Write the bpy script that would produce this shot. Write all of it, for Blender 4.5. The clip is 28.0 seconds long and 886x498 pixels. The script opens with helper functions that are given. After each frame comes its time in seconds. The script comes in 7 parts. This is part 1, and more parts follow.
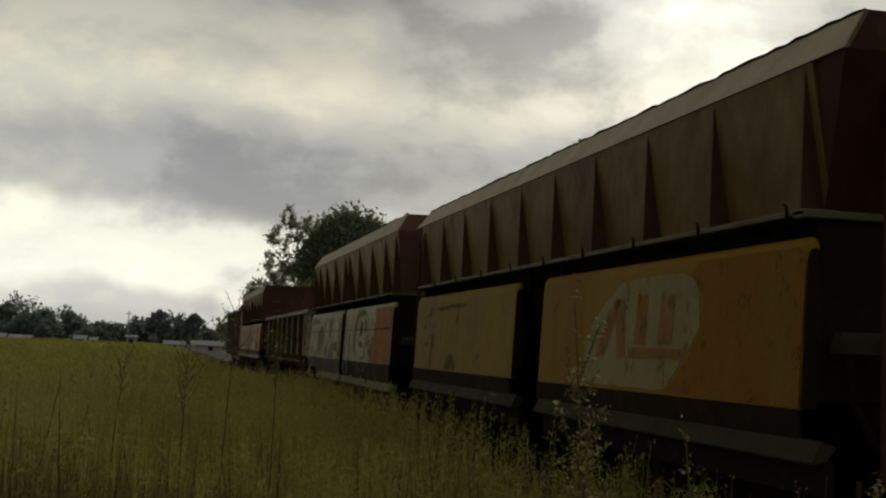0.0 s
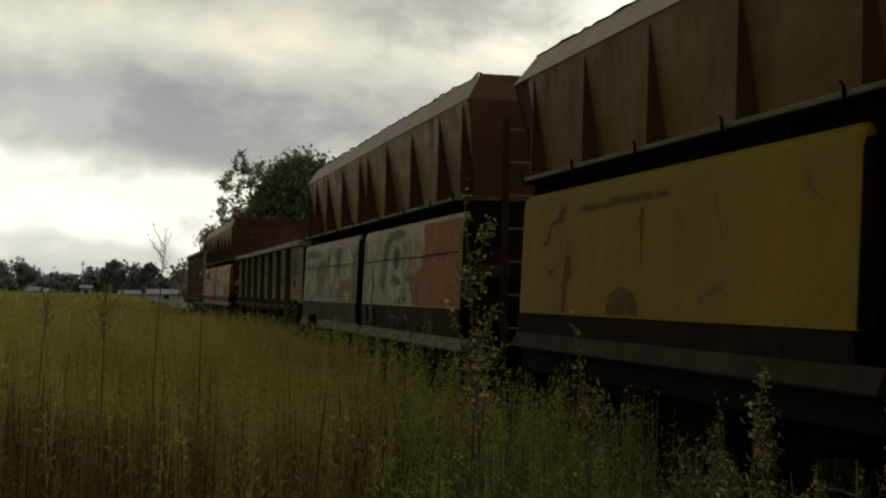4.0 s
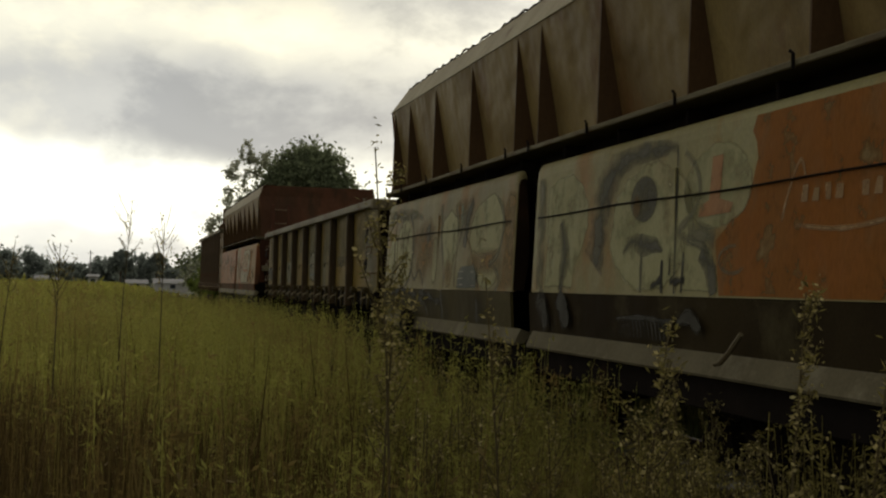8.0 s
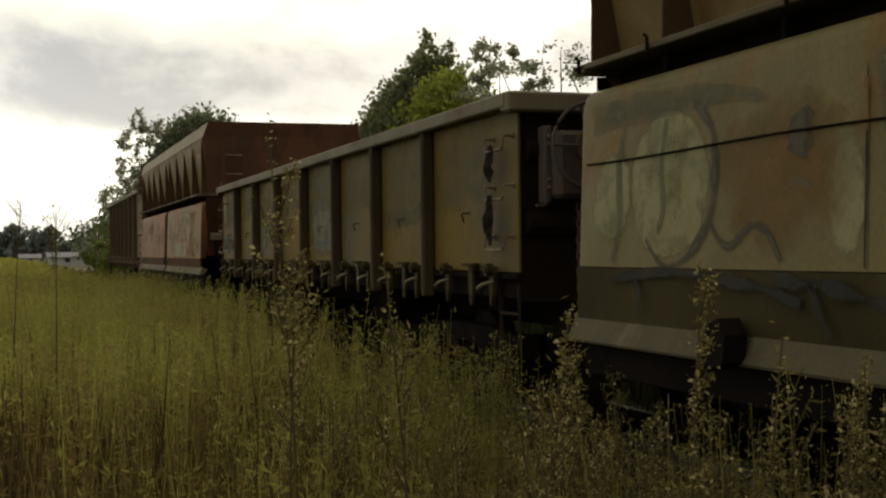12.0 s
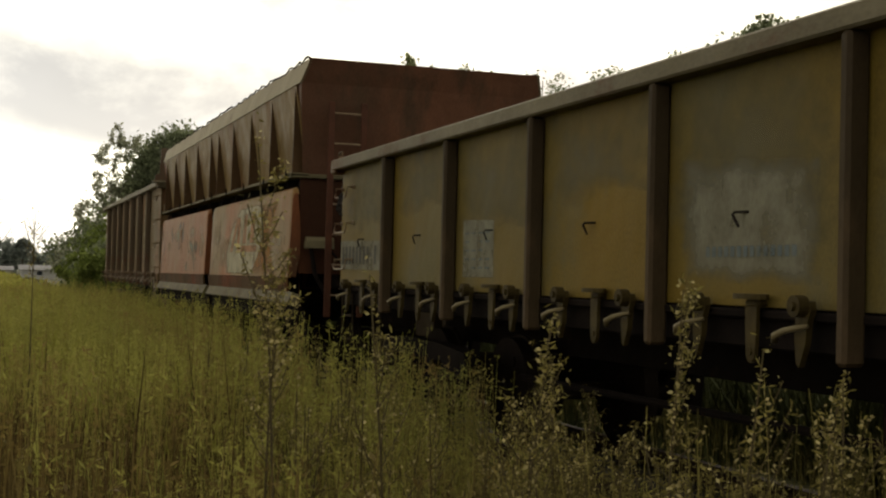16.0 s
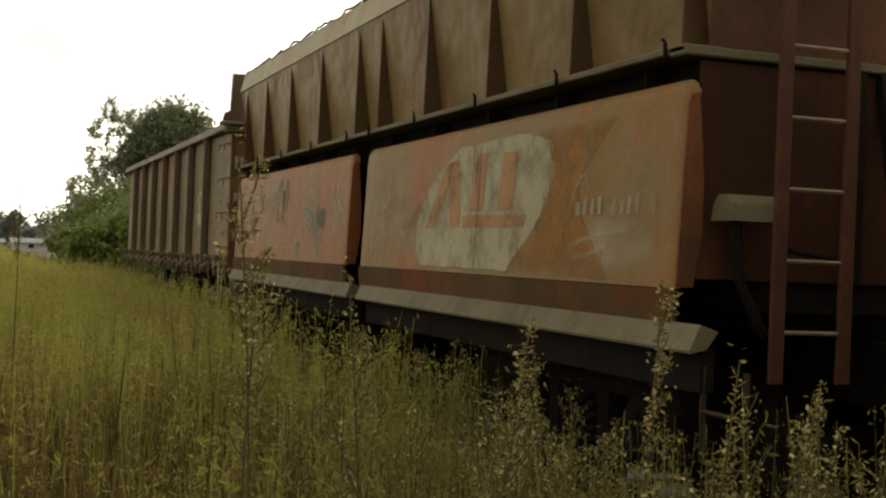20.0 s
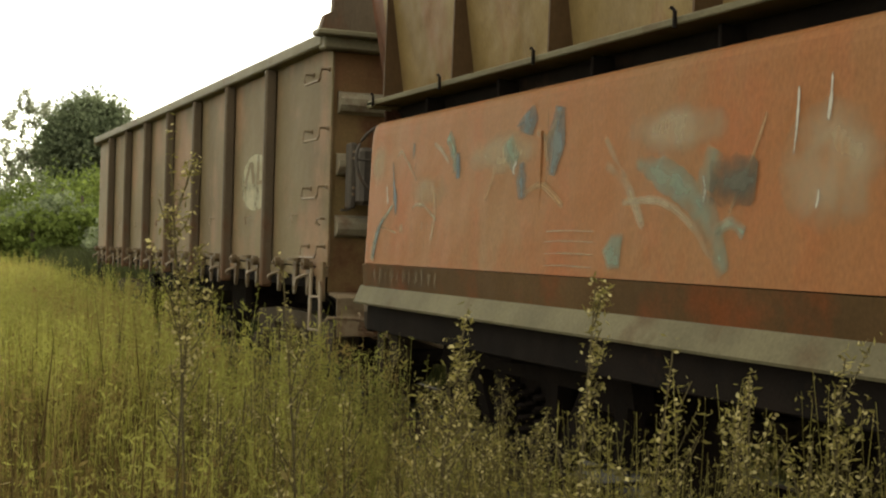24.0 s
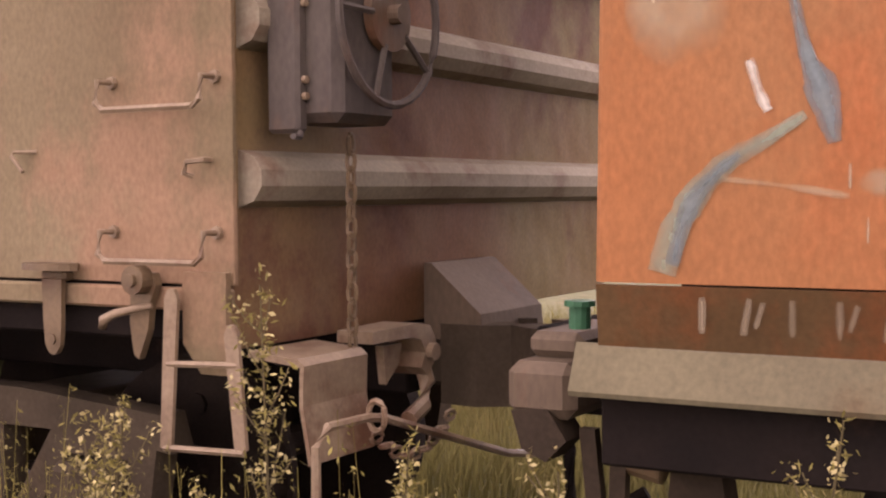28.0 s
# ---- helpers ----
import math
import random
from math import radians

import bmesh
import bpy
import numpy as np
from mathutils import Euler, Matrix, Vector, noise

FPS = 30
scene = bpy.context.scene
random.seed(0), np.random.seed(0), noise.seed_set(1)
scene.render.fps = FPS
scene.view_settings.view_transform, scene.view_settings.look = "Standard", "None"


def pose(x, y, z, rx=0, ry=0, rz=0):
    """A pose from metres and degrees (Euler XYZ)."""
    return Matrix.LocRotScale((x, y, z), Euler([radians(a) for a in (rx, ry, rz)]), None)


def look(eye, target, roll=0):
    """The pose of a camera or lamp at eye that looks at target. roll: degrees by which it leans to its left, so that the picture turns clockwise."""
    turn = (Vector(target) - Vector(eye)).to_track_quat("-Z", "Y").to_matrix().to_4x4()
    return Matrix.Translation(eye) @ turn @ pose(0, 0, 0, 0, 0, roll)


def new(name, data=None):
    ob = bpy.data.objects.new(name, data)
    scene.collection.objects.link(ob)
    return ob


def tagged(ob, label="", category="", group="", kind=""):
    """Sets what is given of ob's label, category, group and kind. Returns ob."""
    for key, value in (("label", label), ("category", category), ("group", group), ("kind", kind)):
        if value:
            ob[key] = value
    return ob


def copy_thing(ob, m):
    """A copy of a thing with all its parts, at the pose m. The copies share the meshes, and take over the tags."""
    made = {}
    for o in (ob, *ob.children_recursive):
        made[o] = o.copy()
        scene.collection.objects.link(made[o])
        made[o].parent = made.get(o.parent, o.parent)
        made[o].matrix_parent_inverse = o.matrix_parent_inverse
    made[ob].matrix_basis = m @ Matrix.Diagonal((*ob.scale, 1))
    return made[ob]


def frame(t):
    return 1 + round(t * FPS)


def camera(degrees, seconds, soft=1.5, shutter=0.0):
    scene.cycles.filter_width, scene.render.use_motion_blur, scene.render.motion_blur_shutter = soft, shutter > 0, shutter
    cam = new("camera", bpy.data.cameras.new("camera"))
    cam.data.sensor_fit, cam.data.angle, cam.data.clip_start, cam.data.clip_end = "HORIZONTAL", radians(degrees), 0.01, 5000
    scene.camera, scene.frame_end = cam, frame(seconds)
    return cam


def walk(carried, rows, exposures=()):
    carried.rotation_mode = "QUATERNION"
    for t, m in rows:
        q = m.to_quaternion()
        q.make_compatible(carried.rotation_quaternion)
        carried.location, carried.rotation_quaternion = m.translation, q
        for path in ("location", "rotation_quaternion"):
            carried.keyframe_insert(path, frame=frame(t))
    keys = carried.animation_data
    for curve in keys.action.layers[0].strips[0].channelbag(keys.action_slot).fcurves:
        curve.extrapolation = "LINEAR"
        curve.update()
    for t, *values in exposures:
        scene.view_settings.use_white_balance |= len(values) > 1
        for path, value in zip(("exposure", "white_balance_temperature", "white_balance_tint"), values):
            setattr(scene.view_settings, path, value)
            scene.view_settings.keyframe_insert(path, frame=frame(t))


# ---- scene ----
cam = camera(37.60, 28.0, soft=2.2)
# seconds, x, y, z, tilt, lean, turn
PATH = [
    (0, -0.384, 0.0, 1.797, 94.49, -2.31, -12.34),
    (0.5, -0.385, 0.0, 1.790, 96.40, -3.09, -14.32),
    (1, -0.375, 0.0, 1.784, 96.66, -3.09, -16.69),
    (1.5, -0.353, 0.0, 1.775, 96.98, -2.38, -15.62),
    (2, -0.318, 0.0, 1.762, 95.97, -3.07, -15.18),
    (2.5, -0.259, 0.0, 1.743, 95.55, -3.00, -13.96),
    (3, -0.248, 0.0, 1.716, 95.10, -2.93, -14.09),
    (3.5, -0.238, 0.0, 1.703, 92.04, -0.84, -14.19),
    (5.5, 0.026, 0.0, 1.603, 92.33, -1.71, -14.13),
    (6, 0.044, 0.0, 1.594, 92.74, -1.34, -13.90),
    (6.5, 0.071, 0.0, 1.588, 92.05, -1.68, -14.00),
    (7, 0.091, 0.0, 1.582, 92.08, -1.09, -13.84),
    (7.5, 0.099, 0.0, 1.571, 91.96, -1.04, -14.06),
    (8, 0.097, 0.0, 1.567, 91.73, -1.47, -13.82),
    (8.5, 0.086, 0.0, 1.561, 92.13, -1.52, -14.67),
    (9, 0.087, 0.0, 1.567, 92.15, -1.44, -14.03),
    (9.5, 0.084, 0.0, 1.564, 92.30, -1.43, -14.06),
    (10, 0.087, 0.0, 1.571, 91.42, -1.32, -14.58),
    (10.5, 0.082, 0.0, 1.605, 90.85, -0.03, -15.68),
    (11, 0.106, 0.0, 1.627, 90.52, 0.50, -16.55),
    (11.5, 0.098, 0.0, 1.647, 90.34, 0.91, -16.92),
    (12, 0.098, 0.0, 1.655, 90.04, 0.65, -18.20),
    (12.5, 0.096, 0.0, 1.658, 89.92, 0.86, -18.39),
    (14.5, 0.078, 0.0, 1.602, 89.98, -0.90, -20.02),
    (15, 0.073, 0.0, 1.596, 91.19, -1.22, -19.34),
    (15.5, 0.074, 0.0, 1.599, 91.24, -1.36, -18.95),
    (16, 0.071, 0.0, 1.596, 91.25, -1.41, -19.32),
    (16.5, 0.076, 0.0, 1.594, 91.48, -1.91, -19.05),
    (17, 0.088, 0.0, 1.584, 91.45, -1.47, -19.41),
    (17.5, 0.091, 0.0, 1.581, 90.89, -2.32, -19.96),
    (18, 0.108, 0.0, 1.590, 90.99, -2.31, -19.71),
    (18.5, 0.112, 0.0, 1.599, 91.33, -2.48, -19.71),
    (19, 0.125, 0.0, 1.620, 91.20, -2.12, -19.56),
    (19.5, 0.143, 0.0, 1.649, 90.95, -2.20, -18.51),
    (20, 0.105, 0.0, 1.657, 90.34, -2.32, -19.66),
    (20.5, 0.067, 0.0, 1.669, 89.59, -2.23, -21.81),
    (21, 0.065, 0.0, 1.676, 90.29, -1.84, -21.30),
    (21.5, 0.087, 0.0, 1.673, 90.20, -2.31, -21.86),
    (22, 0.096, 0.0, 1.668, 89.99, -2.29, -22.52),
    (22.5, 0.090, 0.0, 1.664, 89.93, -1.77, -22.09),
    (24.5, 0.071, 0.0, 1.675, 89.87, -1.22, -23.91),
    (25, 0.071, 0.0, 1.687, 89.61, -0.67, -25.30),
    (25.5, 0.079, 0.0, 1.707, 89.67, -0.43, -27.60),
    (26, 0.099, 0.0, 1.727, 89.78, 0.20, -30.52),
    (26.5, 0.121, 0.0, 1.749, 88.74, -1.84, -36.63),
    (27, 0.135, 0.0, 1.760, 89.06, -0.70, -42.71),
    (27.5, 0.147, 0.0, 1.766, 88.25, -0.37, -50.43),
    (28, 0.152, 0.0, 1.773, 87.56, 0.44, -59.97),
]
# how far the train has come: seconds, metres
ROLLED = [
    (0, -0.00), (1, 1.80), (2, 3.57), (3, 5.42), (4, 7.37), (5, 9.32),
    (6, 11.31), (7, 13.35), (8, 15.45), (9, 17.57), (10, 19.68), (11, 21.74),
    (12, 23.82), (13, 25.98), (14, 28.17), (15, 30.36), (16, 32.53), (17, 34.67),
    (18, 36.70), (19, 38.77), (20, 40.91), (21, 42.96), (22, 44.86), (23, 46.68),
    (24, 48.47), (25, 50.27), (26, 52.08), (27, 53.87), (28, 55.67),
]
# seconds, stops, kelvin, tint
EXPOSURES = [(0, 0.06, 6800, 4), (0.8, -0.24, 6800, 4), (3.0, -0.24, 6800, 4), (3.5, 0.0, 6800, 4), (5.5, 0.56, 6900, 4), (8, 0.66, 7000, 4), (10, 0.72, 7050, 4), (11, 0.9, 7100, 5), (14.5, 1.28, 7400, 5), (17, 1.46, 7400, 6), (19, 1.62, 7400, 6), (20, 1.84, 7400, 5), (21, 2.18, 7300, 3),
             (22, 2.42, 7300, 2), (24.5, 2.68, 7200, -1), (26, 3.06, 7000, 0), (27.0, 3.48, 6800, 7), (27.4, 3.54, 7000, 32), (28, 3.72, 6900, 42)]
walk(cam, [(t, pose(*v)) for t, *v in PATH], EXPOSURES)

# ---- light ----
SUN_AZ, SUN_EL = 23.0, 17.0
world = bpy.data.worlds.new("overcast_sky")
scene.world = world
world.use_nodes = True


def sky_nodes(nt):
    """Layers of grey cloud with bright breaks, lighter on the side of the veiled sun, over a Nishita sky."""
    n, l = nt.nodes, nt.links
    n.clear()

    def math_node(op, a, b):
        m = n.new("ShaderNodeMath")
        m.operation = op
        for k, v in enumerate((a, b)):
            if isinstance(v, (int, float)):
                m.inputs[k].default_value = v
            else:
                l.new(v, m.inputs[k])
        return m.outputs[0]

    def dot_with(vec, d):
        m = n.new("ShaderNodeVectorMath")
        m.operation = "DOT_PRODUCT"
        l.new(vec, m.inputs[0])
        m.inputs[1].default_value = d
        return m.outputs["Value"]

    def ramp(value, stops):
        r = n.new("ShaderNodeValToRGB")
        r.color_ramp.interpolation = "EASE"
        e = r.color_ramp.elements
        while len(e) < len(stops):
            e.new(0.5)
        for el, (p, c) in zip(e, stops):
            el.position, el.color = p, (*c, 1)
        l.new(value, r.inputs[0])
        return r.outputs[0]

    tc = n.new("ShaderNodeTexCoord")
    way = tc.outputs["Generated"]
    sep = n.new("ShaderNodeSeparateXYZ")
    l.new(way, sep.inputs[0])
    mp = n.new("ShaderNodeMapping")
    mp.inputs["Scale"].default_value = (1, 1, 1.7)
    mp.inputs["Location"].default_value = (0.35, 0.1, 0.2)
    l.new(way, mp.inputs[0])

    def cloud(scale, detail, rough, distort):
        c = n.new("ShaderNodeTexNoise")
        c.inputs["Scale"].default_value, c.inputs["Detail"].default_value = scale, detail
        c.inputs["Roughness"].default_value, c.inputs["Distortion"].default_value = rough, distort
        l.new(mp.outputs[0], c.inputs["Vector"])
        return c.outputs["Fac"]

    big, puff = cloud(3.2, 5, 0.5, 0.2), cloud(7.0, 7, 0.58, 0.15)
    up = math_node("MAXIMUM", sep.outputs[2], 0.0)
    # the layers follow the height over the horizon, bent by the large noise
    bent = math_node("ADD", up, math_node("MULTIPLY", math_node("SUBTRACT", big, 0.5), 0.16))
    layers = ramp(math_node("MULTIPLY", bent, 2.0), [(0.0, (0.66, 0.68, 0.72)), (0.06, (0.86, 0.86, 0.87)), (0.10, (1.38, 1.35, 1.27)), (0.18, (1.30, 1.28, 1.19)), (0.235, (0.62, 0.62, 0.64)), (0.30, (0.56, 0.56, 0.58)), (0.38, (0.92, 0.89, 0.80)), (0.48, (0.62, 0.61, 0.59)), (0.57, (0.42, 0.42, 0.44)), (0.74, (0.55, 0.55, 0.56)), (1.0, (0.66, 0.65, 0.63))])
    shade = ramp(puff, [(0.34, (0.66, 0.67, 0.71)), (0.50, (0.98, 0.98, 0.98)), (0.66, (1.25, 1.22, 1.12))])
    mul = n.new("ShaderNodeMix")
    mul.data_type, mul.blend_type = "RGBA", "MULTIPLY"
    mul.inputs["Factor"].default_value = 1.0
    l.new(layers, mul.inputs["A"])
    l.new(shade, mul.inputs["B"])
    # the veiled sun's side is brighter than the sky behind
    sx, sy, sz = math.sin(radians(SUN_AZ)) * math.cos(radians(SUN_EL)), math.cos(radians(SUN_AZ)) * math.cos(radians(SUN_EL)), math.sin(radians(SUN_EL))
    side = n.new("ShaderNodeMapRange")
    side.inputs["From Min"].default_value, side.inputs["From Max"].default_value = -0.9, 0.95
    side.inputs["To Min"].default_value, side.inputs["To Max"].default_value = 0.74, 0.93
    l.new(dot_with(way, (math.sin(radians(SUN_AZ)), math.cos(radians(SUN_AZ)), 0)), side.inputs["Value"])
    field = n.new("ShaderNodeMapRange")
    field.inputs["From Min"].default_value, field.inputs["From Max"].default_value = 0.80, 1.0
    field.inputs["To Min"].default_value, field.inputs["To Max"].default_value = 0.80, 1.08
    l.new(dot_with(way, (math.sin(radians(-8)), math.cos(radians(-8)), 0)), field.inputs["Value"])
    glow = math_node("POWER", math_node("MAXIMUM", dot_with(way, (sx, sy, sz)), 0.0), 105.0)
    total = math_node("ADD", math_node("MULTIPLY", side.outputs[0], field.outputs[0]), math_node("MULTIPLY", glow, math_node("MULTIPLY", puff, 2.5)))
    lit = n.new("ShaderNodeVectorMath")
    lit.operation = "SCALE"
    l.new(mul.outputs["Result"], lit.inputs[0])
    l.new(total, lit.inputs["Scale"])
    sky = n.new("ShaderNodeTexSky")
    sky.sky_type, sky.sun_disc = "NISHITA", False
    sky.sun_elevation, sky.sun_rotation = radians(SUN_EL), radians(SUN_AZ)
    dim = n.new("ShaderNodeVectorMath")
    dim.operation = "SCALE"
    dim.inputs["Scale"].default_value = 0.08
    l.new(sky.outputs[0], dim.inputs[0])
    clear = n.new("ShaderNodeMix")
    clear.data_type = "RGBA"
    clear.inputs["Factor"].default_value = 0.95
    l.new(dim.outputs[0], clear.inputs["A"])
    l.new(lit.outputs[0], clear.inputs["B"])
    bg = n.new("ShaderNodeBackground")
    bg.inputs["Strength"].default_value = 0.72
    l.new(clear.outputs["Result"], bg.inputs["Color"])
    l.new(bg.outputs[0], n.new("ShaderNodeOutputWorld").inputs[0])


sky_nodes(world.node_tree)
sun_data = bpy.data.lights.new("sun", "SUN")
sun_data.energy, sun_data.angle, sun_data.color = 0.5, radians(20), (1.0, 0.95, 0.86)
sun = new("sun", sun_data)
sun.matrix_world = look((60 * math.sin(radians(SUN_AZ)), 60 * math.cos(radians(SUN_AZ)), 60 * math.tan(radians(SUN_EL))), (0, 0, 0))


# ---- materials ----
def surface(name, c1, c2, scale=3.0, rough=0.7, metal=0.0, stretch=(1, 1, 1), spots=None, amount=0.42, fine=60.0, bump=0.08, island=0.0, obj_random=0.0, spot_scale=2.0, translucent=0.0, worn=0.0, dents=0.35, gloss=0.10, fade=0.10, dust=None):
    """Two colours blended at a large scale, a fine grain over them, and spots (rust, dirt, moss) of a third colour."""
    mat = bpy.data.materials.new(name)
    mat.use_nodes = True
    n, l = mat.node_tree.nodes, mat.node_tree.links
    bsdf = n["Principled BSDF"]
    tc = n.new("ShaderNodeTexCoord")
    mp = n.new("ShaderNodeMapping")
    mp.inputs["Scale"].default_value = stretch
    l.new(tc.outputs["Object"], mp.inputs[0])
    big = n.new("ShaderNodeTexNoise")
    big.inputs["Scale"].default_value, big.inputs["Detail"].default_value = scale, 5
    l.new(mp.outputs[0], big.inputs["Vector"])
    r1 = n.new("ShaderNodeMapRange")
    r1.inputs["From Min"].default_value, r1.inputs["From Max"].default_value = 0.32, 0.68
    l.new(big.outputs["Fac"], r1.inputs["Value"])
    mix = n.new("ShaderNodeMix")
    mix.data_type = "RGBA"
    mix.inputs["A"].default_value, mix.inputs["B"].default_value = (*c1, 1), (*c2, 1)
    l.new(r1.outputs[0], mix.inputs["Factor"])
    col = mix.outputs["Result"]
    small = n.new("ShaderNodeTexNoise")
    small.inputs["Scale"].default_value, small.inputs["Detail"].default_value = fine, 3
    l.new(mp.outputs[0], small.inputs["Vector"])
    if spots:
        sn = n.new("ShaderNodeTexNoise")
        sn.inputs["Scale"].default_value, sn.inputs["Detail"].default_value, sn.inputs["Roughness"].default_value = spot_scale, 9, 0.65
        l.new(mp.outputs[0], sn.inputs["Vector"])
        sr = n.new("ShaderNodeMapRange")
        sr.inputs["From Min"].default_value, sr.inputs["From Max"].default_value = 1 - amount - 0.05, 1 - amount + 0.08
        l.new(sn.outputs["Fac"], sr.inputs["Value"])
        sm = n.new("ShaderNodeMix")
        sm.data_type = "RGBA"
        sm.inputs["B"].default_value = (*spots, 1)
        l.new(col, sm.inputs["A"])
        l.new(sr.outputs[0], sm.inputs["Factor"])
        col = sm.outputs["Result"]
    hsv = n.new("ShaderNodeHueSaturation")
    r2 = n.new("ShaderNodeMapRange")
    r2.inputs["To Min"].default_value, r2.inputs["To Max"].default_value = 0.72, 1.28
    l.new(small.outputs["Fac"], r2.inputs["Value"])
    val = r2.outputs[0]
    if island or obj_random:
        src = n.new("ShaderNodeNewGeometry").outputs["Random Per Island"] if island else n.new("ShaderNodeObjectInfo").outputs["Random"]
        a = island or obj_random
        r3 = n.new("ShaderNodeMapRange")
        r3.inputs["To Min"].default_value, r3.inputs["To Max"].default_value = 1 - a, 1 + a
        l.new(src, r3.inputs["Value"])
        mul = n.new("ShaderNodeMath")
        mul.operation = "MULTIPLY"
        l.new(val, mul.inputs[0])
        l.new(r3.outputs[0], mul.inputs[1])
        val = mul.outputs[0]
    l.new(val, hsv.inputs["Value"])
    l.new(col, hsv.inputs["Color"])
    l.new(hsv.outputs[0], bsdf.inputs["Base Color"])
    bsdf.inputs["Specular IOR Level"].default_value = 0.5 if metal > 0.2 else gloss
    bsdf.inputs["Roughness"].default_value, bsdf.inputs["Metallic"].default_value = rough, metal
    if dust:
        bsdf.inputs["Sheen Weight"].default_value, bsdf.inputs["Sheen Roughness"].default_value, bsdf.inputs["Sheen Tint"].default_value = dust[0], 0.45, (*dust[1], 1)
    if bump:
        dent = n.new("ShaderNodeTexNoise")
        dent.inputs["Scale"].default_value, dent.inputs["Detail"].default_value = 2.2, 2
        l.new(tc.outputs["Object"], dent.inputs["Vector"])
        d = n.new("ShaderNodeBump")
        d.inputs["Strength"].default_value, d.inputs["Distance"].default_value = dents, 0.08
        l.new(dent.outputs["Fac"], d.inputs["Height"])
        b = n.new("ShaderNodeBump")
        b.inputs["Strength"].default_value, b.inputs["Distance"].default_value = bump, 0.012
        l.new(small.outputs["Fac"], b.inputs["Height"])
        l.new(d.outputs[0], b.inputs["Normal"])
        l.new(b.outputs[0], bsdf.inputs["Normal"])
    if translucent:
        tr = n.new("ShaderNodeBsdfTranslucent")
        l.new(hsv.outputs[0], tr.inputs["Color"])
        ms = n.new("ShaderNodeMixShader")
        ms.inputs[0].default_value = translucent
        l.new(bsdf.outputs[0], ms.inputs[1])
        l.new(tr.outputs[0], ms.inputs[2])
        l.new(ms.outputs[0], n["Material Output"].inputs["Surface"])
    if worn:
        wn = n.new("ShaderNodeTexNoise")
        wn.inputs["Scale"].default_value, wn.inputs["Detail"].default_value, wn.inputs["Roughness"].default_value = 6.0, 6, 0.55
        l.new(tc.outputs["Object"], wn.inputs["Vector"])
        wr = n.new("ShaderNodeMapRange")
        wr.inputs["From Min"].default_value, wr.inputs["From Max"].default_value = worn - 0.45 - fade, worn - 0.45 + fade
        cover = n.new("ShaderNodeAttribute")
        cover.attribute_name = "cover"
        thin = n.new("ShaderNodeMath")
        thin.operation = "MULTIPLY_ADD"
        thin.inputs[1].default_value, thin.inputs[2].default_value = 0.45, -0.9
        l.new(cover.outputs["Fac"], thin.inputs[0])
        both = n.new("ShaderNodeMath")
        l.new(wn.outputs["Fac"], both.inputs[0])
        l.new(thin.outputs[0], both.inputs[1])
        l.new(both.outputs[0], wr.inputs["Value"])
        gone = n.new("ShaderNodeBsdfTransparent")
        ms = n.new("ShaderNodeMixShader")
        l.new(wr.outputs[0], ms.inputs[0])
        l.new(gone.outputs[0], ms.inputs[1])
        l.new(bsdf.outputs[0], ms.inputs[2])
        l.new(ms.outputs[0], n["Material Output"].inputs["Surface"])
    return mat


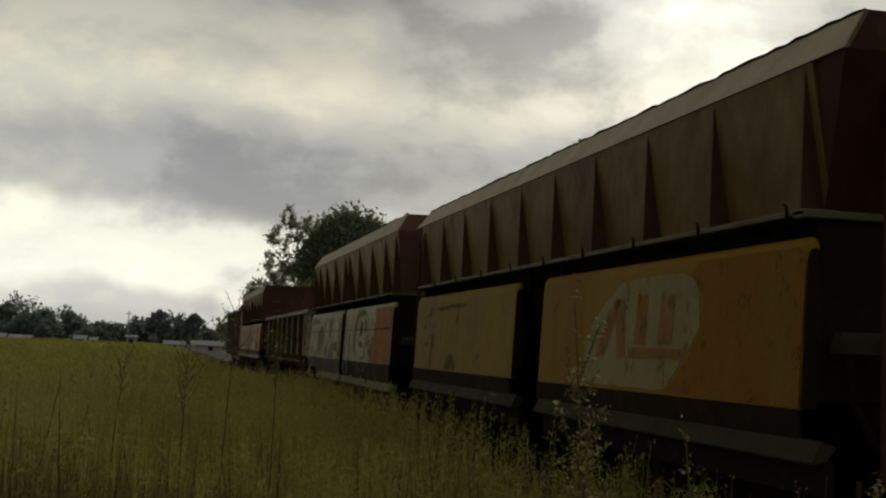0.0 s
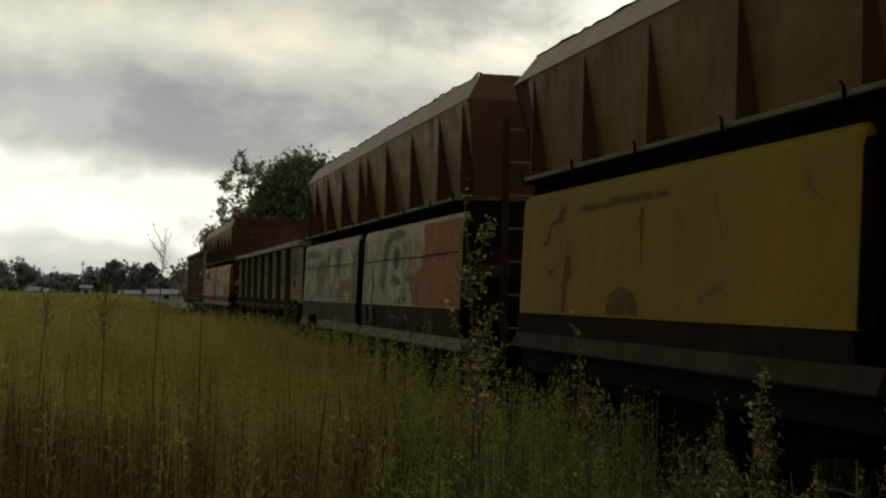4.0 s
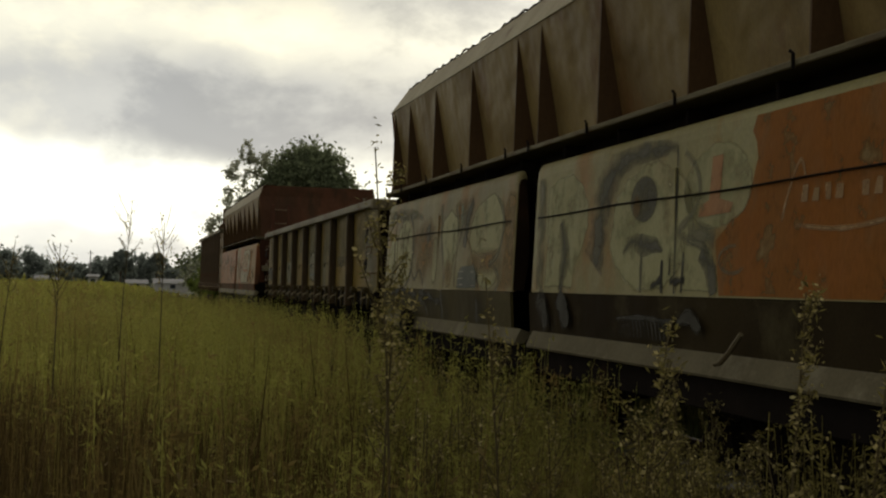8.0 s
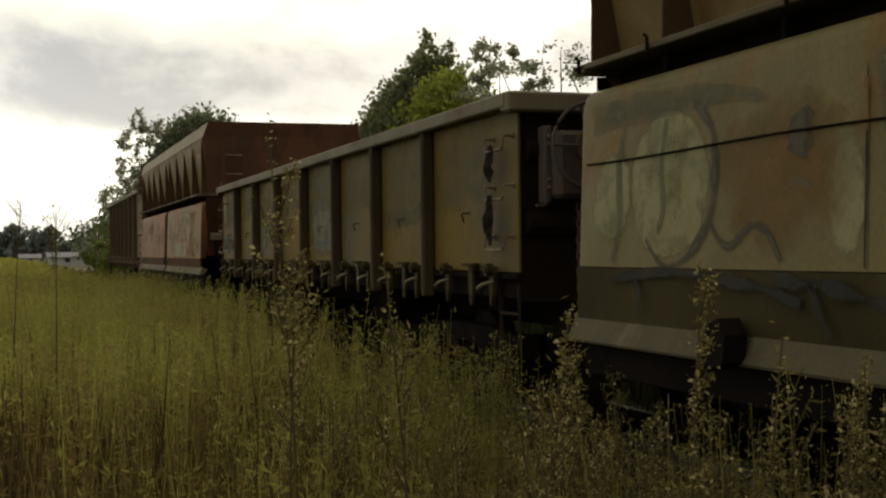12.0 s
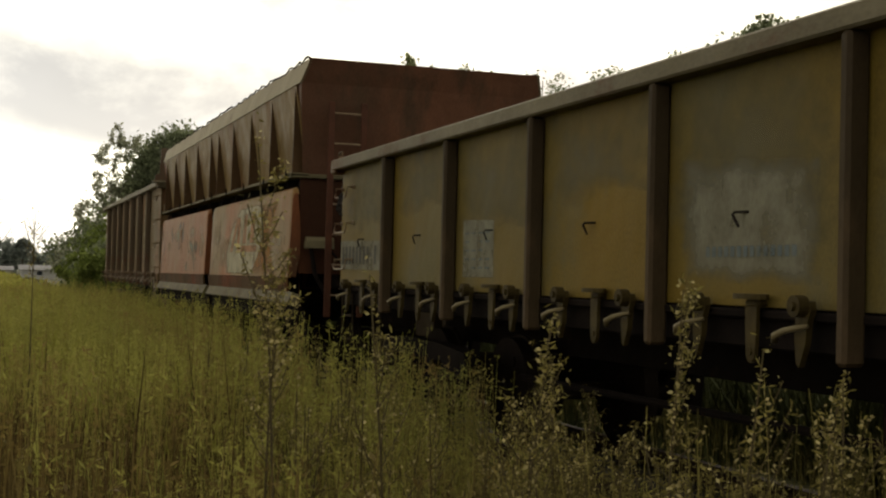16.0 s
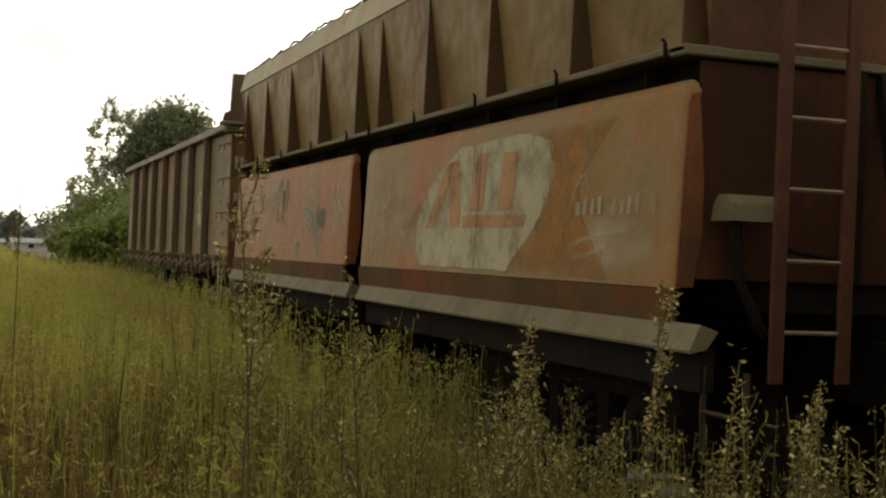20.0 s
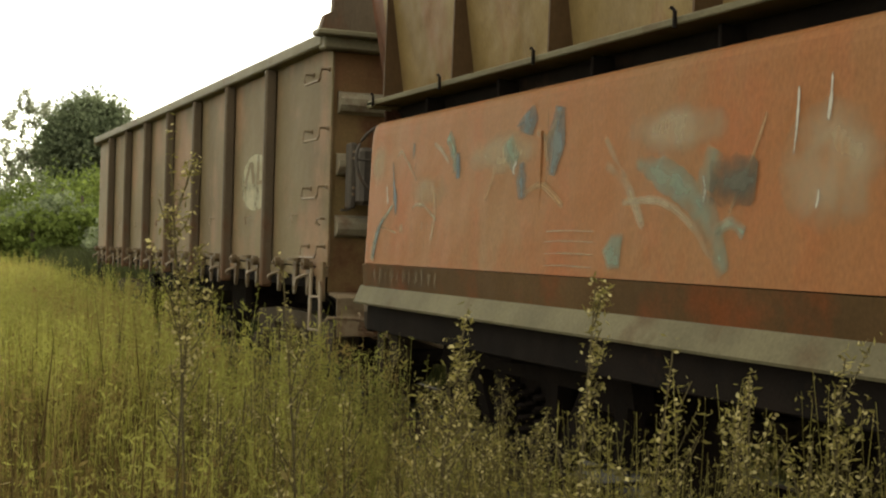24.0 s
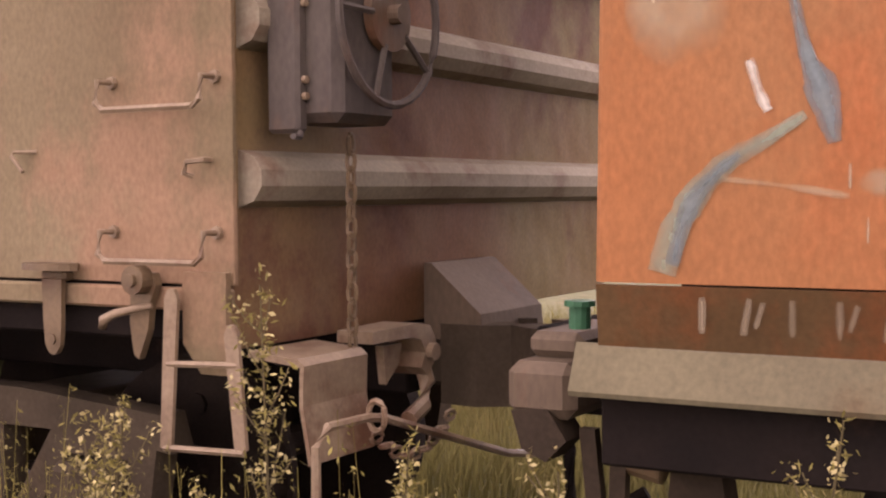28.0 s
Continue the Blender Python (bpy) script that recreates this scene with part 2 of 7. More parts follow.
RUST = (0.10, 0.045, 0.022)
M = dict(
    body_dark=surface("dark_brown_painted_steel", (0.15, 0.098, 0.032), (0.085, 0.052, 0.018), 1.1, 0.5, 0, (1, 1, 0.5), (0.07, 0.036, 0.015), 0.42, dents=0.6, gloss=0.04, spot_scale=1.2),
    body_brown=surface("brown_painted_steel", (0.205, 0.15, 0.062), (0.115, 0.076, 0.03), 1.1, 0.5, 0, (1, 1, 0.5), (0.105, 0.052, 0.02), 0.42, dents=1.0, gloss=0.06, spot_scale=1.2),
    body_red=surface("oxide_red_steel", (0.125, 0.055, 0.031), (0.088, 0.042, 0.025), 1.5, 0.6, 0, (1, 1, 0.35), (0.07, 0.04, 0.024), 0.45, dents=0.6),
    eave=surface("weathered_grey_steel", (0.30, 0.255, 0.165), (0.23, 0.19, 0.12), 2.5, 0.6, 0, (1, 1, 0.5), RUST, 0.36),
    yellow=surface("faded_yellow_paint", (0.2, 0.128, 0.013), (0.142, 0.098, 0.018), 1.2, 0.6, 0, (1, 1, 0.4), (0.16, 0.078, 0.010), 0.37, spot_scale=1.2, gloss=0.03),
    yellow_orange=surface("faded_amber_paint", (0.2, 0.112, 0.008), (0.155, 0.092, 0.01), 1.2, 0.6, 0, (1, 1, 0.4), (0.16, 0.075, 0.01), 0.40, spot_scale=1.2, gloss=0.03),
    cream=surface("faded_cream_paint", (0.235, 0.21, 0.10), (0.18, 0.15, 0.062), 0.9, 0.5, 0, (1, 1, 0.6), (0.20, 0.115, 0.036), 0.44, spot_scale=1.3, gloss=0.07),
    cream_stained=surface("stained_cream_paint", (0.19, 0.158, 0.07), (0.14, 0.116, 0.056), 1.6, 0.5, 0, (1, 1, 0.7), (0.185, 0.108, 0.036), 0.44, spot_scale=1.5, gloss=0.06),
    orange=surface("faded_orange_paint", (0.228, 0.09, 0.034), (0.2, 0.106, 0.048), 0.8, 0.52, 0, (1, 1, 0.6), (0.238, 0.083, 0.031), 0.46, spot_scale=1.0, gloss=0.05, dust=(0.05, (0.60, 0.57, 0.36))),
    logo_cream=surface("cream_sign_paint", (0.3, 0.26, 0.16), (0.25, 0.22, 0.135), 2, 0.6, 0, (1, 1, 0.4), (0.29, 0.18, 0.09), 0.37, worn=0.33, fade=0.22),
    logo_orange=surface("orange_sign_paint", (0.285, 0.13, 0.05), (0.25, 0.135, 0.065), 2, 0.6, 0, (1, 1, 0.5), (0.34, 0.24, 0.14), 0.36, worn=0.36, fade=0.14),
    orange_dull=surface("dull_orange_paint", (0.215, 0.075, 0.014), (0.18, 0.075, 0.018), 1.4, 0.6, 0, (1, 1, 0.4), (0.17, 0.09, 0.035), 0.42, worn=0.31, fade=0.14, gloss=0.03),
    orange_faint=surface("faint_orange_paint", (0.33, 0.19, 0.09), (0.28, 0.19, 0.10), 2.5, 0.65, worn=0.40, fade=0.4),
    cream_faint=surface("faint_cream_paint", (0.33, 0.25, 0.15), (0.33, 0.27, 0.18), 1.5, 0.65, 0, (1, 1, 0.4), (0.36, 0.16, 0.06), 0.40, worn=0.51, fade=0.45),
    cream_faint_grey=surface("thin_cream_paint", (0.30, 0.27, 0.19), (0.25, 0.22, 0.14), 1.6, 0.65, 0, (1, 1, 0.5), (0.24, 0.17, 0.08), 0.42, worn=0.42, fade=0.4),
    olive_mark=surface("olive_scuff_paint", (0.085, 0.062, 0.018), (0.115, 0.078, 0.018), 4, 0.7, worn=0.36, fade=0.32, gloss=0.03),
    ochre_stain=surface("ochre_stain", (0.20, 0.13, 0.042), (0.17, 0.12, 0.045), 3, 0.7, worn=0.40, fade=0.4),
    spray_green=surface("grey_green_spray_paint", (0.19, 0.24, 0.19), (0.26, 0.25, 0.17), 5, 0.7, worn=0.36, fade=0.22),
    chalk_dim=surface("worn_chalk", (0.22, 0.18, 0.12), (0.15, 0.11, 0.07), 12, 0.85, worn=0.38, fade=0.34),
    spray_dark=surface("dark_spray_paint", (0.024, 0.023, 0.018), (0.04, 0.036, 0.027), 5, 0.7, worn=0.28, fade=0.10),
    spray_white=surface("white_chalk_paint", (0.46, 0.43, 0.36), (0.38, 0.34, 0.28), 3, 0.8, worn=0.36, fade=0.2),
    gondola=surface("ochre_painted_steel", (0.158, 0.101, 0.017), (0.118, 0.096, 0.038), 0.7, 0.55, 0, (1, 1, 0.8), (0.106, 0.093, 0.052), 0.42, spot_scale=0.9, gloss=0.05),
    gondola_e=surface("pinkish_brown_steel", (0.165, 0.126, 0.072), (0.12, 0.086, 0.047), 0.9, 0.6, 0, (1, 1, 0.7), (0.2, 0.122, 0.072), 0.46, spot_scale=1.5, gloss=0.05),
    rib=surface("brown_post_steel", (0.058, 0.04, 0.021), (0.04, 0.028, 0.016), 3, 0.65, 0, (1, 1, 0.4), (0.085, 0.055, 0.03), 0.4),
    rail_cap=surface("grey_rail_steel", (0.158, 0.134, 0.083), (0.117, 0.098, 0.063), 2, 0.6, 0, (1, 0.5, 1), RUST, 0.38),
    sill=surface("dusty_sill_steel", (0.128, 0.108, 0.062), (0.092, 0.077, 0.045), 2.5, 0.7, 0, (1, 1, 1), (0.08, 0.054, 0.028), 0.4),
    # near black; on underframes and bogies the shade under the wagons is in the colour
    dark=surface("dark_and_shaded_steel", (0.015, 0.011, 0.009), (0.01, 0.008, 0.007), 4, 0.85, 0, (1, 1, 1), (0.035, 0.02, 0.013), 0.36, gloss=0.02),
    # very dark brown for the plates under the doors and at the ends
    strip=surface("dark_brown_plate", (0.018, 0.011, 0.006), (0.013, 0.008, 0.005), 3, 0.8, 0, (1, 1, 1), (0.03, 0.016, 0.008), 0.4, gloss=0.03),
    iron=surface("worn_brown_iron", (0.205, 0.148, 0.092), (0.15, 0.102, 0.062), 8, 0.55, 0.1, (1, 1, 1), RUST, 0.42, gloss=0.25),
    iron_dark=surface("dark_worn_iron", (0.125, 0.083, 0.044), (0.078, 0.052, 0.028), 8, 0.6, 0.0, (1, 1, 1), RUST, 0.44, gloss=0.2),
    iron_dark_ochre=surface("dark_ochre_iron", (0.062, 0.044, 0.013), (0.036, 0.026, 0.010), 8, 0.65, 0.0, (1, 1, 1), (0.11, 0.075, 0.022), 0.42, gloss=0.1),
    iron_olive=surface("worn_olive_iron", (0.17, 0.135, 0.07), (0.12, 0.09, 0.045), 8, 0.55, 0.0, (1, 1, 1), (0.08, 0.055, 0.025), 0.42, gloss=0.2),
    wheel=surface("wheel_steel", (0.022, 0.016, 0.012), (0.015, 0.011, 0.009), 5, 0.75, 0.0, gloss=0.03),
    ladder=surface("oxide_red_iron", (0.078, 0.03, 0.017), (0.055, 0.023, 0.014), 5, 0.65, 0, (1, 1, 1), RUST, 0.4),
    ladder_dark=surface("dark_red_iron", (0.058, 0.024, 0.013), (0.04, 0.018, 0.010), 5, 0.7, 0, (1, 1, 1), (0.03, 0.02, 0.012), 0.4, gloss=0.04),
    earth=surface("field_earth", (0.07, 0.065, 0.022), (0.05, 0.05, 0.02), 0.3, 0.95, 0, (1, 1, 1), (0.09, 0.07, 0.035), 0.4, 6.0, 0.3),
    gravel=surface("dark_track_gravel", (0.06, 0.05, 0.042), (0.04, 0.035, 0.03), 9, 0.9, 0, (1, 1, 1), None, 0.4, 40.0, 0.6),
    sleeper=surface("tarred_timber", (0.05, 0.04, 0.03), (0.035, 0.028, 0.022), 6, 0.85),
    railsteel=surface("rail_steel", (0.05, 0.032, 0.022), (0.035, 0.024, 0.017), 9, 0.8, 0.0, gloss=0.03),
    grass=surface("meadow_grass", (0.315, 0.3, 0.06), (0.215, 0.21, 0.048), 0.25, 0.7, 0, (1, 1, 1), (0.22, 0.155, 0.055), 0.40, 12.0, 0.0, island=0.14, translucent=0.55, spot_scale=0.4),
    grass_fresh=surface("fresh_green_grass", (0.23, 0.235, 0.048), (0.165, 0.175, 0.038), 0.5, 0.65, 0, (1, 1, 1), None, 0.4, 12.0, 0.0, island=0.2, translucent=0.45),
    # brownish weeds, their colour lowered for the shade beside the train
    verge=surface("shaded_trackside_weeds", (0.11, 0.083, 0.026), (0.058, 0.044, 0.016), 0.8, 0.75, 0, (1, 1, 1), None, 0.4, 12.0, 0.0, island=0.3, translucent=0.3),
    # dark green with the shade under and behind the train in its colour
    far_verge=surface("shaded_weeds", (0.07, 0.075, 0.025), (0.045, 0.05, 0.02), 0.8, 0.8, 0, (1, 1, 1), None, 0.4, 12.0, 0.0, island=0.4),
    grass_dry=surface("dry_grass_stems", (0.17, 0.12, 0.042), (0.10, 0.07, 0.027), 0.6, 0.8, 0, (1, 1, 1), None, 0.4, 12.0, 0.0, island=0.25, translucent=0.3),
    stem=surface("weed_stems", (0.10, 0.075, 0.035), (0.075, 0.06, 0.03), 3, 0.8, 0, (1, 1, 1), None, 0.4, 30.0, 0.0),
    weedleaf=surface("weed_leaves", (0.36, 0.34, 0.085), (0.235, 0.225, 0.062), 0.45, 0.75, 0, (1, 1, 1), (0.23, 0.155, 0.058), 0.45, 20.0, 0.0, island=0.2, translucent=0.5, spot_scale=0.8),
    brownleaf=surface("brown_weed_leaves", (0.19, 0.135, 0.042), (0.115, 0.085, 0.03), 0.6, 0.8, 0, (1, 1, 1), (0.17, 0.16, 0.04), 0.42, 20.0, 0.0, island=0.25, translucent=0.4, spot_scale=0.9),
    seed_olive=surface("olive_weed_leaves", (0.225, 0.19, 0.058), (0.115, 0.095, 0.032), 5, 0.8, 0, (1, 1, 1), None, 0.4, 30.0, 0.0, island=0.45, translucent=0.4),
    seed=surface("weed_leaves_and_seed", (0.44, 0.375, 0.185), (0.27, 0.215, 0.085), 14, 0.8, 0, (1, 1, 1), None, 0.4, 30.0, 0.0, island=0.4, translucent=0.35),
    leaf_dark=surface("dark_foliage", (0.18, 0.20, 0.115), (0.13, 0.15, 0.085), 0.3, 0.8, 0, (1, 1, 1), None, 0.4, 5.0, 0.0, island=0.45, translucent=0.5),
    leaf_olive=surface("grey_olive_foliage", (0.235, 0.25, 0.13), (0.17, 0.185, 0.09), 0.3, 0.8, 0, (1, 1, 1), None, 0.4, 5.0, 0.0, island=0.45, translucent=0.5),
    # greyed and lightened: the haze over the distance is put into this leaf colour
    leaf_hazed=surface("hazed_distant_foliage", (0.21, 0.235, 0.21), (0.17, 0.19, 0.17), 0.1, 0.85, 0, (1, 1, 1), None, 0.4, 2.0, 0.0, island=0.3, translucent=0.55),
    leaf_grey=surface("grey_green_foliage", (0.32, 0.32, 0.23), (0.24, 0.25, 0.17), 0.3, 0.8, 0, (1, 1, 1), None, 0.4, 5.0, 0.0, island=0.45, translucent=0.6),
    leaf_green=surface("green_foliage", (0.15, 0.18, 0.042), (0.105, 0.135, 0.032), 0.3, 0.8, 0, (1, 1, 1), None, 0.4, 5.0, 0.0, island=0.4, translucent=0.35),
    leaf_lime=surface("bright_foliage", (0.27, 0.29, 0.05), (0.19, 0.22, 0.04), 0.3, 0.8, 0, (1, 1, 1), None, 0.4, 5.0, 0.0, island=0.4, translucent=0.4),
    bark=surface("bark", (0.10, 0.08, 0.06), (0.07, 0.055, 0.04), 4, 0.9, 0, (1, 1, 0.3)),
    plaster=surface("white_plaster", (0.40, 0.39, 0.37), (0.32, 0.31, 0.29), 0.8, 0.8),
    roof=surface("pale_roof_sheet", (0.26, 0.25, 0.25), (0.20, 0.19, 0.19), 0.8, 0.6),
    glassdark=surface("dark_window_glass", (0.03, 0.035, 0.04), (0.02, 0.025, 0.03), 2, 0.15),
    logo_aged=surface("aged_cream_sign_paint", (0.215, 0.178, 0.075), (0.175, 0.142, 0.055), 2, 0.6, 0, (1, 1, 0.4), (0.24, 0.14, 0.05), 0.38, worn=0.32, fade=0.12, gloss=0.03),
    block_aged=surface("ochre_sign_paint", (0.20, 0.09, 0.018), (0.17, 0.085, 0.02), 2, 0.6, 0, (1, 1, 0.5), (0.24, 0.18, 0.07), 0.36, worn=0.34, fade=0.12, gloss=0.03),
    field_aged=surface("aged_orange_sign_paint", (0.17, 0.074, 0.008), (0.14, 0.066, 0.01), 1.2, 0.65, 0, (1, 1, 0.4), (0.15, 0.085, 0.014), 0.42, worn=0.29, fade=0.14, gloss=0.03),
    field_orange=surface("worn_orange_field_paint", (0.275, 0.12, 0.03), (0.225, 0.118, 0.04), 1.3, 0.6, 0, (1, 1, 0.5), (0.20, 0.135, 0.06), 0.40, worn=0.34, fade=0.40, gloss=0.03),
    kick_pale=surface("mid_olive_plate", (0.066, 0.053, 0.022), (0.036, 0.028, 0.012), 0.9, 0.7, 0, (1, 1, 1), (0.09, 0.076, 0.038), 0.40, spot_scale=1.6, gloss=0.05),
    end_dark=surface("dark_red_steel", (0.055, 0.021, 0.011), (0.036, 0.016, 0.009), 1.5, 0.7, 0, (1, 1, 0.5), (0.075, 0.03, 0.015), 0.42, gloss=0.05),
    stem_dark=surface("dark_dry_stems", (0.095, 0.062, 0.022), (0.055, 0.036, 0.014), 0.6, 0.85, 0, (1, 1, 1), None, 0.4, 12.0, 0.0, island=0.4),
    orange_pale=surface("bleached_orange_paint", (0.19, 0.106, 0.037), (0.165, 0.12, 0.055), 0.8, 0.52, 0, (1, 1, 0.6), (0.225, 0.088, 0.03), 0.45, spot_scale=1.0, gloss=0.05, dust=(0.06, (0.60, 0.57, 0.36))),
    sill_b=surface("darker_sill_steel", (0.115, 0.098, 0.06), (0.08, 0.066, 0.04), 2.0, 0.75, 0, (1, 1, 1), (0.15, 0.13, 0.085), 0.42, gloss=0.05),
    spray_faint=surface("faint_olive_spray_paint", (0.125, 0.12, 0.08), (0.165, 0.15, 0.095), 4, 0.7, worn=0.37, fade=0.34),
    body_tan=surface("tan_painted_steel", (0.19, 0.13, 0.055), (0.125, 0.08, 0.033), 1.1, 0.5, 0, (1, 1, 0.5), (0.15, 0.075, 0.034), 0.44, dents=1.0, gloss=0.06, spot_scale=1.2),
    kick_b=surface("dark_olive_plate", (0.03, 0.021, 0.009), (0.018, 0.012, 0.006), 1.0, 0.75, 0, (1, 1, 1), (0.055, 0.045, 0.022), 0.38, spot_scale=1.6, gloss=0.03),
    kick_d=surface("red_olive_grimy_plate", (0.082, 0.046, 0.019), (0.052, 0.03, 0.013), 1.2, 0.7, 0, (1, 1, 1), (0.115, 0.036, 0.012), 0.46, spot_scale=1.0, gloss=0.05),
    sill_dim=surface("darkest_sill_steel", (0.04, 0.032, 0.02), (0.026, 0.021, 0.014), 2.5, 0.8, 0, (1, 1, 1), (0.05, 0.03, 0.015), 0.38, gloss=0.03),
    end_brown=surface("brown_olive_end_steel", (0.135, 0.062, 0.03), (0.135, 0.098, 0.04), 0.9, 0.65, 0, (1, 1, 0.8), (0.085, 0.036, 0.018), 0.45, dents=0.6, spot_scale=1.2),
    rib_e=surface("tan_brown_post_steel", (0.105, 0.076, 0.05), (0.078, 0.056, 0.037), 3, 0.65, 0, (1, 1, 0.4), RUST, 0.4),
    # paler than the end wall that the ribs belong to
    press=surface("pale_pressed_steel", (0.235, 0.20, 0.14), (0.17, 0.135, 0.09), 2.2, 0.65, 0, (1, 1, 1), (0.13, 0.08, 0.05), 0.42),
    frame_iron=surface("dusty_cast_iron", (0.042, 0.03, 0.02), (0.026, 0.019, 0.013), 4, 0.85, 0, (1, 1, 1), (0.065, 0.045, 0.028), 0.4, gloss=0.04),
    cheek_red=surface("red_orange_cheek_steel", (0.17, 0.055, 0.02), (0.12, 0.045, 0.02), 2.0, 0.6, 0, (1, 1, 0.5), (0.075, 0.035, 0.018), 0.42),
    spray_slate=surface("slate_spray_paint", (0.066, 0.062, 0.047), (0.10, 0.092, 0.065), 3, 0.7, worn=0.33, fade=0.24),
    spray_block=surface("grey_block_paint", (0.075, 0.08, 0.068), (0.095, 0.098, 0.08), 3, 0.7, worn=0.24, fade=0.16),
    spray_pale=surface("pale_green_spray_paint", (0.265, 0.25, 0.13), (0.225, 0.205, 0.10), 1.4, 0.6, 0, (1, 1, 0.6), (0.22, 0.17, 0.08), 0.40, worn=0.33, fade=0.18),
    bled_orange=surface("bled_orange_paint", (0.195, 0.105, 0.032), (0.185, 0.125, 0.045), 1.6, 0.62, 0, (1, 1, 0.6), (0.18, 0.14, 0.06), 0.40, worn=0.42, fade=0.40),
    teal_faint=surface("faint_teal_spray_paint", (0.16, 0.21, 0.165), (0.21, 0.22, 0.15), 4, 0.7, worn=0.40, fade=0.4),
    blue_run=surface("slate_blue_spray_paint", (0.10, 0.125, 0.13), (0.14, 0.155, 0.14), 5, 0.7, worn=0.33, fade=0.3),
    number_black=surface("black_number_paint", (0.045, 0.042, 0.035), (0.07, 0.062, 0.045), 4, 0.7, worn=0.34, fade=0.2),
    cast_tan=surface("dusty_rusty_casting", (0.062, 0.046, 0.03), (0.04, 0.03, 0.02), 4, 0.8, 0, (1, 1, 1), (0.088, 0.063, 0.038), 0.42, gloss=0.05),
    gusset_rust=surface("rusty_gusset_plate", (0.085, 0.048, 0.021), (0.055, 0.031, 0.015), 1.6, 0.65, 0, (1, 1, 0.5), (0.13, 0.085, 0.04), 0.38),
    bleach=surface("bleached_grey_paint", (0.15, 0.135, 0.08), (0.125, 0.105, 0.052), 1.2, 0.65, 0, (1, 1, 0.6), (0.14, 0.10, 0.035), 0.42, worn=0.51, fade=0.5),
    panel_grey=surface("greyed_panel_paint", (0.185, 0.176, 0.128), (0.152, 0.138, 0.092), 1.5, 0.7, 0, (1, 1, 0.6), (0.12, 0.095, 0.05), 0.40, worn=0.33, fade=0.28),
    turf=surface("olive_turf", (0.145, 0.125, 0.045), (0.10, 0.092, 0.032), 0.5, 0.75, 0, (1, 1, 1), (0.17, 0.13, 0.05), 0.42, 12.0, 0.0, island=0.25, translucent=0.4),
    case_grey=surface("grey_brown_cast_case", (0.085, 0.07, 0.055), (0.06, 0.048, 0.04), 3, 0.65, 0, (1, 1, 0.5), (0.10, 0.06, 0.04), 0.42),
    green_paint=surface("green_cock_paint", (0.03, 0.10, 0.05), (0.025, 0.08, 0.04), 8, 0.5),
)


# ---- mesh helpers ----
class Shape:
    """Collects vertices and faces of one mesh."""

    def __init__(self):
        self.v, self.f = [], []

    def add(self, verts, faces):
        k = len(self.v)
        self.v += [tuple(p) for p in verts]
        self.f += [tuple(i + k for i in face) for face in faces]
        return self

    def box(self, x0, x1, y0, y1, z0, z1, c=0.008):
        """A box with chamfered edges."""
        c = min(c, (x1 - x0) * 0.3, (y1 - y0) * 0.3, (z1 - z0) * 0.3)
        bm = bmesh.new()
        bmesh.ops.create_cube(bm, size=1, matrix=Matrix.LocRotScale(((x0 + x1) / 2, (y0 + y1) / 2, (z0 + z1) / 2), None, (x1 - x0, y1 - y0, z1 - z0)))
        if c > 0.0005:
            bmesh.ops.bevel(bm, geom=bm.edges[:], offset=c, segments=1, affect="EDGES")
        return self.take(bm)

    def take(self, bm, m=None):
        bm.verts.index_update()
        self.add([(m @ p.co if m else p.co) for p in bm.verts], [[p.index for p in f.verts] for f in bm.faces])
        bm.free()
        return self

    def prism(self, outline, axis, a, b):
        """An outline in the two other axes, drawn out along axis from a to b."""
        def at(p, d):
            return {"x": (d, p[0], p[1]), "y": (p[0], d, p[1]), "z": (p[0], p[1], d)}[axis]
        n = len(outline)
        return self.add([at(p, a) for p in outline] + [at(p, b) for p in outline],
                        [tuple(range(n))[::-1], tuple(range(n, 2 * n))] + [(i, (i + 1) % n, n + (i + 1) % n, n + i) for i in range(n)])

    def tube(self, points, r, n=8, closed=False):
        pts = [Vector(p) for p in points]
        rings = []
        for i, p in enumerate(pts):
            a = pts[i - 1] if i or closed else p
            b = pts[(i + 1) % len(pts)] if i + 1 < len(pts) or closed else p
            d = (b - a).normalized()
            side = d.cross(Vector((0, 0, 1)) if abs(d.z) < 0.9 else Vector((1, 0, 0))).normalized()
            over = d.cross(side)
            rr = r[i] if isinstance(r, (list, tuple)) else r
            rings.append([p + rr * (math.cos(2 * math.pi * k / n) * side + math.sin(2 * math.pi * k / n) * over) for k in range(n)])
        verts = [q for ring in rings for q in ring]
        m = len(pts)
        faces = [(i * n + k, i * n + (k + 1) % n, (i + 1) % m * n + (k + 1) % n, (i + 1) % m * n + k) for i in range(m if closed else m - 1) for k in range(n)]
        if not closed:
            faces += [tuple(range(n))[::-1], tuple(range((m - 1) * n, m * n))]
        return self.add(verts, faces)

    def disc(self, centre, axis, r, thick, n=24):
        """A short cylinder round an axis through centre."""
        o = [(r * math.cos(2 * math.pi * k / n), r * math.sin(2 * math.pi * k / n)) for k in range(n)]
        i = "xyz".index(axis)
        u = [k for k in range(3) if k != i]
        return self.prism([(centre[u[0]] + p[0], centre[u[1]] + p[1]) for p in o], axis, centre[i] - thick / 2, centre[i] + thick / 2)

    def mesh(self, name, mat, smooth=False):
        me = bpy.data.meshes.new(name)
        me.from_pydata(self.v, [], self.f)
        bm = bmesh.new()
        bm.from_mesh(me)
        bmesh.ops.recalc_face_normals(bm, faces=bm.faces[:])
        bm.to_mesh(me)
        bm.free()
        if smooth:
            me.shade_smooth()
        me.materials.append(mat)
        return me


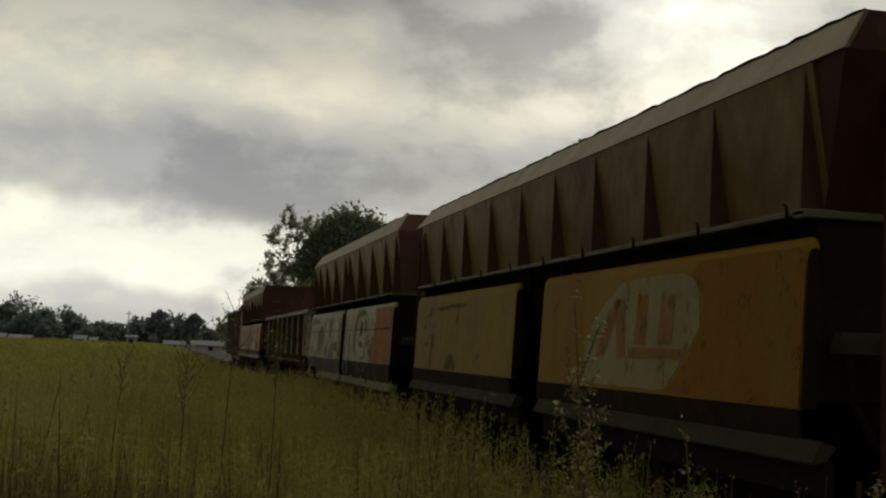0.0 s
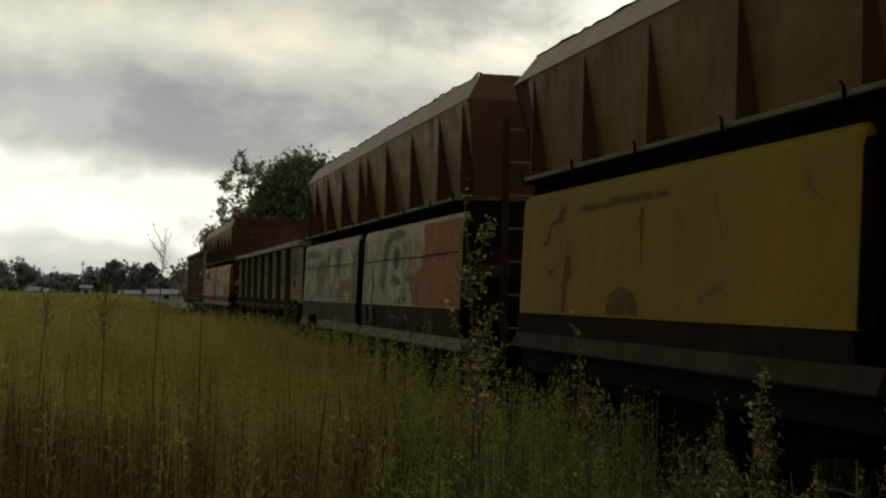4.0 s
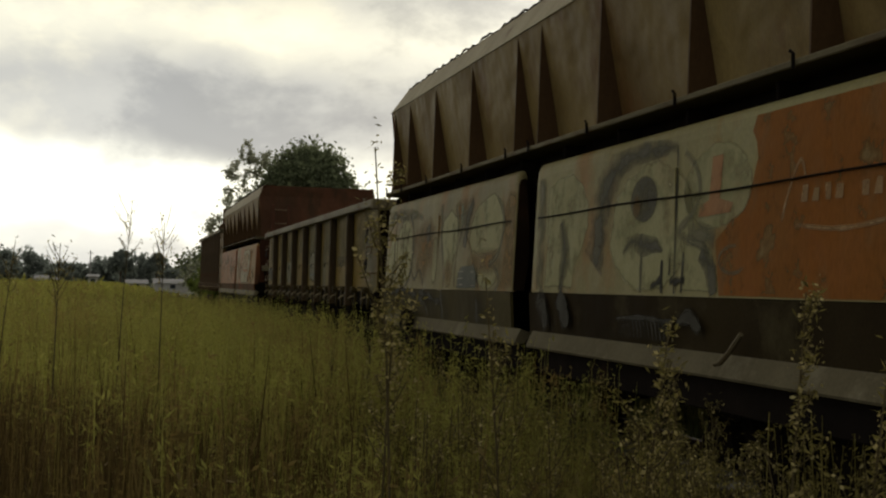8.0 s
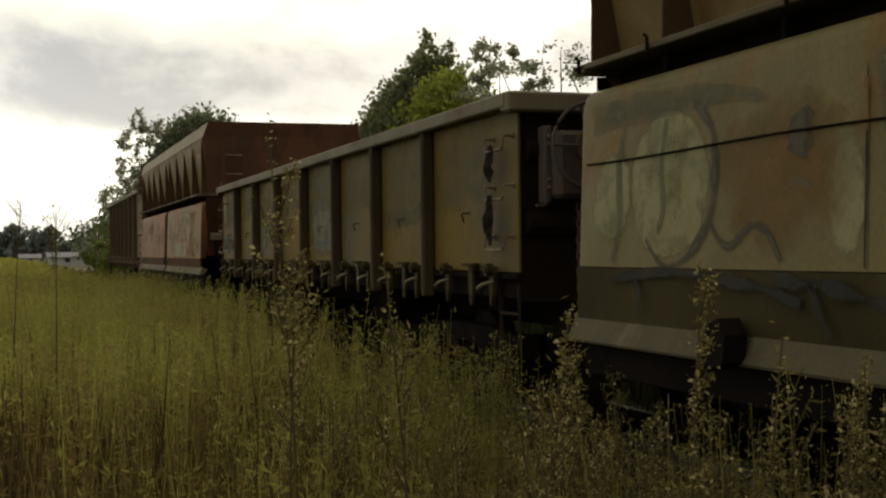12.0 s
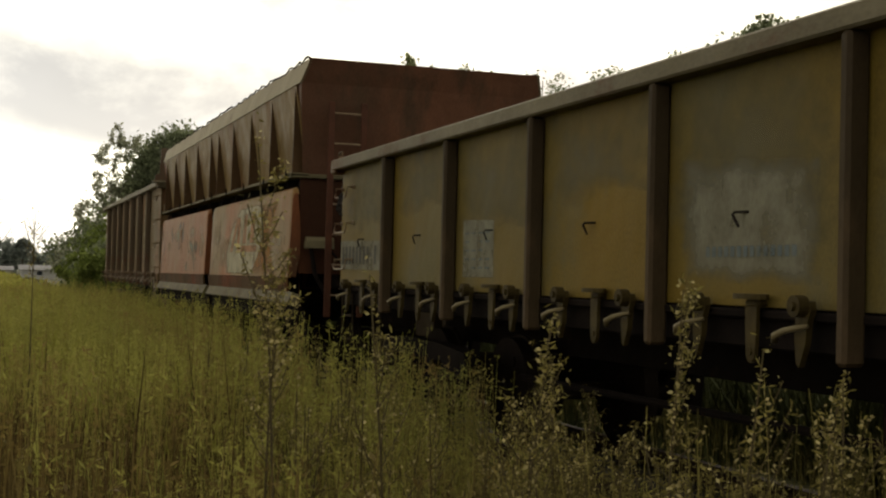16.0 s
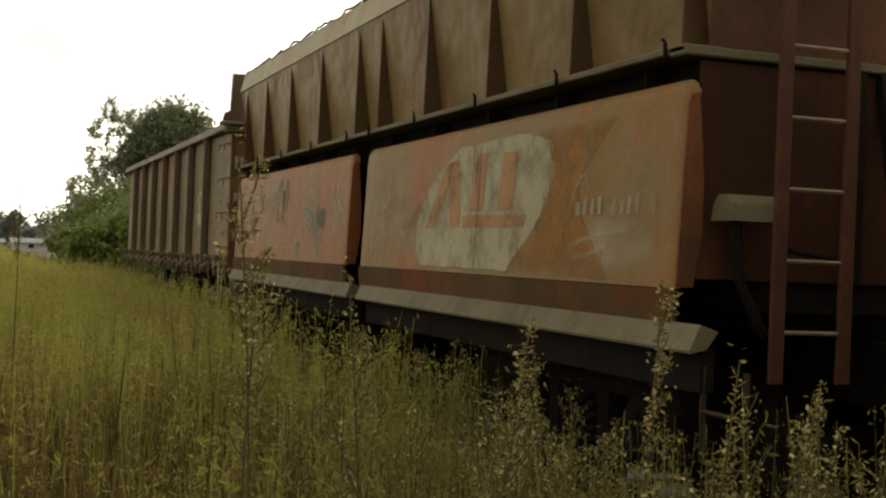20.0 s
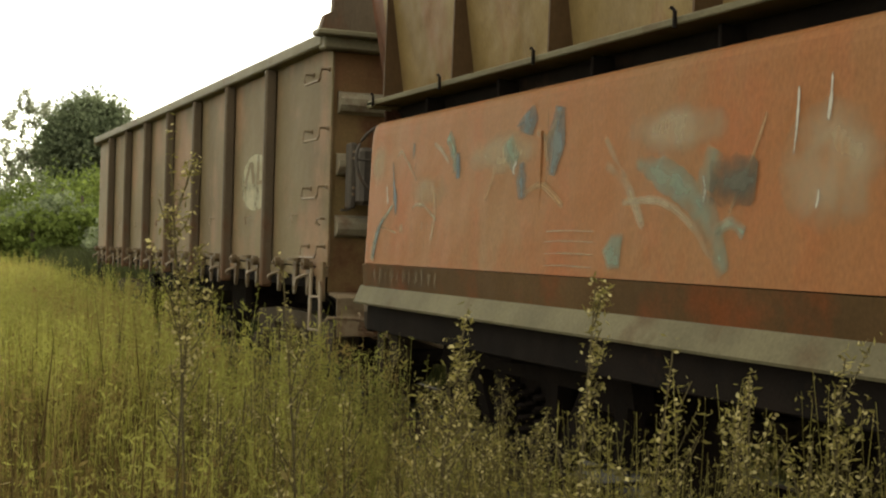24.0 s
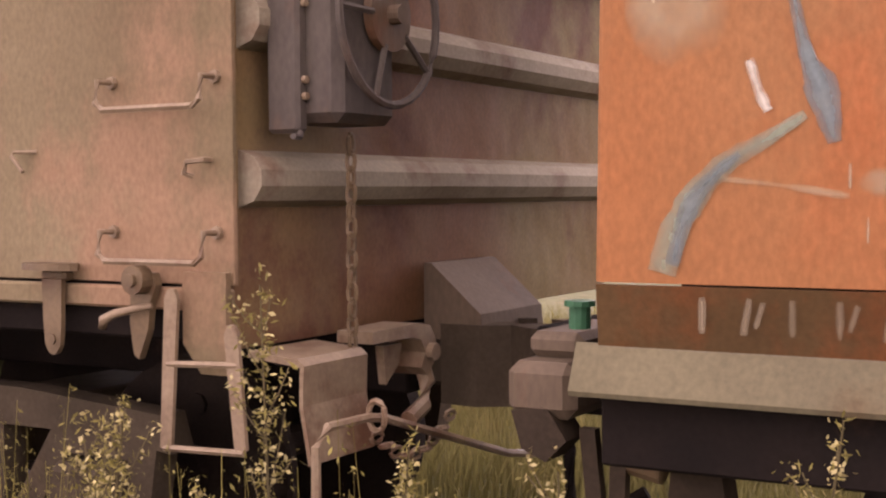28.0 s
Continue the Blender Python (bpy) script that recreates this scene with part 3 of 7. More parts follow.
def part(name, shape, material, parent, label="", smooth=False):
    me = shape.mesh(name, M[material], smooth) if isinstance(shape, Shape) else shape
    ob = new(name, me)
    ob.parent = parent
    if label:
        tagged(ob, label)
    return ob


def thing(name, label, category, group="", at=(0, 0, 0), kind=""):
    ob = new(name)
    ob.empty_display_size = 0.2
    ob.location = at
    return tagged(ob, label, category, group, kind)


TRACK_X, RAIL_Z = 4.5, 0.30
SIDE = -1.40          # the wagons' near side, from the track's middle
rolling = []          # (thing, place along the track at the start)
wheelsets = []


# ---- running gear ----
# the default casting colour is blackened for the shade under a wagon
def bogie(parent, y, cast="dark"):
    s = Shape()
    for x in (-0.98, 0.98):
        s.prism([(y - 1.22, 0.60), (y - 1.18, 0.73), (y - 0.5, 0.78), (y + 0.5, 0.78), (y + 1.18, 0.73), (y + 1.22, 0.60), (y + 0.9, 0.64), (y - 0.9, 0.64)], "x", x - 0.06, x + 0.06)
        s.prism([(y - 0.45, 0.16), (y + 0.45, 0.16), (y + 0.40, 0.28), (y - 0.40, 0.28)], "x", x - 0.06, x + 0.06)
        for k in (-1, 1):
            s.prism([(y + k * 0.66, 0.66), (y + k * 0.80, 0.66), (y + k * 0.45, 0.17), (y + k * 0.33, 0.17)], "x", x - 0.05, x + 0.05)
            s.prism([(y + k * 0.26, 0.66), (y + k * 0.40, 0.66), (y + k * 0.40, 0.24), (y + k * 0.26, 0.24)], "x", x - 0.05, x + 0.05)
            s.prism([(y + k * 0.68, 0.66), (y + k * 1.16, 0.66), (y + k * 1.10, 0.30), (y + k * 1.02, 0.30), (y + k * 1.02, 0.56), (y + k * 0.72, 0.56)], "x", x - 0.055, x + 0.055)
    s.box(-0.95, 0.95, y - 0.2, y + 0.2, 0.42, 0.66)
    frame_ob = part("bogie_frame", s, cast, parent, "rusty cast side frames and bolster")
    for dy in (-0.2, 0.0, 0.2):
        c = Shape()
        c.tube([(-1.0 + 0.055 * math.cos(a), y + dy + 0.055 * math.sin(a), 0.3 + 0.28 * a / (8 * math.pi)) for a in np.linspace(0, 8 * math.pi, 33)], 0.018, 5)
        part("spring", c, "dark", frame_ob)
    for dy in (-0.85, 0.85):
        w = Shape()
        for x in (-0.5, 0.5):
            w.disc((x, 0, 0), "x", 0.42, 0.11, 28)
            w.disc((x - 0.06 * (1 if x > 0 else -1), 0, 0), "x", 0.445, 0.03, 28)
            w.disc((x, 0, 0), "x", 0.12, 0.2, 16)
        w.tube([(-1.02, 0, 0), (1.02, 0, 0)], 0.07, 10)
        for k in range(5):
            a = k * 2 * math.pi / 5
            w.disc((-0.56, 0.27 * math.cos(a), 0.27 * math.sin(a)), "x", 0.045, 0.02, 8)
        ob = part("wheelset", w, "wheel", frame_ob)
        ob.location = (0, y + dy, 0.42)
        wheelsets.append((ob, (0, y + dy, 0.42)))
    for dy in (-0.85, 0.85):
        b = Shape()
        b.box(-1.12, -0.9, y + dy - 0.14, y + dy + 0.14, 0.30, 0.54, 0.03)
        b.disc((-1.13, y + dy, 0.42), "x", 0.10, 0.05, 14)
        part("axle_box", b, cast, frame_ob)


def coupler(parent, y, way):
    """A knuckle coupler on its draft gear. way: -1 towards the camera, 1 away."""
    s = Shape()
    s.box(-0.09, 0.09, min(y, y + way * 0.42), max(y, y + way * 0.42), 0.74, 0.92, 0.02)
    k = y + way * 0.42
    out = [(-0.17, k), (-0.19, k + way * 0.16), (-0.10, k + way * 0.30), (-0.02, k + way * 0.22), (0.0, k + way * 0.14), (0.10, k + way * 0.12), (0.16, k + way * 0.24), (0.20, k + way * 0.16), (0.17, k)]
    s.prism(out, "z", 0.69, 0.99)
    part("coupler", s, "cast_tan", parent, "worn knuckle coupler")


def stirrup(parent, x, y, z):
    s = Shape()
    s.tube([(x, y - 0.17, z), (x, y - 0.17, z - 0.42), (x, y + 0.17, z - 0.42), (x, y + 0.17, z)], 0.016, 6)
    s.tube([(x, y - 0.17, z - 0.2), (x, y + 0.17, z - 0.2)], 0.012, 6)
    part("step_stirrup", s, "frame_iron", parent)


def rung(parent, x, y, z, width=0.40, name="hand_rung"):
    s = Shape()
    h = width / 2
    s.tube([(x, y - h, z + 0.05), (x - 0.07, y - h, z + 0.05), (x - 0.08, y - h, z - 0.02), (x - 0.08, y - h + 0.03, z - 0.04), (x - 0.08, y + h - 0.03, z - 0.04), (x - 0.08, y + h, z - 0.02), (x - 0.07, y + h, z + 0.05), (x, y + h, z + 0.05)], 0.011, 6)
    for dy in (-h, h):
        s.disc((x, y + dy, z + 0.05), "x", 0.02, 0.03, 8)
    part(name, s, "iron", parent, "bent steel hand rung")


def on_panel(z):
    """The outer face of a chute door: it leans in towards the top."""
    return SIDE - 0.015 + 0.035 * (z - 1.255) / 0.95


def paint_sheet(where, outline, inset, lift):
    """A thin film of paint inside an outline of y and z, thinning out at its rim."""
    n = len(outline)
    cy, cz = sum(p[0] for p in outline) / n, sum(p[1] for p in outline) / n
    inner = [(cy + (y - cy) * inset, cz + (z - cz) * inset) for y, z in outline]
    s = Shape()
    s.add([(where(z) - lift, y, z) for y, z in list(outline) + inner], [tuple(range(n, 2 * n))] + [(i, (i + 1) % n, n + (i + 1) % n, n + i) for i in range(n)])
    return s, [0.0] * n + [1.0] * n


def covered(ob, values):
    """How thickly the paint covers, point by point."""
    ob.data.attributes.new("cover", "FLOAT", "POINT").data.foreach_set("value", values)
    return ob


def patch(parent, name, outline, material, label="", lift=0.004, inset=0.9):
    """A flat patch of paint on the chute door, from its outline in y and z."""
    s, cover = paint_sheet(on_panel, outline, inset, lift)
    return covered(part(name, s, material, parent, label), cover)


def soft_stroke(parent, pts, width, material, lift=0.004, where=on_panel):
    """A broad sprayed band whose edge fades out."""
    return stroke(parent, pts, width, material, "spray_band", lift, where)


def stroke(parent, pts, width, material, name="spray_stroke", lift=0.006, where=on_panel):
    """A sprayed line along points of y and z, its width swelling and thinning."""
    rs = random.Random(int(1000 * pts[0][0]) + len(pts))
    widths = list(width) if isinstance(width, (list, tuple)) else [width]
    if len(pts) < 9:
        ctrl = [Vector(p) for p in (pts[0], *pts, pts[-1])]
        pts = []
        for i in range(1, len(ctrl) - 2):
            p0, p1, p2, p3 = ctrl[i - 1:i + 3]
            for t in (0, 0.2, 0.4, 0.6, 0.8):
                pts.append(0.5 * (2 * p1 + (p2 - p0) * t + (2 * p0 - 5 * p1 + 4 * p2 - p3) * t * t + (3 * p1 - p0 - 3 * p2 + p3) * t ** 3))
        pts = [(min(max(p[0], -9), 9), p[1]) for p in pts + [ctrl[-1]]]
    left, right = [], []
    for i, p in enumerate(pts):
        a, b = Vector(pts[max(i - 1, 0)]), Vector(pts[min(i + 1, len(pts) - 1)])
        d = (b - a).normalized()
        own = np.interp(i / (len(pts) - 1), np.linspace(0, 1, len(widths)), widths)
        w = 1.3 * own * rs.uniform(0.85, 1.15) * (0.78 + 0.22 * math.sin(math.pi * (i + 0.5) / len(pts))) / 2
        left.append((p[0] - d.y * w, p[1] + d.x * w))
        right.append((p[0] + d.y * w, p[1] - d.x * w))
    n = len(pts)
    s = Shape()
    rows = left + [tuple(p) for p in pts] + right
    s.add([(where(z) - lift, y, z) for y, z in rows], [(k * n + i, k * n + i + 1, k * n + n + i + 1, k * n + n + i) for k in (0, 1) for i in range(n - 1)])
    return covered(part(name, s, material, parent), [0.35] * n + [0.6] + [1.0] * (n - 2) + [0.6] + [0.35] * n)


def arc(cy, cz, ry, rz, a0, a1, n=14):
    return [(cy + ry * math.cos(radians(a0 + (a1 - a0) * k / (n - 1))), cz + rz * math.sin(radians(a0 + (a1 - a0) * k / (n - 1)))) for k in range(n)]


# ---- hopper wagons ----
PANEL_LOW, PANEL_TOP, LEDGE_Z = 1.255, 2.235, 2.37


def hopper(name, label, u, half, gap, colours, body, gussets, sill_top=1.07, ragged=0.025, EAVE_Z=3.32, TOP_Z=3.60, top=0.20, back=0.17, flare=0.05, kick="strip", sill="sill"):
    w = thing(name, label, "hopper wagon", "wagons of the train", (TRACK_X, u, RAIL_Z))
    rolling.append((w, u))
    # upper bin: sheets that lean in towards the ledge, a band that leans in over the eave
    s = Shape()
    e = half + flare
    inner = {"strip": 0.17, "kick_b": 0.21, "kick_d": 0.17}[kick]
    ring = [(SIDE + inner, LEDGE_Z), (SIDE + 0.03, EAVE_Z), (SIDE + top, TOP_Z)]
    for sx in (1, -1):
        a, b, c = [(sx * x, z) for x, z in ring]
        s.prism([a, b, (b[0] + sx * 0.02, b[1]), (a[0] + sx * 0.02, a[1])], "y", -half + 0.02, half - 0.02)
    side = part("side_sheet", s, body, w)
    s = Shape()
    for sx in (1, -1):
        a, b, c = [(sx * x, z) for x, z in ring]
        s.add([(b[0] - sx * 0.012, -e, b[1]), (b[0] - sx * 0.012, e, b[1]), (c[0], e - back, c[1]), (c[0], -e + back, c[1]),
               (b[0] + sx * 0.02, -e, b[1]), (b[0] + sx * 0.02, e, b[1]), (c[0] + sx * 0.03, e - back, c[1]), (c[0] + sx * 0.03, -e + back, c[1])],
              [(0, 1, 2, 3), (4, 5, 6, 7), (0, 1, 5, 4), (2, 3, 7, 6), (0, 3, 7, 4), (1, 2, 6, 5)])
    part("eave_band", s, "eave", w, "dusty grey sloping band under the rim")
    rnd = random.Random(int(u * 10))
    s = Shape()
    pts = [(SIDE + top, y, TOP_Z + rnd.uniform(-0.6, 1.0) * ragged) for y in np.linspace(-e + back, e - back, 90)]
    s.tube(pts, 0.011, 6)
    s.tube([(-x, y, z) for x, y, z in pts], 0.011, 6)
    part("rim", s, "strip", w, "bent and battered top rim")
    # ends
    for sy in (-1, 1):
        s = Shape()
        s.add([(SIDE + 0.03, sy * e, EAVE_Z), (-SIDE - 0.03, sy * e, EAVE_Z), (-SIDE - top, sy * (e - back), TOP_Z), (SIDE + top, sy * (e - back), TOP_Z)], [(0, 1, 2, 3)])
        s.add([(SIDE + 0.03, sy * e, EAVE_Z), (-SIDE - 0.03, sy * e, EAVE_Z), (-SIDE - 0.12, sy * (half - 0.01), LEDGE_Z), (SIDE + 0.12, sy * (half - 0.01), LEDGE_Z)], [(0, 1, 2, 3)])
        s.add([(SIDE + 0.12, sy * (half - 0.01), LEDGE_Z), (-SIDE - 0.12, sy * (half - 0.01), LEDGE_Z), (-SIDE - 0.4, sy * (half - 1.3), 1.05), (SIDE + 0.4, sy * (half - 1.3), 1.05)], [(0, 1, 2, 3)])
        s.add([(SIDE + 0.03, sy * e, EAVE_Z), (SIDE + 0.12, sy * (half - 0.01), LEDGE_Z), (SIDE + inner, sy * (half - 0.04), LEDGE_Z), (SIDE + 0.05, sy * (half - 0.04), EAVE_Z)], [(0, 1, 2, 3)])
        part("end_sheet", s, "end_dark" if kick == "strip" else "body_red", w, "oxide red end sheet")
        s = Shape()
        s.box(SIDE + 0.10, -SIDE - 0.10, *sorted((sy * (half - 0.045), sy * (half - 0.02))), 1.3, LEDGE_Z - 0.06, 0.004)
        plate = part("lower_end_plate", s, "end_dark" if kick == "kick_d" else "strip", w, "dark brown stiffened end plate")
        for x in (-0.45, 0.2, 0.85) if sy < 0 else ():
            s = Shape()
            s.box(x - 0.03, x + 0.03, *sorted((sy * (half - 0.02), sy * (half + 0.03))), 1.3, LEDGE_Z - 0.06, 0.006)
            part("stiffener", s, "strip", plate)
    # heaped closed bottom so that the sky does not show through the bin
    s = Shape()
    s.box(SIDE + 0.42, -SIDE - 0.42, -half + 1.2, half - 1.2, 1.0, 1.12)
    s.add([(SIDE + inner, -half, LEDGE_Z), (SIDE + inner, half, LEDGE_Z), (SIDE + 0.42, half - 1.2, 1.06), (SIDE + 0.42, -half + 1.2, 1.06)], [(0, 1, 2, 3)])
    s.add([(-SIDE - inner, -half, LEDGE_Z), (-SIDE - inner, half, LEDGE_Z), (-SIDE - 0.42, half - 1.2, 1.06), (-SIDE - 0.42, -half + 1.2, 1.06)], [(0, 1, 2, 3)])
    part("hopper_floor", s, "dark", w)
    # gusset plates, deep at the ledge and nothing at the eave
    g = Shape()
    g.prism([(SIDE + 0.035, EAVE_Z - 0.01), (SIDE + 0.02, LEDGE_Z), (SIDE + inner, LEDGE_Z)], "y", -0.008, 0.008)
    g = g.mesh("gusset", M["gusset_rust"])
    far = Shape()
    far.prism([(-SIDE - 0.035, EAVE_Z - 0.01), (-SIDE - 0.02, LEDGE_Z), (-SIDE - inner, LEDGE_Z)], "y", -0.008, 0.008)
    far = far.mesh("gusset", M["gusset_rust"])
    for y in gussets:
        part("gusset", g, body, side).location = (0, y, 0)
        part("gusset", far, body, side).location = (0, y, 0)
    # ledge
    s = Shape()
    for sx in (1, -1):
        x0, x1 = sorted((sx * (SIDE - 0.02), sx * (SIDE + inner + 0.02)))
        s.box(x0, x1, -half - 0.02, half + 0.02, LEDGE_Z - 0.035, LEDGE_Z, 0.006)
    for sy in (-1, 1):
        s.box(SIDE - 0.02, -SIDE + 0.02, *sorted((sy * (half + 0.02), sy * (half - 0.12))), LEDGE_Z - 0.05, LEDGE_Z - 0.004)
    ledge = part("ledge", s, "sill", w, "dusty projecting ledge")
    b = Shape()
    b.tube([(0, 0, -0.05), (0, 0, 0.02), (0, 0.03, 0.04)], 0.010, 5)
    b = b.mesh("ledge_hook", M["dark"])
    for y in gussets:
        part("ledge_hook", b, "dark", ledge).location = (SIDE - 0.03, y + 0.06, LEDGE_Z)
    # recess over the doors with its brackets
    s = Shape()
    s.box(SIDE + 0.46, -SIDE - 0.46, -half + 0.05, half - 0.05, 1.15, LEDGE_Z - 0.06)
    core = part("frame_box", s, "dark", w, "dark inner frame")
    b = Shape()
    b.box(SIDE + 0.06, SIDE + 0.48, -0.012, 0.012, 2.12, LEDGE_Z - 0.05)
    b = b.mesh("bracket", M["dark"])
    for y in np.arange(-half + 0.5, half - 0.3, 1.05):
        part("bracket", b, "strip", core).location = (0, y, 0)
    # chute doors
    doors = []
    for k, (y0, y1) in enumerate(((-half, -gap / 2), (gap / 2, half))):
        s = Shape()
        x0 = on_panel(2.10)
        prof = [(on_panel(PANEL_LOW), PANEL_LOW), (x0, 2.12), (x0 + 0.005, 2.165), (x0 + 0.018, 2.20), (x0 + 0.036, 2.217), (x0 + 0.06, 2.222), (x0 + 0.06, 2.205), (x0 + 0.035, 2.18), (x0 + 0.022, 2.10), (on_panel(PANEL_LOW) + 0.022, PANEL_LOW)]
        n = len(prof)
        ends = ((0.0, 0.06), (0.012, 0.028), (0.035, 0.008), (0.07, 0.0))
        ys = [y0 + a for a, _ in ends] + [y1 - a for a, _ in ends[::-1]]
        for yy, drop in zip(ys, [d for _, d in ends] + [d for _, d in ends[::-1]]):
            s.v += [(x + drop * 0.2, yy, z - (drop if z > 2.0 else 0)) for x, z in prof]
        for i in range(len(ys) - 1):
            s.f += [(i * n + k2, i * n + (k2 + 1) % n, (i + 1) * n + (k2 + 1) % n, (i + 1) * n + k2) for k2 in range(n)]
        s.f += [tuple(range(n))[::-1], tuple(range((len(ys) - 1) * n, len(ys) * n))]
        doors.append(part("chute_door", s, colours[k], w, {"yellow": "faded yellow painted steel door", "yellow_orange": "faded orange-yellow painted steel door", "cream": "faded cream door sprayed over with letters", "cream_stained": "stained cream door sprayed over with letters", "orange": "faded orange painted door", "orange_pale": "bleached orange painted door"}[colours[k]]))
        c = Shape()
        c.prism([(on_panel(1.27) + 0.003, 1.262), (on_panel(2.1) + 0.003, 2.10), (on_panel(2.1) + 0.02, 2.145), (on_panel(2.1) + 0.06, 2.155), (on_panel(1.7) + 0.11, 1.76), (on_panel(1.5) + 0.12, 1.52), (on_panel(1.27) + 0.09, 1.262)], "y", y0 - 0.012, y0 + 0.003)
        part("door_cheek", c, "cheek_red" if kick == "kick_d" else "strip", doors[-1], "bent-back steel cheek of the door")
        seam = Shape()
        seam.box(on_panel(1.7) - 0.006, on_panel(1.7) + 0.02, (y0 + y1) / 2 - 0.006, (y0 + y1) / 2 + 0.006, 1.30, 1.98, 0.001)
        part("weld_seam", seam, colours[k], doors[-1])
    # the plate under the doors and the flared sill
    low = sill_top
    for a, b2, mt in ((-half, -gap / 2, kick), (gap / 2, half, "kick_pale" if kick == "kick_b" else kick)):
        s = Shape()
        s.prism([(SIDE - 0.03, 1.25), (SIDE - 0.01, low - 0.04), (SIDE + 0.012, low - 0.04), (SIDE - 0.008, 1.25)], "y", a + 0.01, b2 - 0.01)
        part("kick_plate", s, mt, w, "dark brown plate under the doors")
    for a, b2 in ((-half - 0.24, -gap / 2 - 0.07), (gap / 2 - 0.24, half + 0.05)):
        s = Shape()
        s.prism([(SIDE - 0.012, low + 0.01), (SIDE - 0.065, low - 0.105), (SIDE - 0.06, low - 0.118), (SIDE + 0.02, low - 0.10), (SIDE + 0.08, low - 0.02)], "y", a, b2)
        part("sill", s, sill, w, "dusty flared sill")
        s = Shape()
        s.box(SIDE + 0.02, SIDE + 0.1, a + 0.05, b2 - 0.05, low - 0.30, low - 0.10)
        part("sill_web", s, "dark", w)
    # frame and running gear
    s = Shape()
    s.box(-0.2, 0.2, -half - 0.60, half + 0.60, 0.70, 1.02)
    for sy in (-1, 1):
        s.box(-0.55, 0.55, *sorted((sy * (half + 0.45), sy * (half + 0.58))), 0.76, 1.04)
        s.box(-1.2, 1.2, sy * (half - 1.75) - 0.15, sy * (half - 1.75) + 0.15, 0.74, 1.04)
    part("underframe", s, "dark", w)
    for sy in (-1, 1):
        bogie(w, sy * (half - 1.75))
        coupler(w, sy * (half + 0.20), sy)
        if sy > 0:
            continue
        # ladder
        y = sy * (half + 0.27)
        lad = Shape()
        for x in (-1.045, -0.69):
            lad.box(x - 0.034, x + 0.034, y - 0.014, y + 0.014, 0.85, 3.12, 0.004)
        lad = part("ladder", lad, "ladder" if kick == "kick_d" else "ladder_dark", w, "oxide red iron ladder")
        r = Shape()
        r.tube([(-1.045, y, 0), (-0.69, y, 0)], 0.011, 6)
        r = r.mesh("ladder_rung", M["iron"])
        for z in np.arange(1.08, 3.1, 0.32):
            part("ladder_rung", r, "iron", lad).location = (0, 0, z)
        for x in (-0.3, 0.9):
            s = Shape()
            s.prism([(y - 0.03, 1.05), (y + 0.03, 1.05), (sy * (half - 0.02) + 0.03, LEDGE_Z), (sy * (half - 0.02) - 0.03, LEDGE_Z)], "x", x - 0.04, x + 0.04)
            part("end_post", s, "dark", w)
        s = Shape()
        y0, y1 = sorted((sy * (half + 0.02), sy * (half + 0.2)))
        s.prism([(y0, 1.57), (y0 + 0.02, 1.65), (y0 + 0.06, 1.69), (y1 - 0.06, 1.69), (y1 - 0.02, 1.65), (y1, 1.57)], "x", -1.25, -0.96)
        part("valve_cover", s, "sill" if kick == "kick_d" else "sill_dim", w, "dusty rounded steel cover on the end frame")
        s = Shape()
        s.tube([(-1.2, y0 + 0.05, 1.57), (-1.15, y0 + 0.08, 1.3), (-1.0, y0 + 0.1, 1.05)], 0.025, 6)
        s.tube([(-1.0, y0 + 0.05, 1.57), (-0.9, y0 + 0.08, 1.45), (-0.5, y0 + 0.1, 1.4)], 0.015, 6)
        part("brake_pipe", s, "dark", w)
        stirrup(w, SIDE + 0.05, sy * (half + 0.35), 0.92)
    return w, doors


rnd = random.Random(4)
HG_A = [-5.45, -4.2, -3.0, -1.8, -0.65, 0.5, 1.75, 3.0, 4.2, 5.4]
HG_B = [-5.22, -4.25, -2.92, -1.49, -0.20, 0.41, 1.82, 3.25, 4.47, 5.29]
HG_D = [-5.33, -4.12, -2.87, -1.63, -0.45, 0.23, 1.52, 2.82, 4.05, 5.21]
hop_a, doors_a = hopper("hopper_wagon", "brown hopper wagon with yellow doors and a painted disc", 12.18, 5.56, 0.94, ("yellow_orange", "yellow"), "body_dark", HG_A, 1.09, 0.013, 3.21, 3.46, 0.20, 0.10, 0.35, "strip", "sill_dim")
hop_b, doors_b = hopper("hopper_wagon", "brown hopper wagon with cream doors covered in graffiti", 25.07, 5.42, 0.47, ("cream", "cream_stained"), "body_brown", HG_B, 0.96, kick="kick_b", sill="sill_b")
hop_d, doors_d = hopper("hopper_wagon", "brown hopper wagon with faded orange doors and a painted disc", 51.53, 5.41, 0.46, ("orange_pale", "orange"), "body_tan", HG_D, 1.095, 0.03, 3.31, 3.56, 0.10, -0.10, 0.22, "kick_d")


def bars(door, y0, y1, z, h, material, n, seed, name="worn_writing"):
    """A row of plain upright bars where writing has worn away."""
    rs = random.Random(seed)
    step = (y1 - y0) / n
    for k in range(n):
        if rs.random() < 0.12:
            continue
        a = y0 + k * step
        hh = h * rs.uniform(0.75, 1.0)
        patch(door, name, [(a, z), (a + step * rs.uniform(0.4, 0.7), z), (a + step * rs.uniform(0.4, 0.7), z + hh), (a, z + hh)], material, "", 0.007)


FIGURES = {"|": [(0, 1), (0, -1)], "/": [(0.3, 1), (-0.3, -1)], "6": [(0.4, 1), (-0.4, 0.4), (-0.7, -0.4), (-0.2, -1), (0.5, -0.7), (0.4, -0.1), (-0.6, -0.2)]}


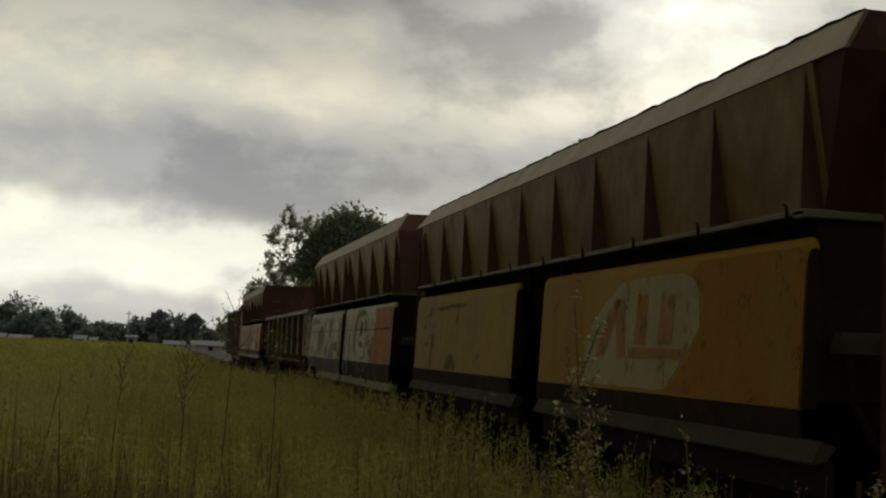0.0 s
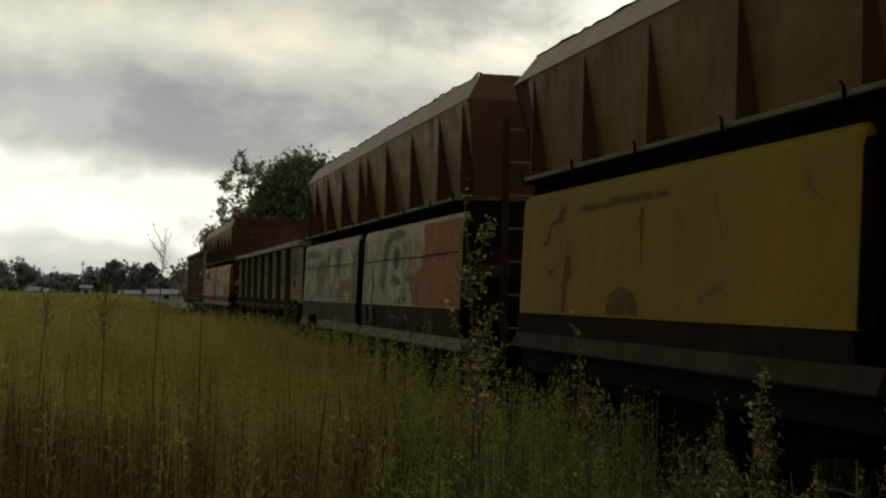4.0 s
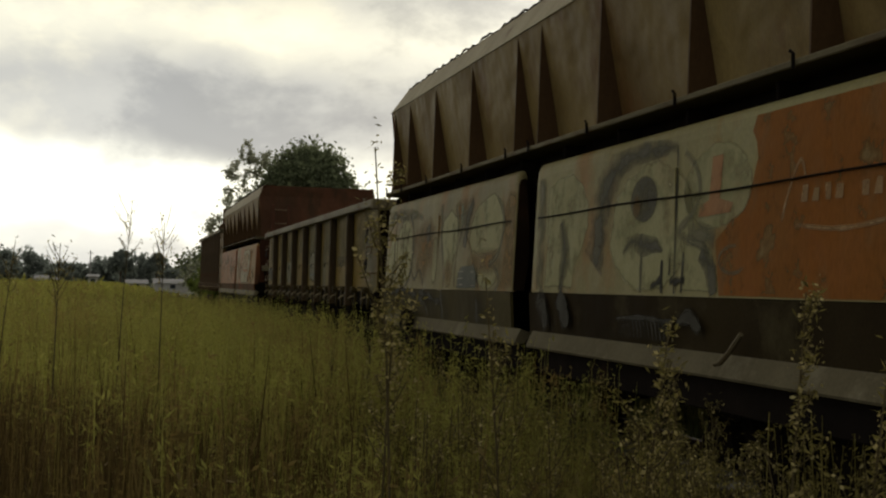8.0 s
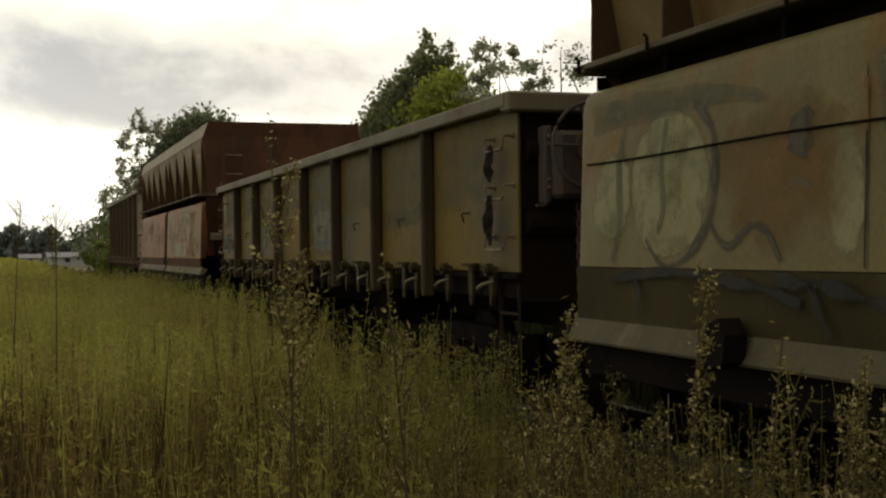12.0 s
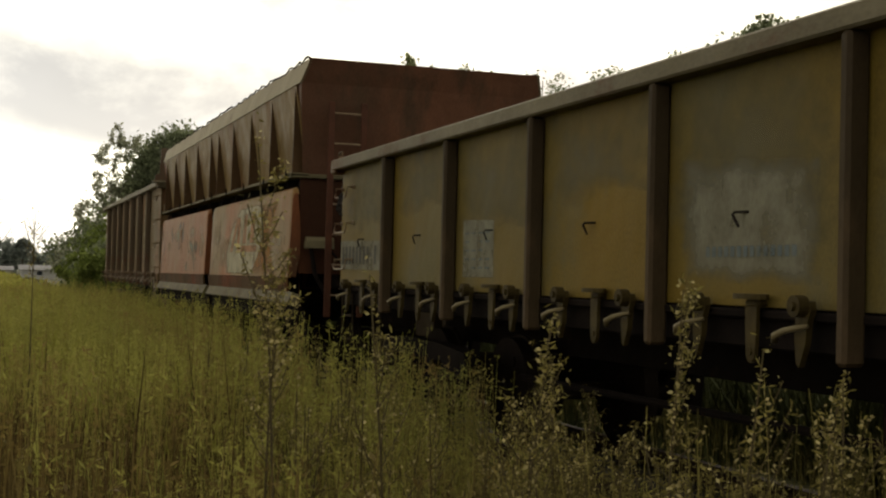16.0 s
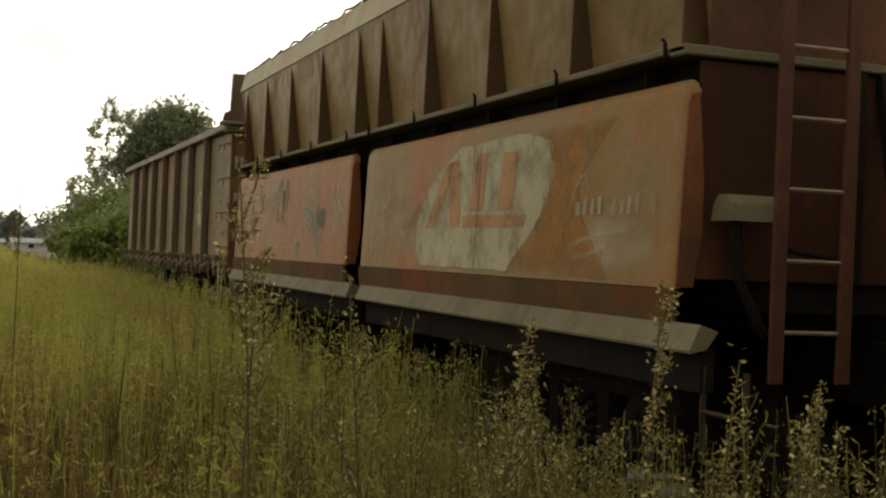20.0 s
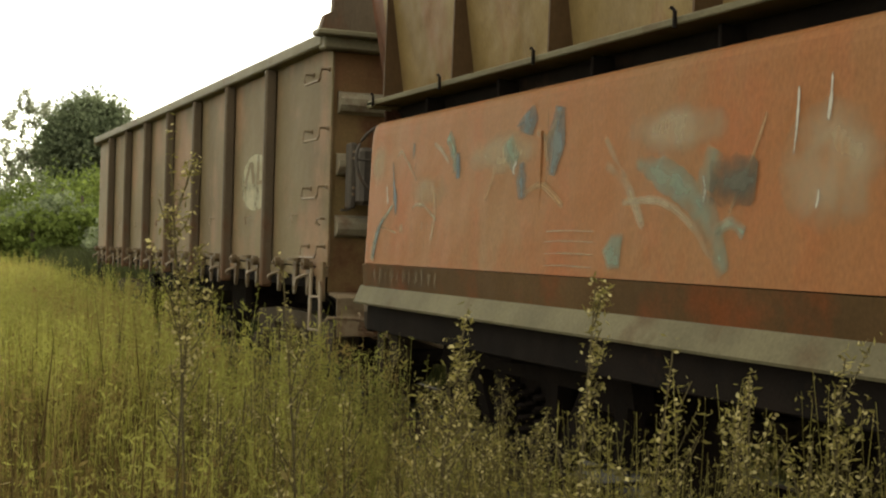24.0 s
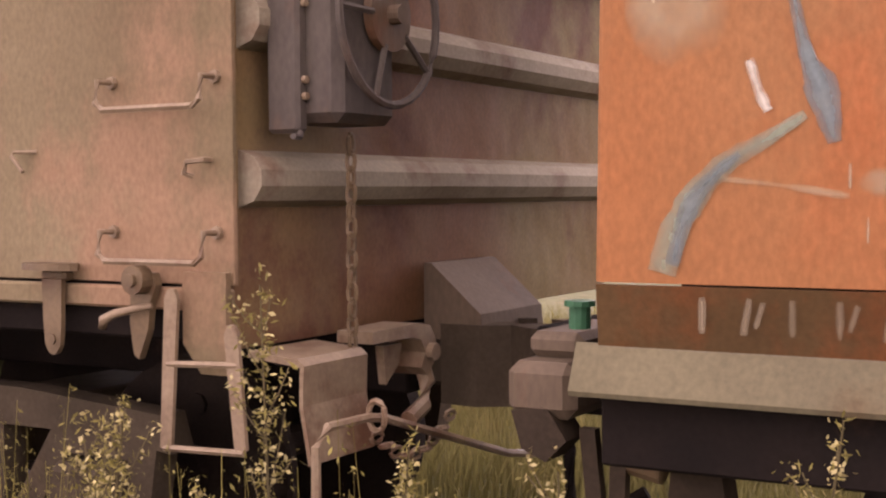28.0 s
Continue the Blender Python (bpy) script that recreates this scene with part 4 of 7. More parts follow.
def figure(parent, c, y, z, w, h, thick, material, where=on_panel):
    """One chalked figure or bar on the near side of the train."""
    stroke(parent, [(y - a * w / 2, z + b * h / 2) for a, b in FIGURES[c]], thick, material, "chalk_mark", 0.007, where)


def scrapes(door, y0, y1, count, materials, seed):
    """Short sprayed or scratched smears."""
    rs = random.Random(seed)
    for k in range(count):
        y, z = rs.uniform(y0, y1), rs.uniform(1.35, 2.0)
        a, ln = rs.uniform(0, 3.14), rs.uniform(0.08, 0.3)
        b = a + rs.uniform(-0.7, 0.7)
        p = [(y, z), (y + ln * math.cos(a), min(2.04, max(1.27, z + ln * math.sin(a)))), (y + ln * (math.cos(a) + 0.8 * math.cos(b)), min(2.04, max(1.27, z + ln * (math.sin(a) + 0.8 * math.sin(b)))))]
        stroke(door, p, rs.uniform(0.015, 0.05), materials[k % len(materials)], "smear")


def disc_outline(o):
    """The worn disc of the painted sign, cut off by the door's foot and top."""
    return [(o + a, b) for a, b in ((-1.87, 1.272), (-1.79, 1.40), (-1.78, 1.55), (-1.86, 1.70), (-2.0, 1.82), (-2.21, 1.93), (-2.42, 2.02), (-2.63, 2.10), (-3.3, 2.115), (-3.85, 2.11), (-4.08, 2.05), (-4.18, 1.92), (-4.16, 1.72), (-3.98, 1.53), (-3.7, 1.35), (-3.6, 1.272))]


def sign_blocks(door, shift, scale, z, block):
    """Plain slanted blocks on a plain foot bar in the middle of the disc."""
    for o in ([(0.0, 0.0), (-0.20, 0.0), (-0.56, 0.46), (-0.40, 0.46)], [(-0.42, 0.46), (-0.64, 0.46), (-0.70, 0.0), (-0.51, 0.0)], [(-0.90, 0.48), (-1.12, 0.48), (-1.10, 0.10), (-0.86, 0.10)], [(-1.38, 0.46), (-1.62, 0.46), (-1.60, 0.10), (-1.34, 0.10)], [(-0.74, 0.085), (-1.82, 0.075), (-1.80, 0.0), (-0.74, 0.0)]):
        patch(door, "logo_block", [(shift + a * scale, z + b) for a, b in o], block, "orange painted block", 0.008, 0.93)


def marks_a():
    d1, d2 = doors_a
    patch(d1, "orange_field", [(-5.552, 1.258), (-5.552, 2.08), (-5.52, 2.14), (-5.46, 2.165), (-4.1, 2.165), (-3.95, 2.09), (-4.18, 1.92), (-4.16, 1.72), (-3.98, 1.53), (-3.7, 1.33), (-3.6, 1.27)], "field_aged", "dull brown-orange painted field", 0.003, 0.99)
    patch(d1, "logo_disc", disc_outline(0.0), "logo_aged", "cream painted disc", 0.004, 0.96)
    sign_blocks(d1, -2.08, 1.0, 1.50, "block_aged")
    patch(d2, "grey_patch", [(4.49, 1.72), (4.33, 1.70), (4.30, 1.56), (4.40, 1.50), (4.49, 1.49)], "olive_mark")
    soft_stroke(d2, [(4.46, 1.50), (4.46, 1.40), (4.45, 1.27)], 0.08, "olive_mark")
    soft_stroke(d2, [(4.99, 1.79), (4.86, 1.84), (4.82, 1.94), (4.66, 1.97), (4.5, 1.97)], 0.05, "olive_mark")
    soft_stroke(d2, [(4.65, 2.0), (4.56, 2.03), (4.5, 2.04)], 0.06, "olive_mark")
    soft_stroke(d2, [(4.84, 1.60), (4.78, 1.57), (4.70, 1.60)], 0.035, "olive_mark")
    patch(d2, "dark_half_disc", arc(3.3, 1.27, 0.3, 0.2, 0, 180, 12), "olive_mark")
    soft_stroke(d2, [(4.2, 2.04), (3.8, 2.03), (3.3, 2.05), (2.6, 2.04)], 0.05, "olive_mark")
    scrapes(d2, 0.8, 5.2, 5, ("ochre_stain",), 3)
    scrapes(d1, -1.6, -0.8, 2, ("ochre_stain",), 4)


def marks_b():
    d1, d2 = doors_b
    patch(d1, "orange_field", [(-5.412, 1.258), (-5.412, 2.08), (-5.38, 2.14), (-5.32, 2.165), (-3.76, 2.165), (-3.72, 2.09), (-3.77, 2.03), (-3.79, 1.95), (-3.74, 1.82), (-3.61, 1.71), (-3.48, 1.62), (-3.36, 1.55), (-3.40, 1.40), (-3.43, 1.262)], "orange_dull", "dull orange painted field", 0.002, 0.99)
    for y0, y1, d in ((-5.3, -0.35, d1), (0.35, 5.3, d2)):
        s = Shape()
        s.tube([(on_panel(1.82) - 0.012, y, 1.815 + 0.006 * math.sin(2.3 * y)) for y in np.linspace(y0, y1, 16)], 0.006, 5)
        part("wire", s, "dark", d, "rusty wire along the door")
    # pale fillings of the letters
    patch(d1, "pale_letter", [(-0.56, 1.28), (-0.56, 2.03), (-0.76, 2.08), (-1.08, 2.09), (-1.30, 2.0), (-1.42, 1.86), (-1.43, 1.70), (-1.33, 1.55), (-1.20, 1.43), (-1.16, 1.28)], "spray_pale", "", 0.003, 0.93)
    patch(d1, "pale_letter", arc(-2.47, 1.66, 0.66, 0.40, 0, 350, 26), "spray_pale", "", 0.003, 0.9)
    patch(d1, "pale_letter", arc(-3.35, 1.84, 0.42, 0.24, 0, 350, 22), "spray_pale", "", 0.003, 0.9)
    patch(d1, "pale_letter", [(-2.95, 1.28), (-2.95, 1.62), (-3.20, 1.56), (-3.34, 1.50), (-3.38, 1.28)], "spray_pale", "", 0.0032, 0.9)
    # dark bands
    soft_stroke(d1, [(-0.40, 2.10), (-0.43, 1.8), (-0.44, 1.5), (-0.46, 1.28)], 0.15, "spray_faint")
    soft_stroke(d1, [(-2.84, 2.10), (-2.35, 2.11), (-1.98, 2.07), (-1.74, 1.94), (-1.64, 1.75), (-1.62, 1.58), (-1.56, 1.45)], (0.07, 0.10, 0.14, 0.26, 0.26, 0.24, 0.36), "spray_slate", 0.005)
    soft_stroke(d1, [(-0.88, 1.76), (-0.95, 1.64), (-1.0, 1.50), (-0.95, 1.38), (-0.92, 1.31)], (0.08, 0.13, 0.17, 0.12, 0.08), "spray_slate", 0.005)
    soft_stroke(d1, [(-0.90, 1.32), (-0.98, 1.27)], 0.10, "spray_slate", 0.006)
    soft_stroke(d1, [(-0.98, 1.24), (-1.10, 1.13), (-1.20, 1.03)], 0.13, "spray_dark", 0.034)
    soft_stroke(d1, [(-0.52, 1.24), (-0.66, 1.12), (-0.76, 1.02)], 0.15, "spray_dark", 0.034)
    patch(d1, "dark_oval", arc(-2.37, 1.83, 0.215, 0.145, 0, 350, 22), "spray_slate", "", 0.006, 0.9)
    patch(d1, "pale_crescent", arc(-2.27, 1.79, 0.075, 0.08, 0, 345, 14), "bled_orange", "", 0.008, 0.6)
    soft_stroke(d1, [(-2.08, 1.51), (-2.22, 1.58), (-2.40, 1.55), (-2.58, 1.55), (-2.69, 1.51)], (0.03, 0.07, 0.12, 0.07, 0.03), "spray_slate", 0.006)
    stroke(d1, [(-2.38, 1.52), (-2.385, 1.40), (-2.39, 1.27)], 0.035, "spray_slate")
    stroke(d1, [(-2.69, 1.46), (-2.69, 1.36), (-2.70, 1.27)], 0.03, "spray_dark")
    stroke(d1, [(-2.54, 1.31), (-2.63, 1.33), (-2.69, 1.36)], 0.04, "spray_dark")
    stroke(d1, [(-2.80, 1.48), (-2.80, 1.42), (-2.80, 1.37)], 0.04, "spray_dark")
    stroke(d1, [(-2.81, 1.34), (-2.9, 1.34), (-3.01, 1.345)], 0.05, "spray_dark")
    stroke(d1, [(-2.98, 1.51), (-2.975, 1.38), (-2.97, 1.27)], 0.035, "spray_dark")
    stroke(d1, [(-2.84, 2.10), (-2.86, 1.65), (-2.88, 1.27)], 0.018, "spray_dark", "crack_line", 0.009)
    soft_stroke(d1, [(-2.94, 2.06), (-3.10, 1.95), (-3.15, 1.82), (-3.06, 1.70), (-2.90, 1.62), (-3.0, 1.57), (-3.2, 1.53), (-3.31, 1.48)], 0.045, "spray_faint", 0.006)
    soft_stroke(d1, [(-3.02, 1.60), (-3.2, 1.59), (-3.36, 1.56)], 0.10, "spray_faint", 0.005)
    soft_stroke(d1, [(-3.20, 1.50), (-3.31, 1.42), (-3.35, 1.34), (-3.38, 1.27)], 0.10, "spray_slate", 0.006)
    patch(d1, "orange_block", [(-3.29, 2.0), (-3.42, 2.01), (-3.40, 1.77), (-3.56, 1.74), (-3.54, 1.69), (-3.14, 1.68), (-3.16, 1.74), (-3.27, 1.77)], "logo_orange", "", 0.007, 0.96)
    soft_stroke(d1, arc(-3.58, 1.45, 0.16, 0.07, 100, -140, 12), 0.022, "spray_faint", 0.006)
    for k in range(14):
        y = -2.14 - 0.055 * k
        stroke(d1, [(y, 1.11), (y - 0.03, 1.06), (y - 0.05, 1.0)], 0.02, "spray_dark", "scribble", 0.034)
    stroke(d1, [(-2.1, 1.11), (-2.5, 1.125), (-2.95, 1.11)], 0.03, "spray_dark", "scribble", 0.034)
    soft_stroke(d1, [(-3.0, 1.10), (-3.15, 1.15), (-3.3, 1.08)], 0.07, "spray_dark", 0.034)
    bars(d1, -5.1, -4.2, 1.70, 0.085, "orange_faint", 9, 5)
    stroke(d1, [(-4.06, 1.62), (-4.14, 1.80), (-4.22, 1.90), (-4.27, 1.82)], 0.022, "orange_faint")
    stroke(d1, [(-4.2, 1.60), (-4.6, 1.57), (-5.0, 1.60)], 0.02, "orange_faint")
    # far door: washed-out letters, ochre between, fine dark lines
    for cy, cz, ry, rz in ((1.08, 1.50, 0.62, 0.13), (2.36, 1.42, 0.20, 0.16), (3.40, 1.66, 0.55, 0.36), (1.95, 2.0, 0.3, 0.1)):
        patch(d2, "ochre_haze", arc(cy, cz, ry, rz, 0, 345, 18), "bled_orange", "", 0.0036, 0.4)
    patch(d2, "orange_edge", [(0.25, 1.27), (0.25, 2.06), (0.45, 2.08), (0.56, 1.95), (0.52, 1.6), (0.60, 1.27)], "bled_orange", "", 0.002, 0.85)
    patch(d2, "pale_letter", arc(4.38, 1.66, 0.42, 0.385, 0, 350, 24), "spray_pale", "", 0.003, 0.9)
    patch(d2, "pale_letter", [(1.66, 1.62), (1.65, 1.80), (1.48, 1.98), (1.18, 2.06), (0.88, 2.09), (0.60, 2.0), (0.50, 1.80), (0.60, 1.60), (1.0, 1.56), (1.3, 1.55)], "spray_pale", "", 0.003, 0.9)
    patch(d2, "pale_letter", arc(1.02, 1.37, 0.36, 0.11, 0, 350, 20), "spray_pale", "", 0.0034, 0.8)
    patch(d2, "pale_letter", [(2.72, 1.82), (2.62, 1.95), (2.34, 2.03), (2.10, 1.95), (2.02, 1.80), (2.08, 1.62), (2.18, 1.42), (2.28, 1.27), (2.44, 1.27), (2.52, 1.45), (2.64, 1.68)], "spray_pale", "", 0.003, 0.88)
    patch(d2, "pale_letter", arc(5.0, 1.62, 0.26, 0.28, 0, 350, 20), "spray_pale", "", 0.003, 0.7)
    patch(d2, "pale_letter", arc(2.95, 1.55, 0.14, 0.28, 0, 350, 18), "spray_pale", "", 0.003, 0.7)
    soft_stroke(d2, [(5.25, 2.05), (4.6, 2.06), (3.9, 2.04), (3.5, 1.98)], (0.16, 0.12, 0.08, 0.04), "spray_faint", 0.005)
    soft_stroke(d2, [(4.14, 2.03), (3.98, 1.90), (3.94, 1.70), (3.98, 1.48), (4.18, 1.31), (4.42, 1.27), (4.60, 1.40)], (0.05, 0.06, 0.07, 0.06, 0.04, 0.03, 0.03), "spray_slate", 0.006)
    soft_stroke(d2, [(4.85, 2.0), (4.92, 1.8), (4.90, 1.5), (4.98, 1.28)], 0.06, "spray_faint", 0.005)
    soft_stroke(d2, [(4.40, 1.98), (4.45, 1.75), (4.42, 1.55), (4.48, 1.42)], 0.05, "spray_faint", 0.006)
    soft_stroke(d2, [(3.28, 1.90), (3.26, 1.82), (3.29, 1.72)], 0.14, "spray_slate", 0.006)
    stroke(d2, [(3.97, 1.46), (3.88, 1.38), (3.78, 1.36), (3.63, 1.44), (3.50, 1.42), (3.39, 1.29)], 0.035, "spray_slate")
    stroke(d2, [(2.83, 2.06), (2.83, 1.7), (2.83, 1.27)], 0.014, "spray_dark", "crack_line", 0.009)
    soft_stroke(d2, [(2.74, 2.08), (2.69, 1.78), (2.57, 1.49), (2.50, 1.27)], (0.12, 0.06, 0.045, 0.05), "spray_faint", 0.006)
    stroke(d2, [(2.48, 1.22), (2.42, 1.1), (2.36, 0.98)], 0.06, "spray_dark", lift=0.034)
    soft_stroke(d2, [(2.17, 2.06), (2.07, 1.90), (2.02, 1.74)], 0.05, "spray_faint", 0.006)
    soft_stroke(d2, [(1.99, 1.73), (2.07, 1.58), (2.10, 1.40), (2.08, 1.28)], 0.045, "spray_faint", 0.006)
    soft_stroke(d2, [(1.55, 2.07), (1.68, 1.95), (1.76, 1.80), (1.80, 1.64)], (0.12, 0.16, 0.14, 0.10), "spray_slate", 0.006)
    soft_stroke(d2, [(1.80, 1.98), (1.88, 1.84), (2.0, 1.70)], 0.08, "spray_faint", 0.006)
    soft_stroke(d2, [(1.93, 2.04), (1.93, 1.90), (1.95, 1.76)], 0.08, "teal_faint", 0.005)
    soft_stroke(d2, [(0.80, 2.04), (0.62, 1.93), (0.56, 1.78), (0.66, 1.59), (0.82, 1.51), (0.97, 1.48)], (0.03, 0.05, 0.06, 0.05, 0.05, 0.06), "spray_faint", 0.006)
    soft_stroke(d2, [(0.82, 1.47), (0.66, 1.40), (0.62, 1.32), (0.74, 1.26)], 0.045, "spray_faint", 0.006)
    patch(d2, "grey_block", [(2.0, 1.27), (1.96, 1.42), (1.86, 1.47), (1.42, 1.48), (1.32, 1.42), (1.29, 1.27)], "spray_block", "grey sprayed block", 0.009, 0.9)
    stroke(d2, [(1.33, 1.46), (1.30, 1.36), (1.25, 1.27)], 0.05, "spray_dark")
    stroke(d2, [(1.22, 1.22), (1.16, 1.10), (1.12, 0.97)], 0.06, "spray_dark", lift=0.034)
    stroke(d2, [(4.95, 1.19), (4.5, 1.23), (4.1, 1.235), (3.8, 1.21), (3.45, 1.17), (3.2, 1.12)], 0.05, "spray_dark", lift=0.034)
    stroke(d2, [(3.4, 1.225), (3.1, 1.20), (2.8, 1.16), (2.5, 1.13)], 0.06, "spray_dark", lift=0.034)
    stroke(d2, [(4.66, 1.2), (4.6, 1.1), (4.62, 1.0)], 0.04, "spray_dark", lift=0.034)
    stroke(d2, [(3.15, 1.22), (3.08, 1.1), (3.0, 0.99)], 0.08, "spray_dark", lift=0.034)
    for z in (1.30, 1.36, 1.42):
        stroke(d2, [(1.96, z), (1.86, z + 0.003), (1.76, z + 0.005)], 0.010, "spray_white", "white_tick", 0.012)
        stroke(d2, [(1.50, z), (1.43, z - 0.002), (1.37, z - 0.005)], 0.010, "spray_white", "white_tick", 0.012)
    scrapes(d2, 0.8, 5.2, 5, ("spray_faint", "ochre_stain", "orange_faint"), 7)
    # a square iron lug standing askew on the sill
    s = Shape()
    s.prism([(3.86, 0.90), (3.74, 1.02), (3.66, 1.05), (3.60, 0.98), (3.62, 0.86), (3.74, 0.82)], "x", SIDE - 0.16, SIDE - 0.05)
    part("sill_lug", s, "dark", hop_b, "dark square iron lug")
    s = Shape()
    s.prism([(3.87, 0.90), (3.75, 1.03), (3.72, 1.03), (3.84, 0.89)], "x", SIDE - 0.17, SIDE - 0.04)
    part("lug_edge", s, "sill", hop_b)
    # a loose bar hanging over the sill of the near door
    s = Shape()
    s.tube([(SIDE - 0.07, -3.80, 1.08), (SIDE - 0.09, -3.72, 0.99), (SIDE - 0.10, -3.64, 0.93), (SIDE - 0.10, -3.58, 0.92)], 0.014, 6)
    part("loose_bar", s, "sill", hop_b, "bent loose bar on the sill")


def marks_d():
    d1, d2 = doors_d
    for cy, cz, ry, rz in ((-1.6, 1.55, 0.7, 0.28), (-2.7, 1.66, 1.4, 0.40), (-4.7, 1.45, 0.6, 0.2), (-0.8, 1.8, 0.4, 0.2)):
        patch(d1, "cream_haze", arc(cy, cz, ry, rz, 0, 345, 20), "cream_faint", "", 0.002, 0.45)
    patch(d1, "orange_field", [(-4.75, 1.272), (-4.62, 1.40), (-4.40, 1.60), (-4.34, 1.80), (-4.6, 2.0), (-4.75, 2.10), (-3.75, 2.10), (-3.97, 1.98), (-3.99, 1.85), (-3.91, 1.68), (-3.74, 1.54), (-3.52, 1.39), (-3.34, 1.275)], "field_orange", "orange painted field", 0.003, 0.75)
    patch(d1, "logo_disc", disc_outline(0.16), "logo_cream", "cream painted disc", 0.004, 0.94)
    sign_blocks(d1, -1.86, 1.0, 1.55, "logo_orange")
    stroke(d1, [(-2.88, 2.08), (-2.88, 1.7), (-2.88, 1.28)], 0.012, "spray_dark", "crack_line", 0.010)
    bars(d1, -5.2, -4.3, 1.60, 0.105, "cream_faint_grey", 11, 8)
    stroke(d1, [(-4.24, 1.58), (-4.30, 1.74), (-4.40, 1.82), (-4.46, 1.74)], 0.02, "cream_faint_grey")
    stroke(d1, [(-4.24, 1.44), (-4.53, 1.49), (-4.96, 1.53)], 0.02, "cream_faint")
    stroke(d1, [(-4.3, 1.38), (-4.5, 1.40), (-4.7, 1.44)], 0.025, "cream_faint")
    # slate-blue runs and greenish smears
    soft_stroke(d2, [(3.02, 2.09), (3.0, 2.04), (3.01, 1.98)], (0.16, 0.18, 0.12), "blue_run", 0.006)
    soft_stroke(d2, [(3.04, 1.83), (3.03, 1.74), (3.01, 1.64)], (0.05, 0.10, 0.07), "blue_run", 0.006)
    stroke(d2, [(3.10, 1.84), (3.13, 1.80), (3.12, 1.77)], 0.03, "spray_white")
    soft_stroke(d2, [(2.64, 2.09), (2.67, 1.92), (2.70, 1.75)], (0.10, 0.14, 0.07), "blue_run", 0.006)
    stroke(d2, [(2.81, 1.97), (2.78, 1.90), (2.75, 1.82)], 0.035, "cream_faint")
    soft_stroke(d2, [(2.88, 1.98), (2.78, 1.94), (2.72, 1.98)], 0.03, "cream_faint", 0.006)
    soft_stroke(d2, [(3.22, 1.96), (3.17, 1.88), (3.10, 1.83)], 0.10, "teal_faint", 0.005)
    soft_stroke(d2, [(3.98, 1.95), (3.93, 1.90), (3.90, 1.82)], 0.07, "teal_faint", 0.005)
    soft_stroke(d2, [(3.88, 1.93), (3.87, 1.85), (3.86, 1.78)], 0.05, "blue_run", 0.006)
    soft_stroke(d2, [(2.18, 1.90), (2.08, 1.80), (1.98, 1.71)], 0.035, "cream_faint", 0.006)
    soft_stroke(d2, [(1.90, 1.78), (1.70, 1.72), (1.52, 1.65), (1.34, 1.53), (1.20, 1.30)], (0.05, 0.11, 0.12, 0.12, 0.10), "teal_faint", 0.006)
    soft_stroke(d2, [(1.30, 1.80), (1.33, 1.72), (1.36, 1.64)], 0.10, "teal_faint", 0.006)
    soft_stroke(d2, [(1.33, 1.66), (1.20, 1.67), (1.02, 1.66)], 0.15, "spray_slate", 0.007)
    stroke(d2, [(1.38, 1.70), (1.36, 1.64), (1.37, 1.58)], 0.025, "spray_white")
    soft_stroke(d2, [(2.0, 1.60), (1.7, 1.60), (1.45, 1.50), (1.3, 1.36)], 0.03, "cream_faint", 0.005)
    soft_stroke(d2, [(1.28, 1.46), (1.18, 1.50), (1.08, 1.46)], 0.05, "spray_green", 0.006)
    patch(d2, "green_patch", [(2.16, 1.38), (2.08, 1.46), (1.97, 1.46), (1.99, 1.30), (2.10, 1.29)], "teal_faint", "", 0.006, 0.7)
    for z in (1.30, 1.36, 1.42, 1.47):
        stroke(d2, [(2.72, z), (2.5, z + 0.004), (2.24, z)], 0.007, "cream_faint_grey", "worn_writing")
    stroke(d2, [(2.76, 2.08), (2.75, 1.9), (2.745, 1.7)], 0.006, "spray_faint", "crack_line", 0.010)
    for cy, cz, ry, rz in ((5.2, 1.93, 0.14, 0.17), (4.3, 1.72, 0.35, 0.12), (3.3, 1.9, 0.5, 0.12), (1.6, 1.9, 0.4, 0.12), (4.74, 1.49, 0.05, 0.04), (0.6, 1.7, 0.3, 0.25)):
        patch(d2, "cream_haze", arc(cy, cz, ry, rz, 0, 345, 18), "cream_faint", "", 0.002, 0.45)
    # near the far end: a blue run with a pale edge, chalked figures
    soft_stroke(d2, [(4.935, 1.93), (4.90, 1.78), (4.865, 1.70), (4.835, 1.58)], (0.022, 0.026, 0.062, 0.030), "blue_run", 0.006)
    soft_stroke(d2, [(4.90, 1.645), (4.99, 1.59), (5.08, 1.54), (5.15, 1.47), (5.205, 1.38), (5.235, 1.28)], (0.024, 0.03, 0.04, 0.05, 0.06, 0.066), "teal_faint", 0.006)
    stroke(d2, [(5.05, 1.56), (5.12, 1.50), (5.17, 1.43), (5.21, 1.30)], (0.015, 0.03, 0.035, 0.03), "blue_run", lift=0.008)
    stroke(d2, [(5.03, 1.775), (5.01, 1.71), (4.985, 1.655)], 0.022, "spray_white")
    stroke(d2, [(4.86, 1.955), (4.80, 1.99), (4.71, 1.94), (4.61, 1.87), (4.50, 1.79)], 0.022, "cream_faint_grey")
    stroke(d2, [(4.53, 1.90), (4.54, 1.86), (4.55, 1.82)], 0.015, "cream_faint_grey")
    soft_stroke(d2, [(4.58, 2.03), (4.58, 1.98), (4.58, 1.93)], 0.032, "blue_run", 0.006)
    stroke(d2, [(4.55, 1.615), (4.49, 1.64), (4.36, 1.63), (4.26, 1.59), (4.15, 1.54)], 0.018, "cream_faint_grey")
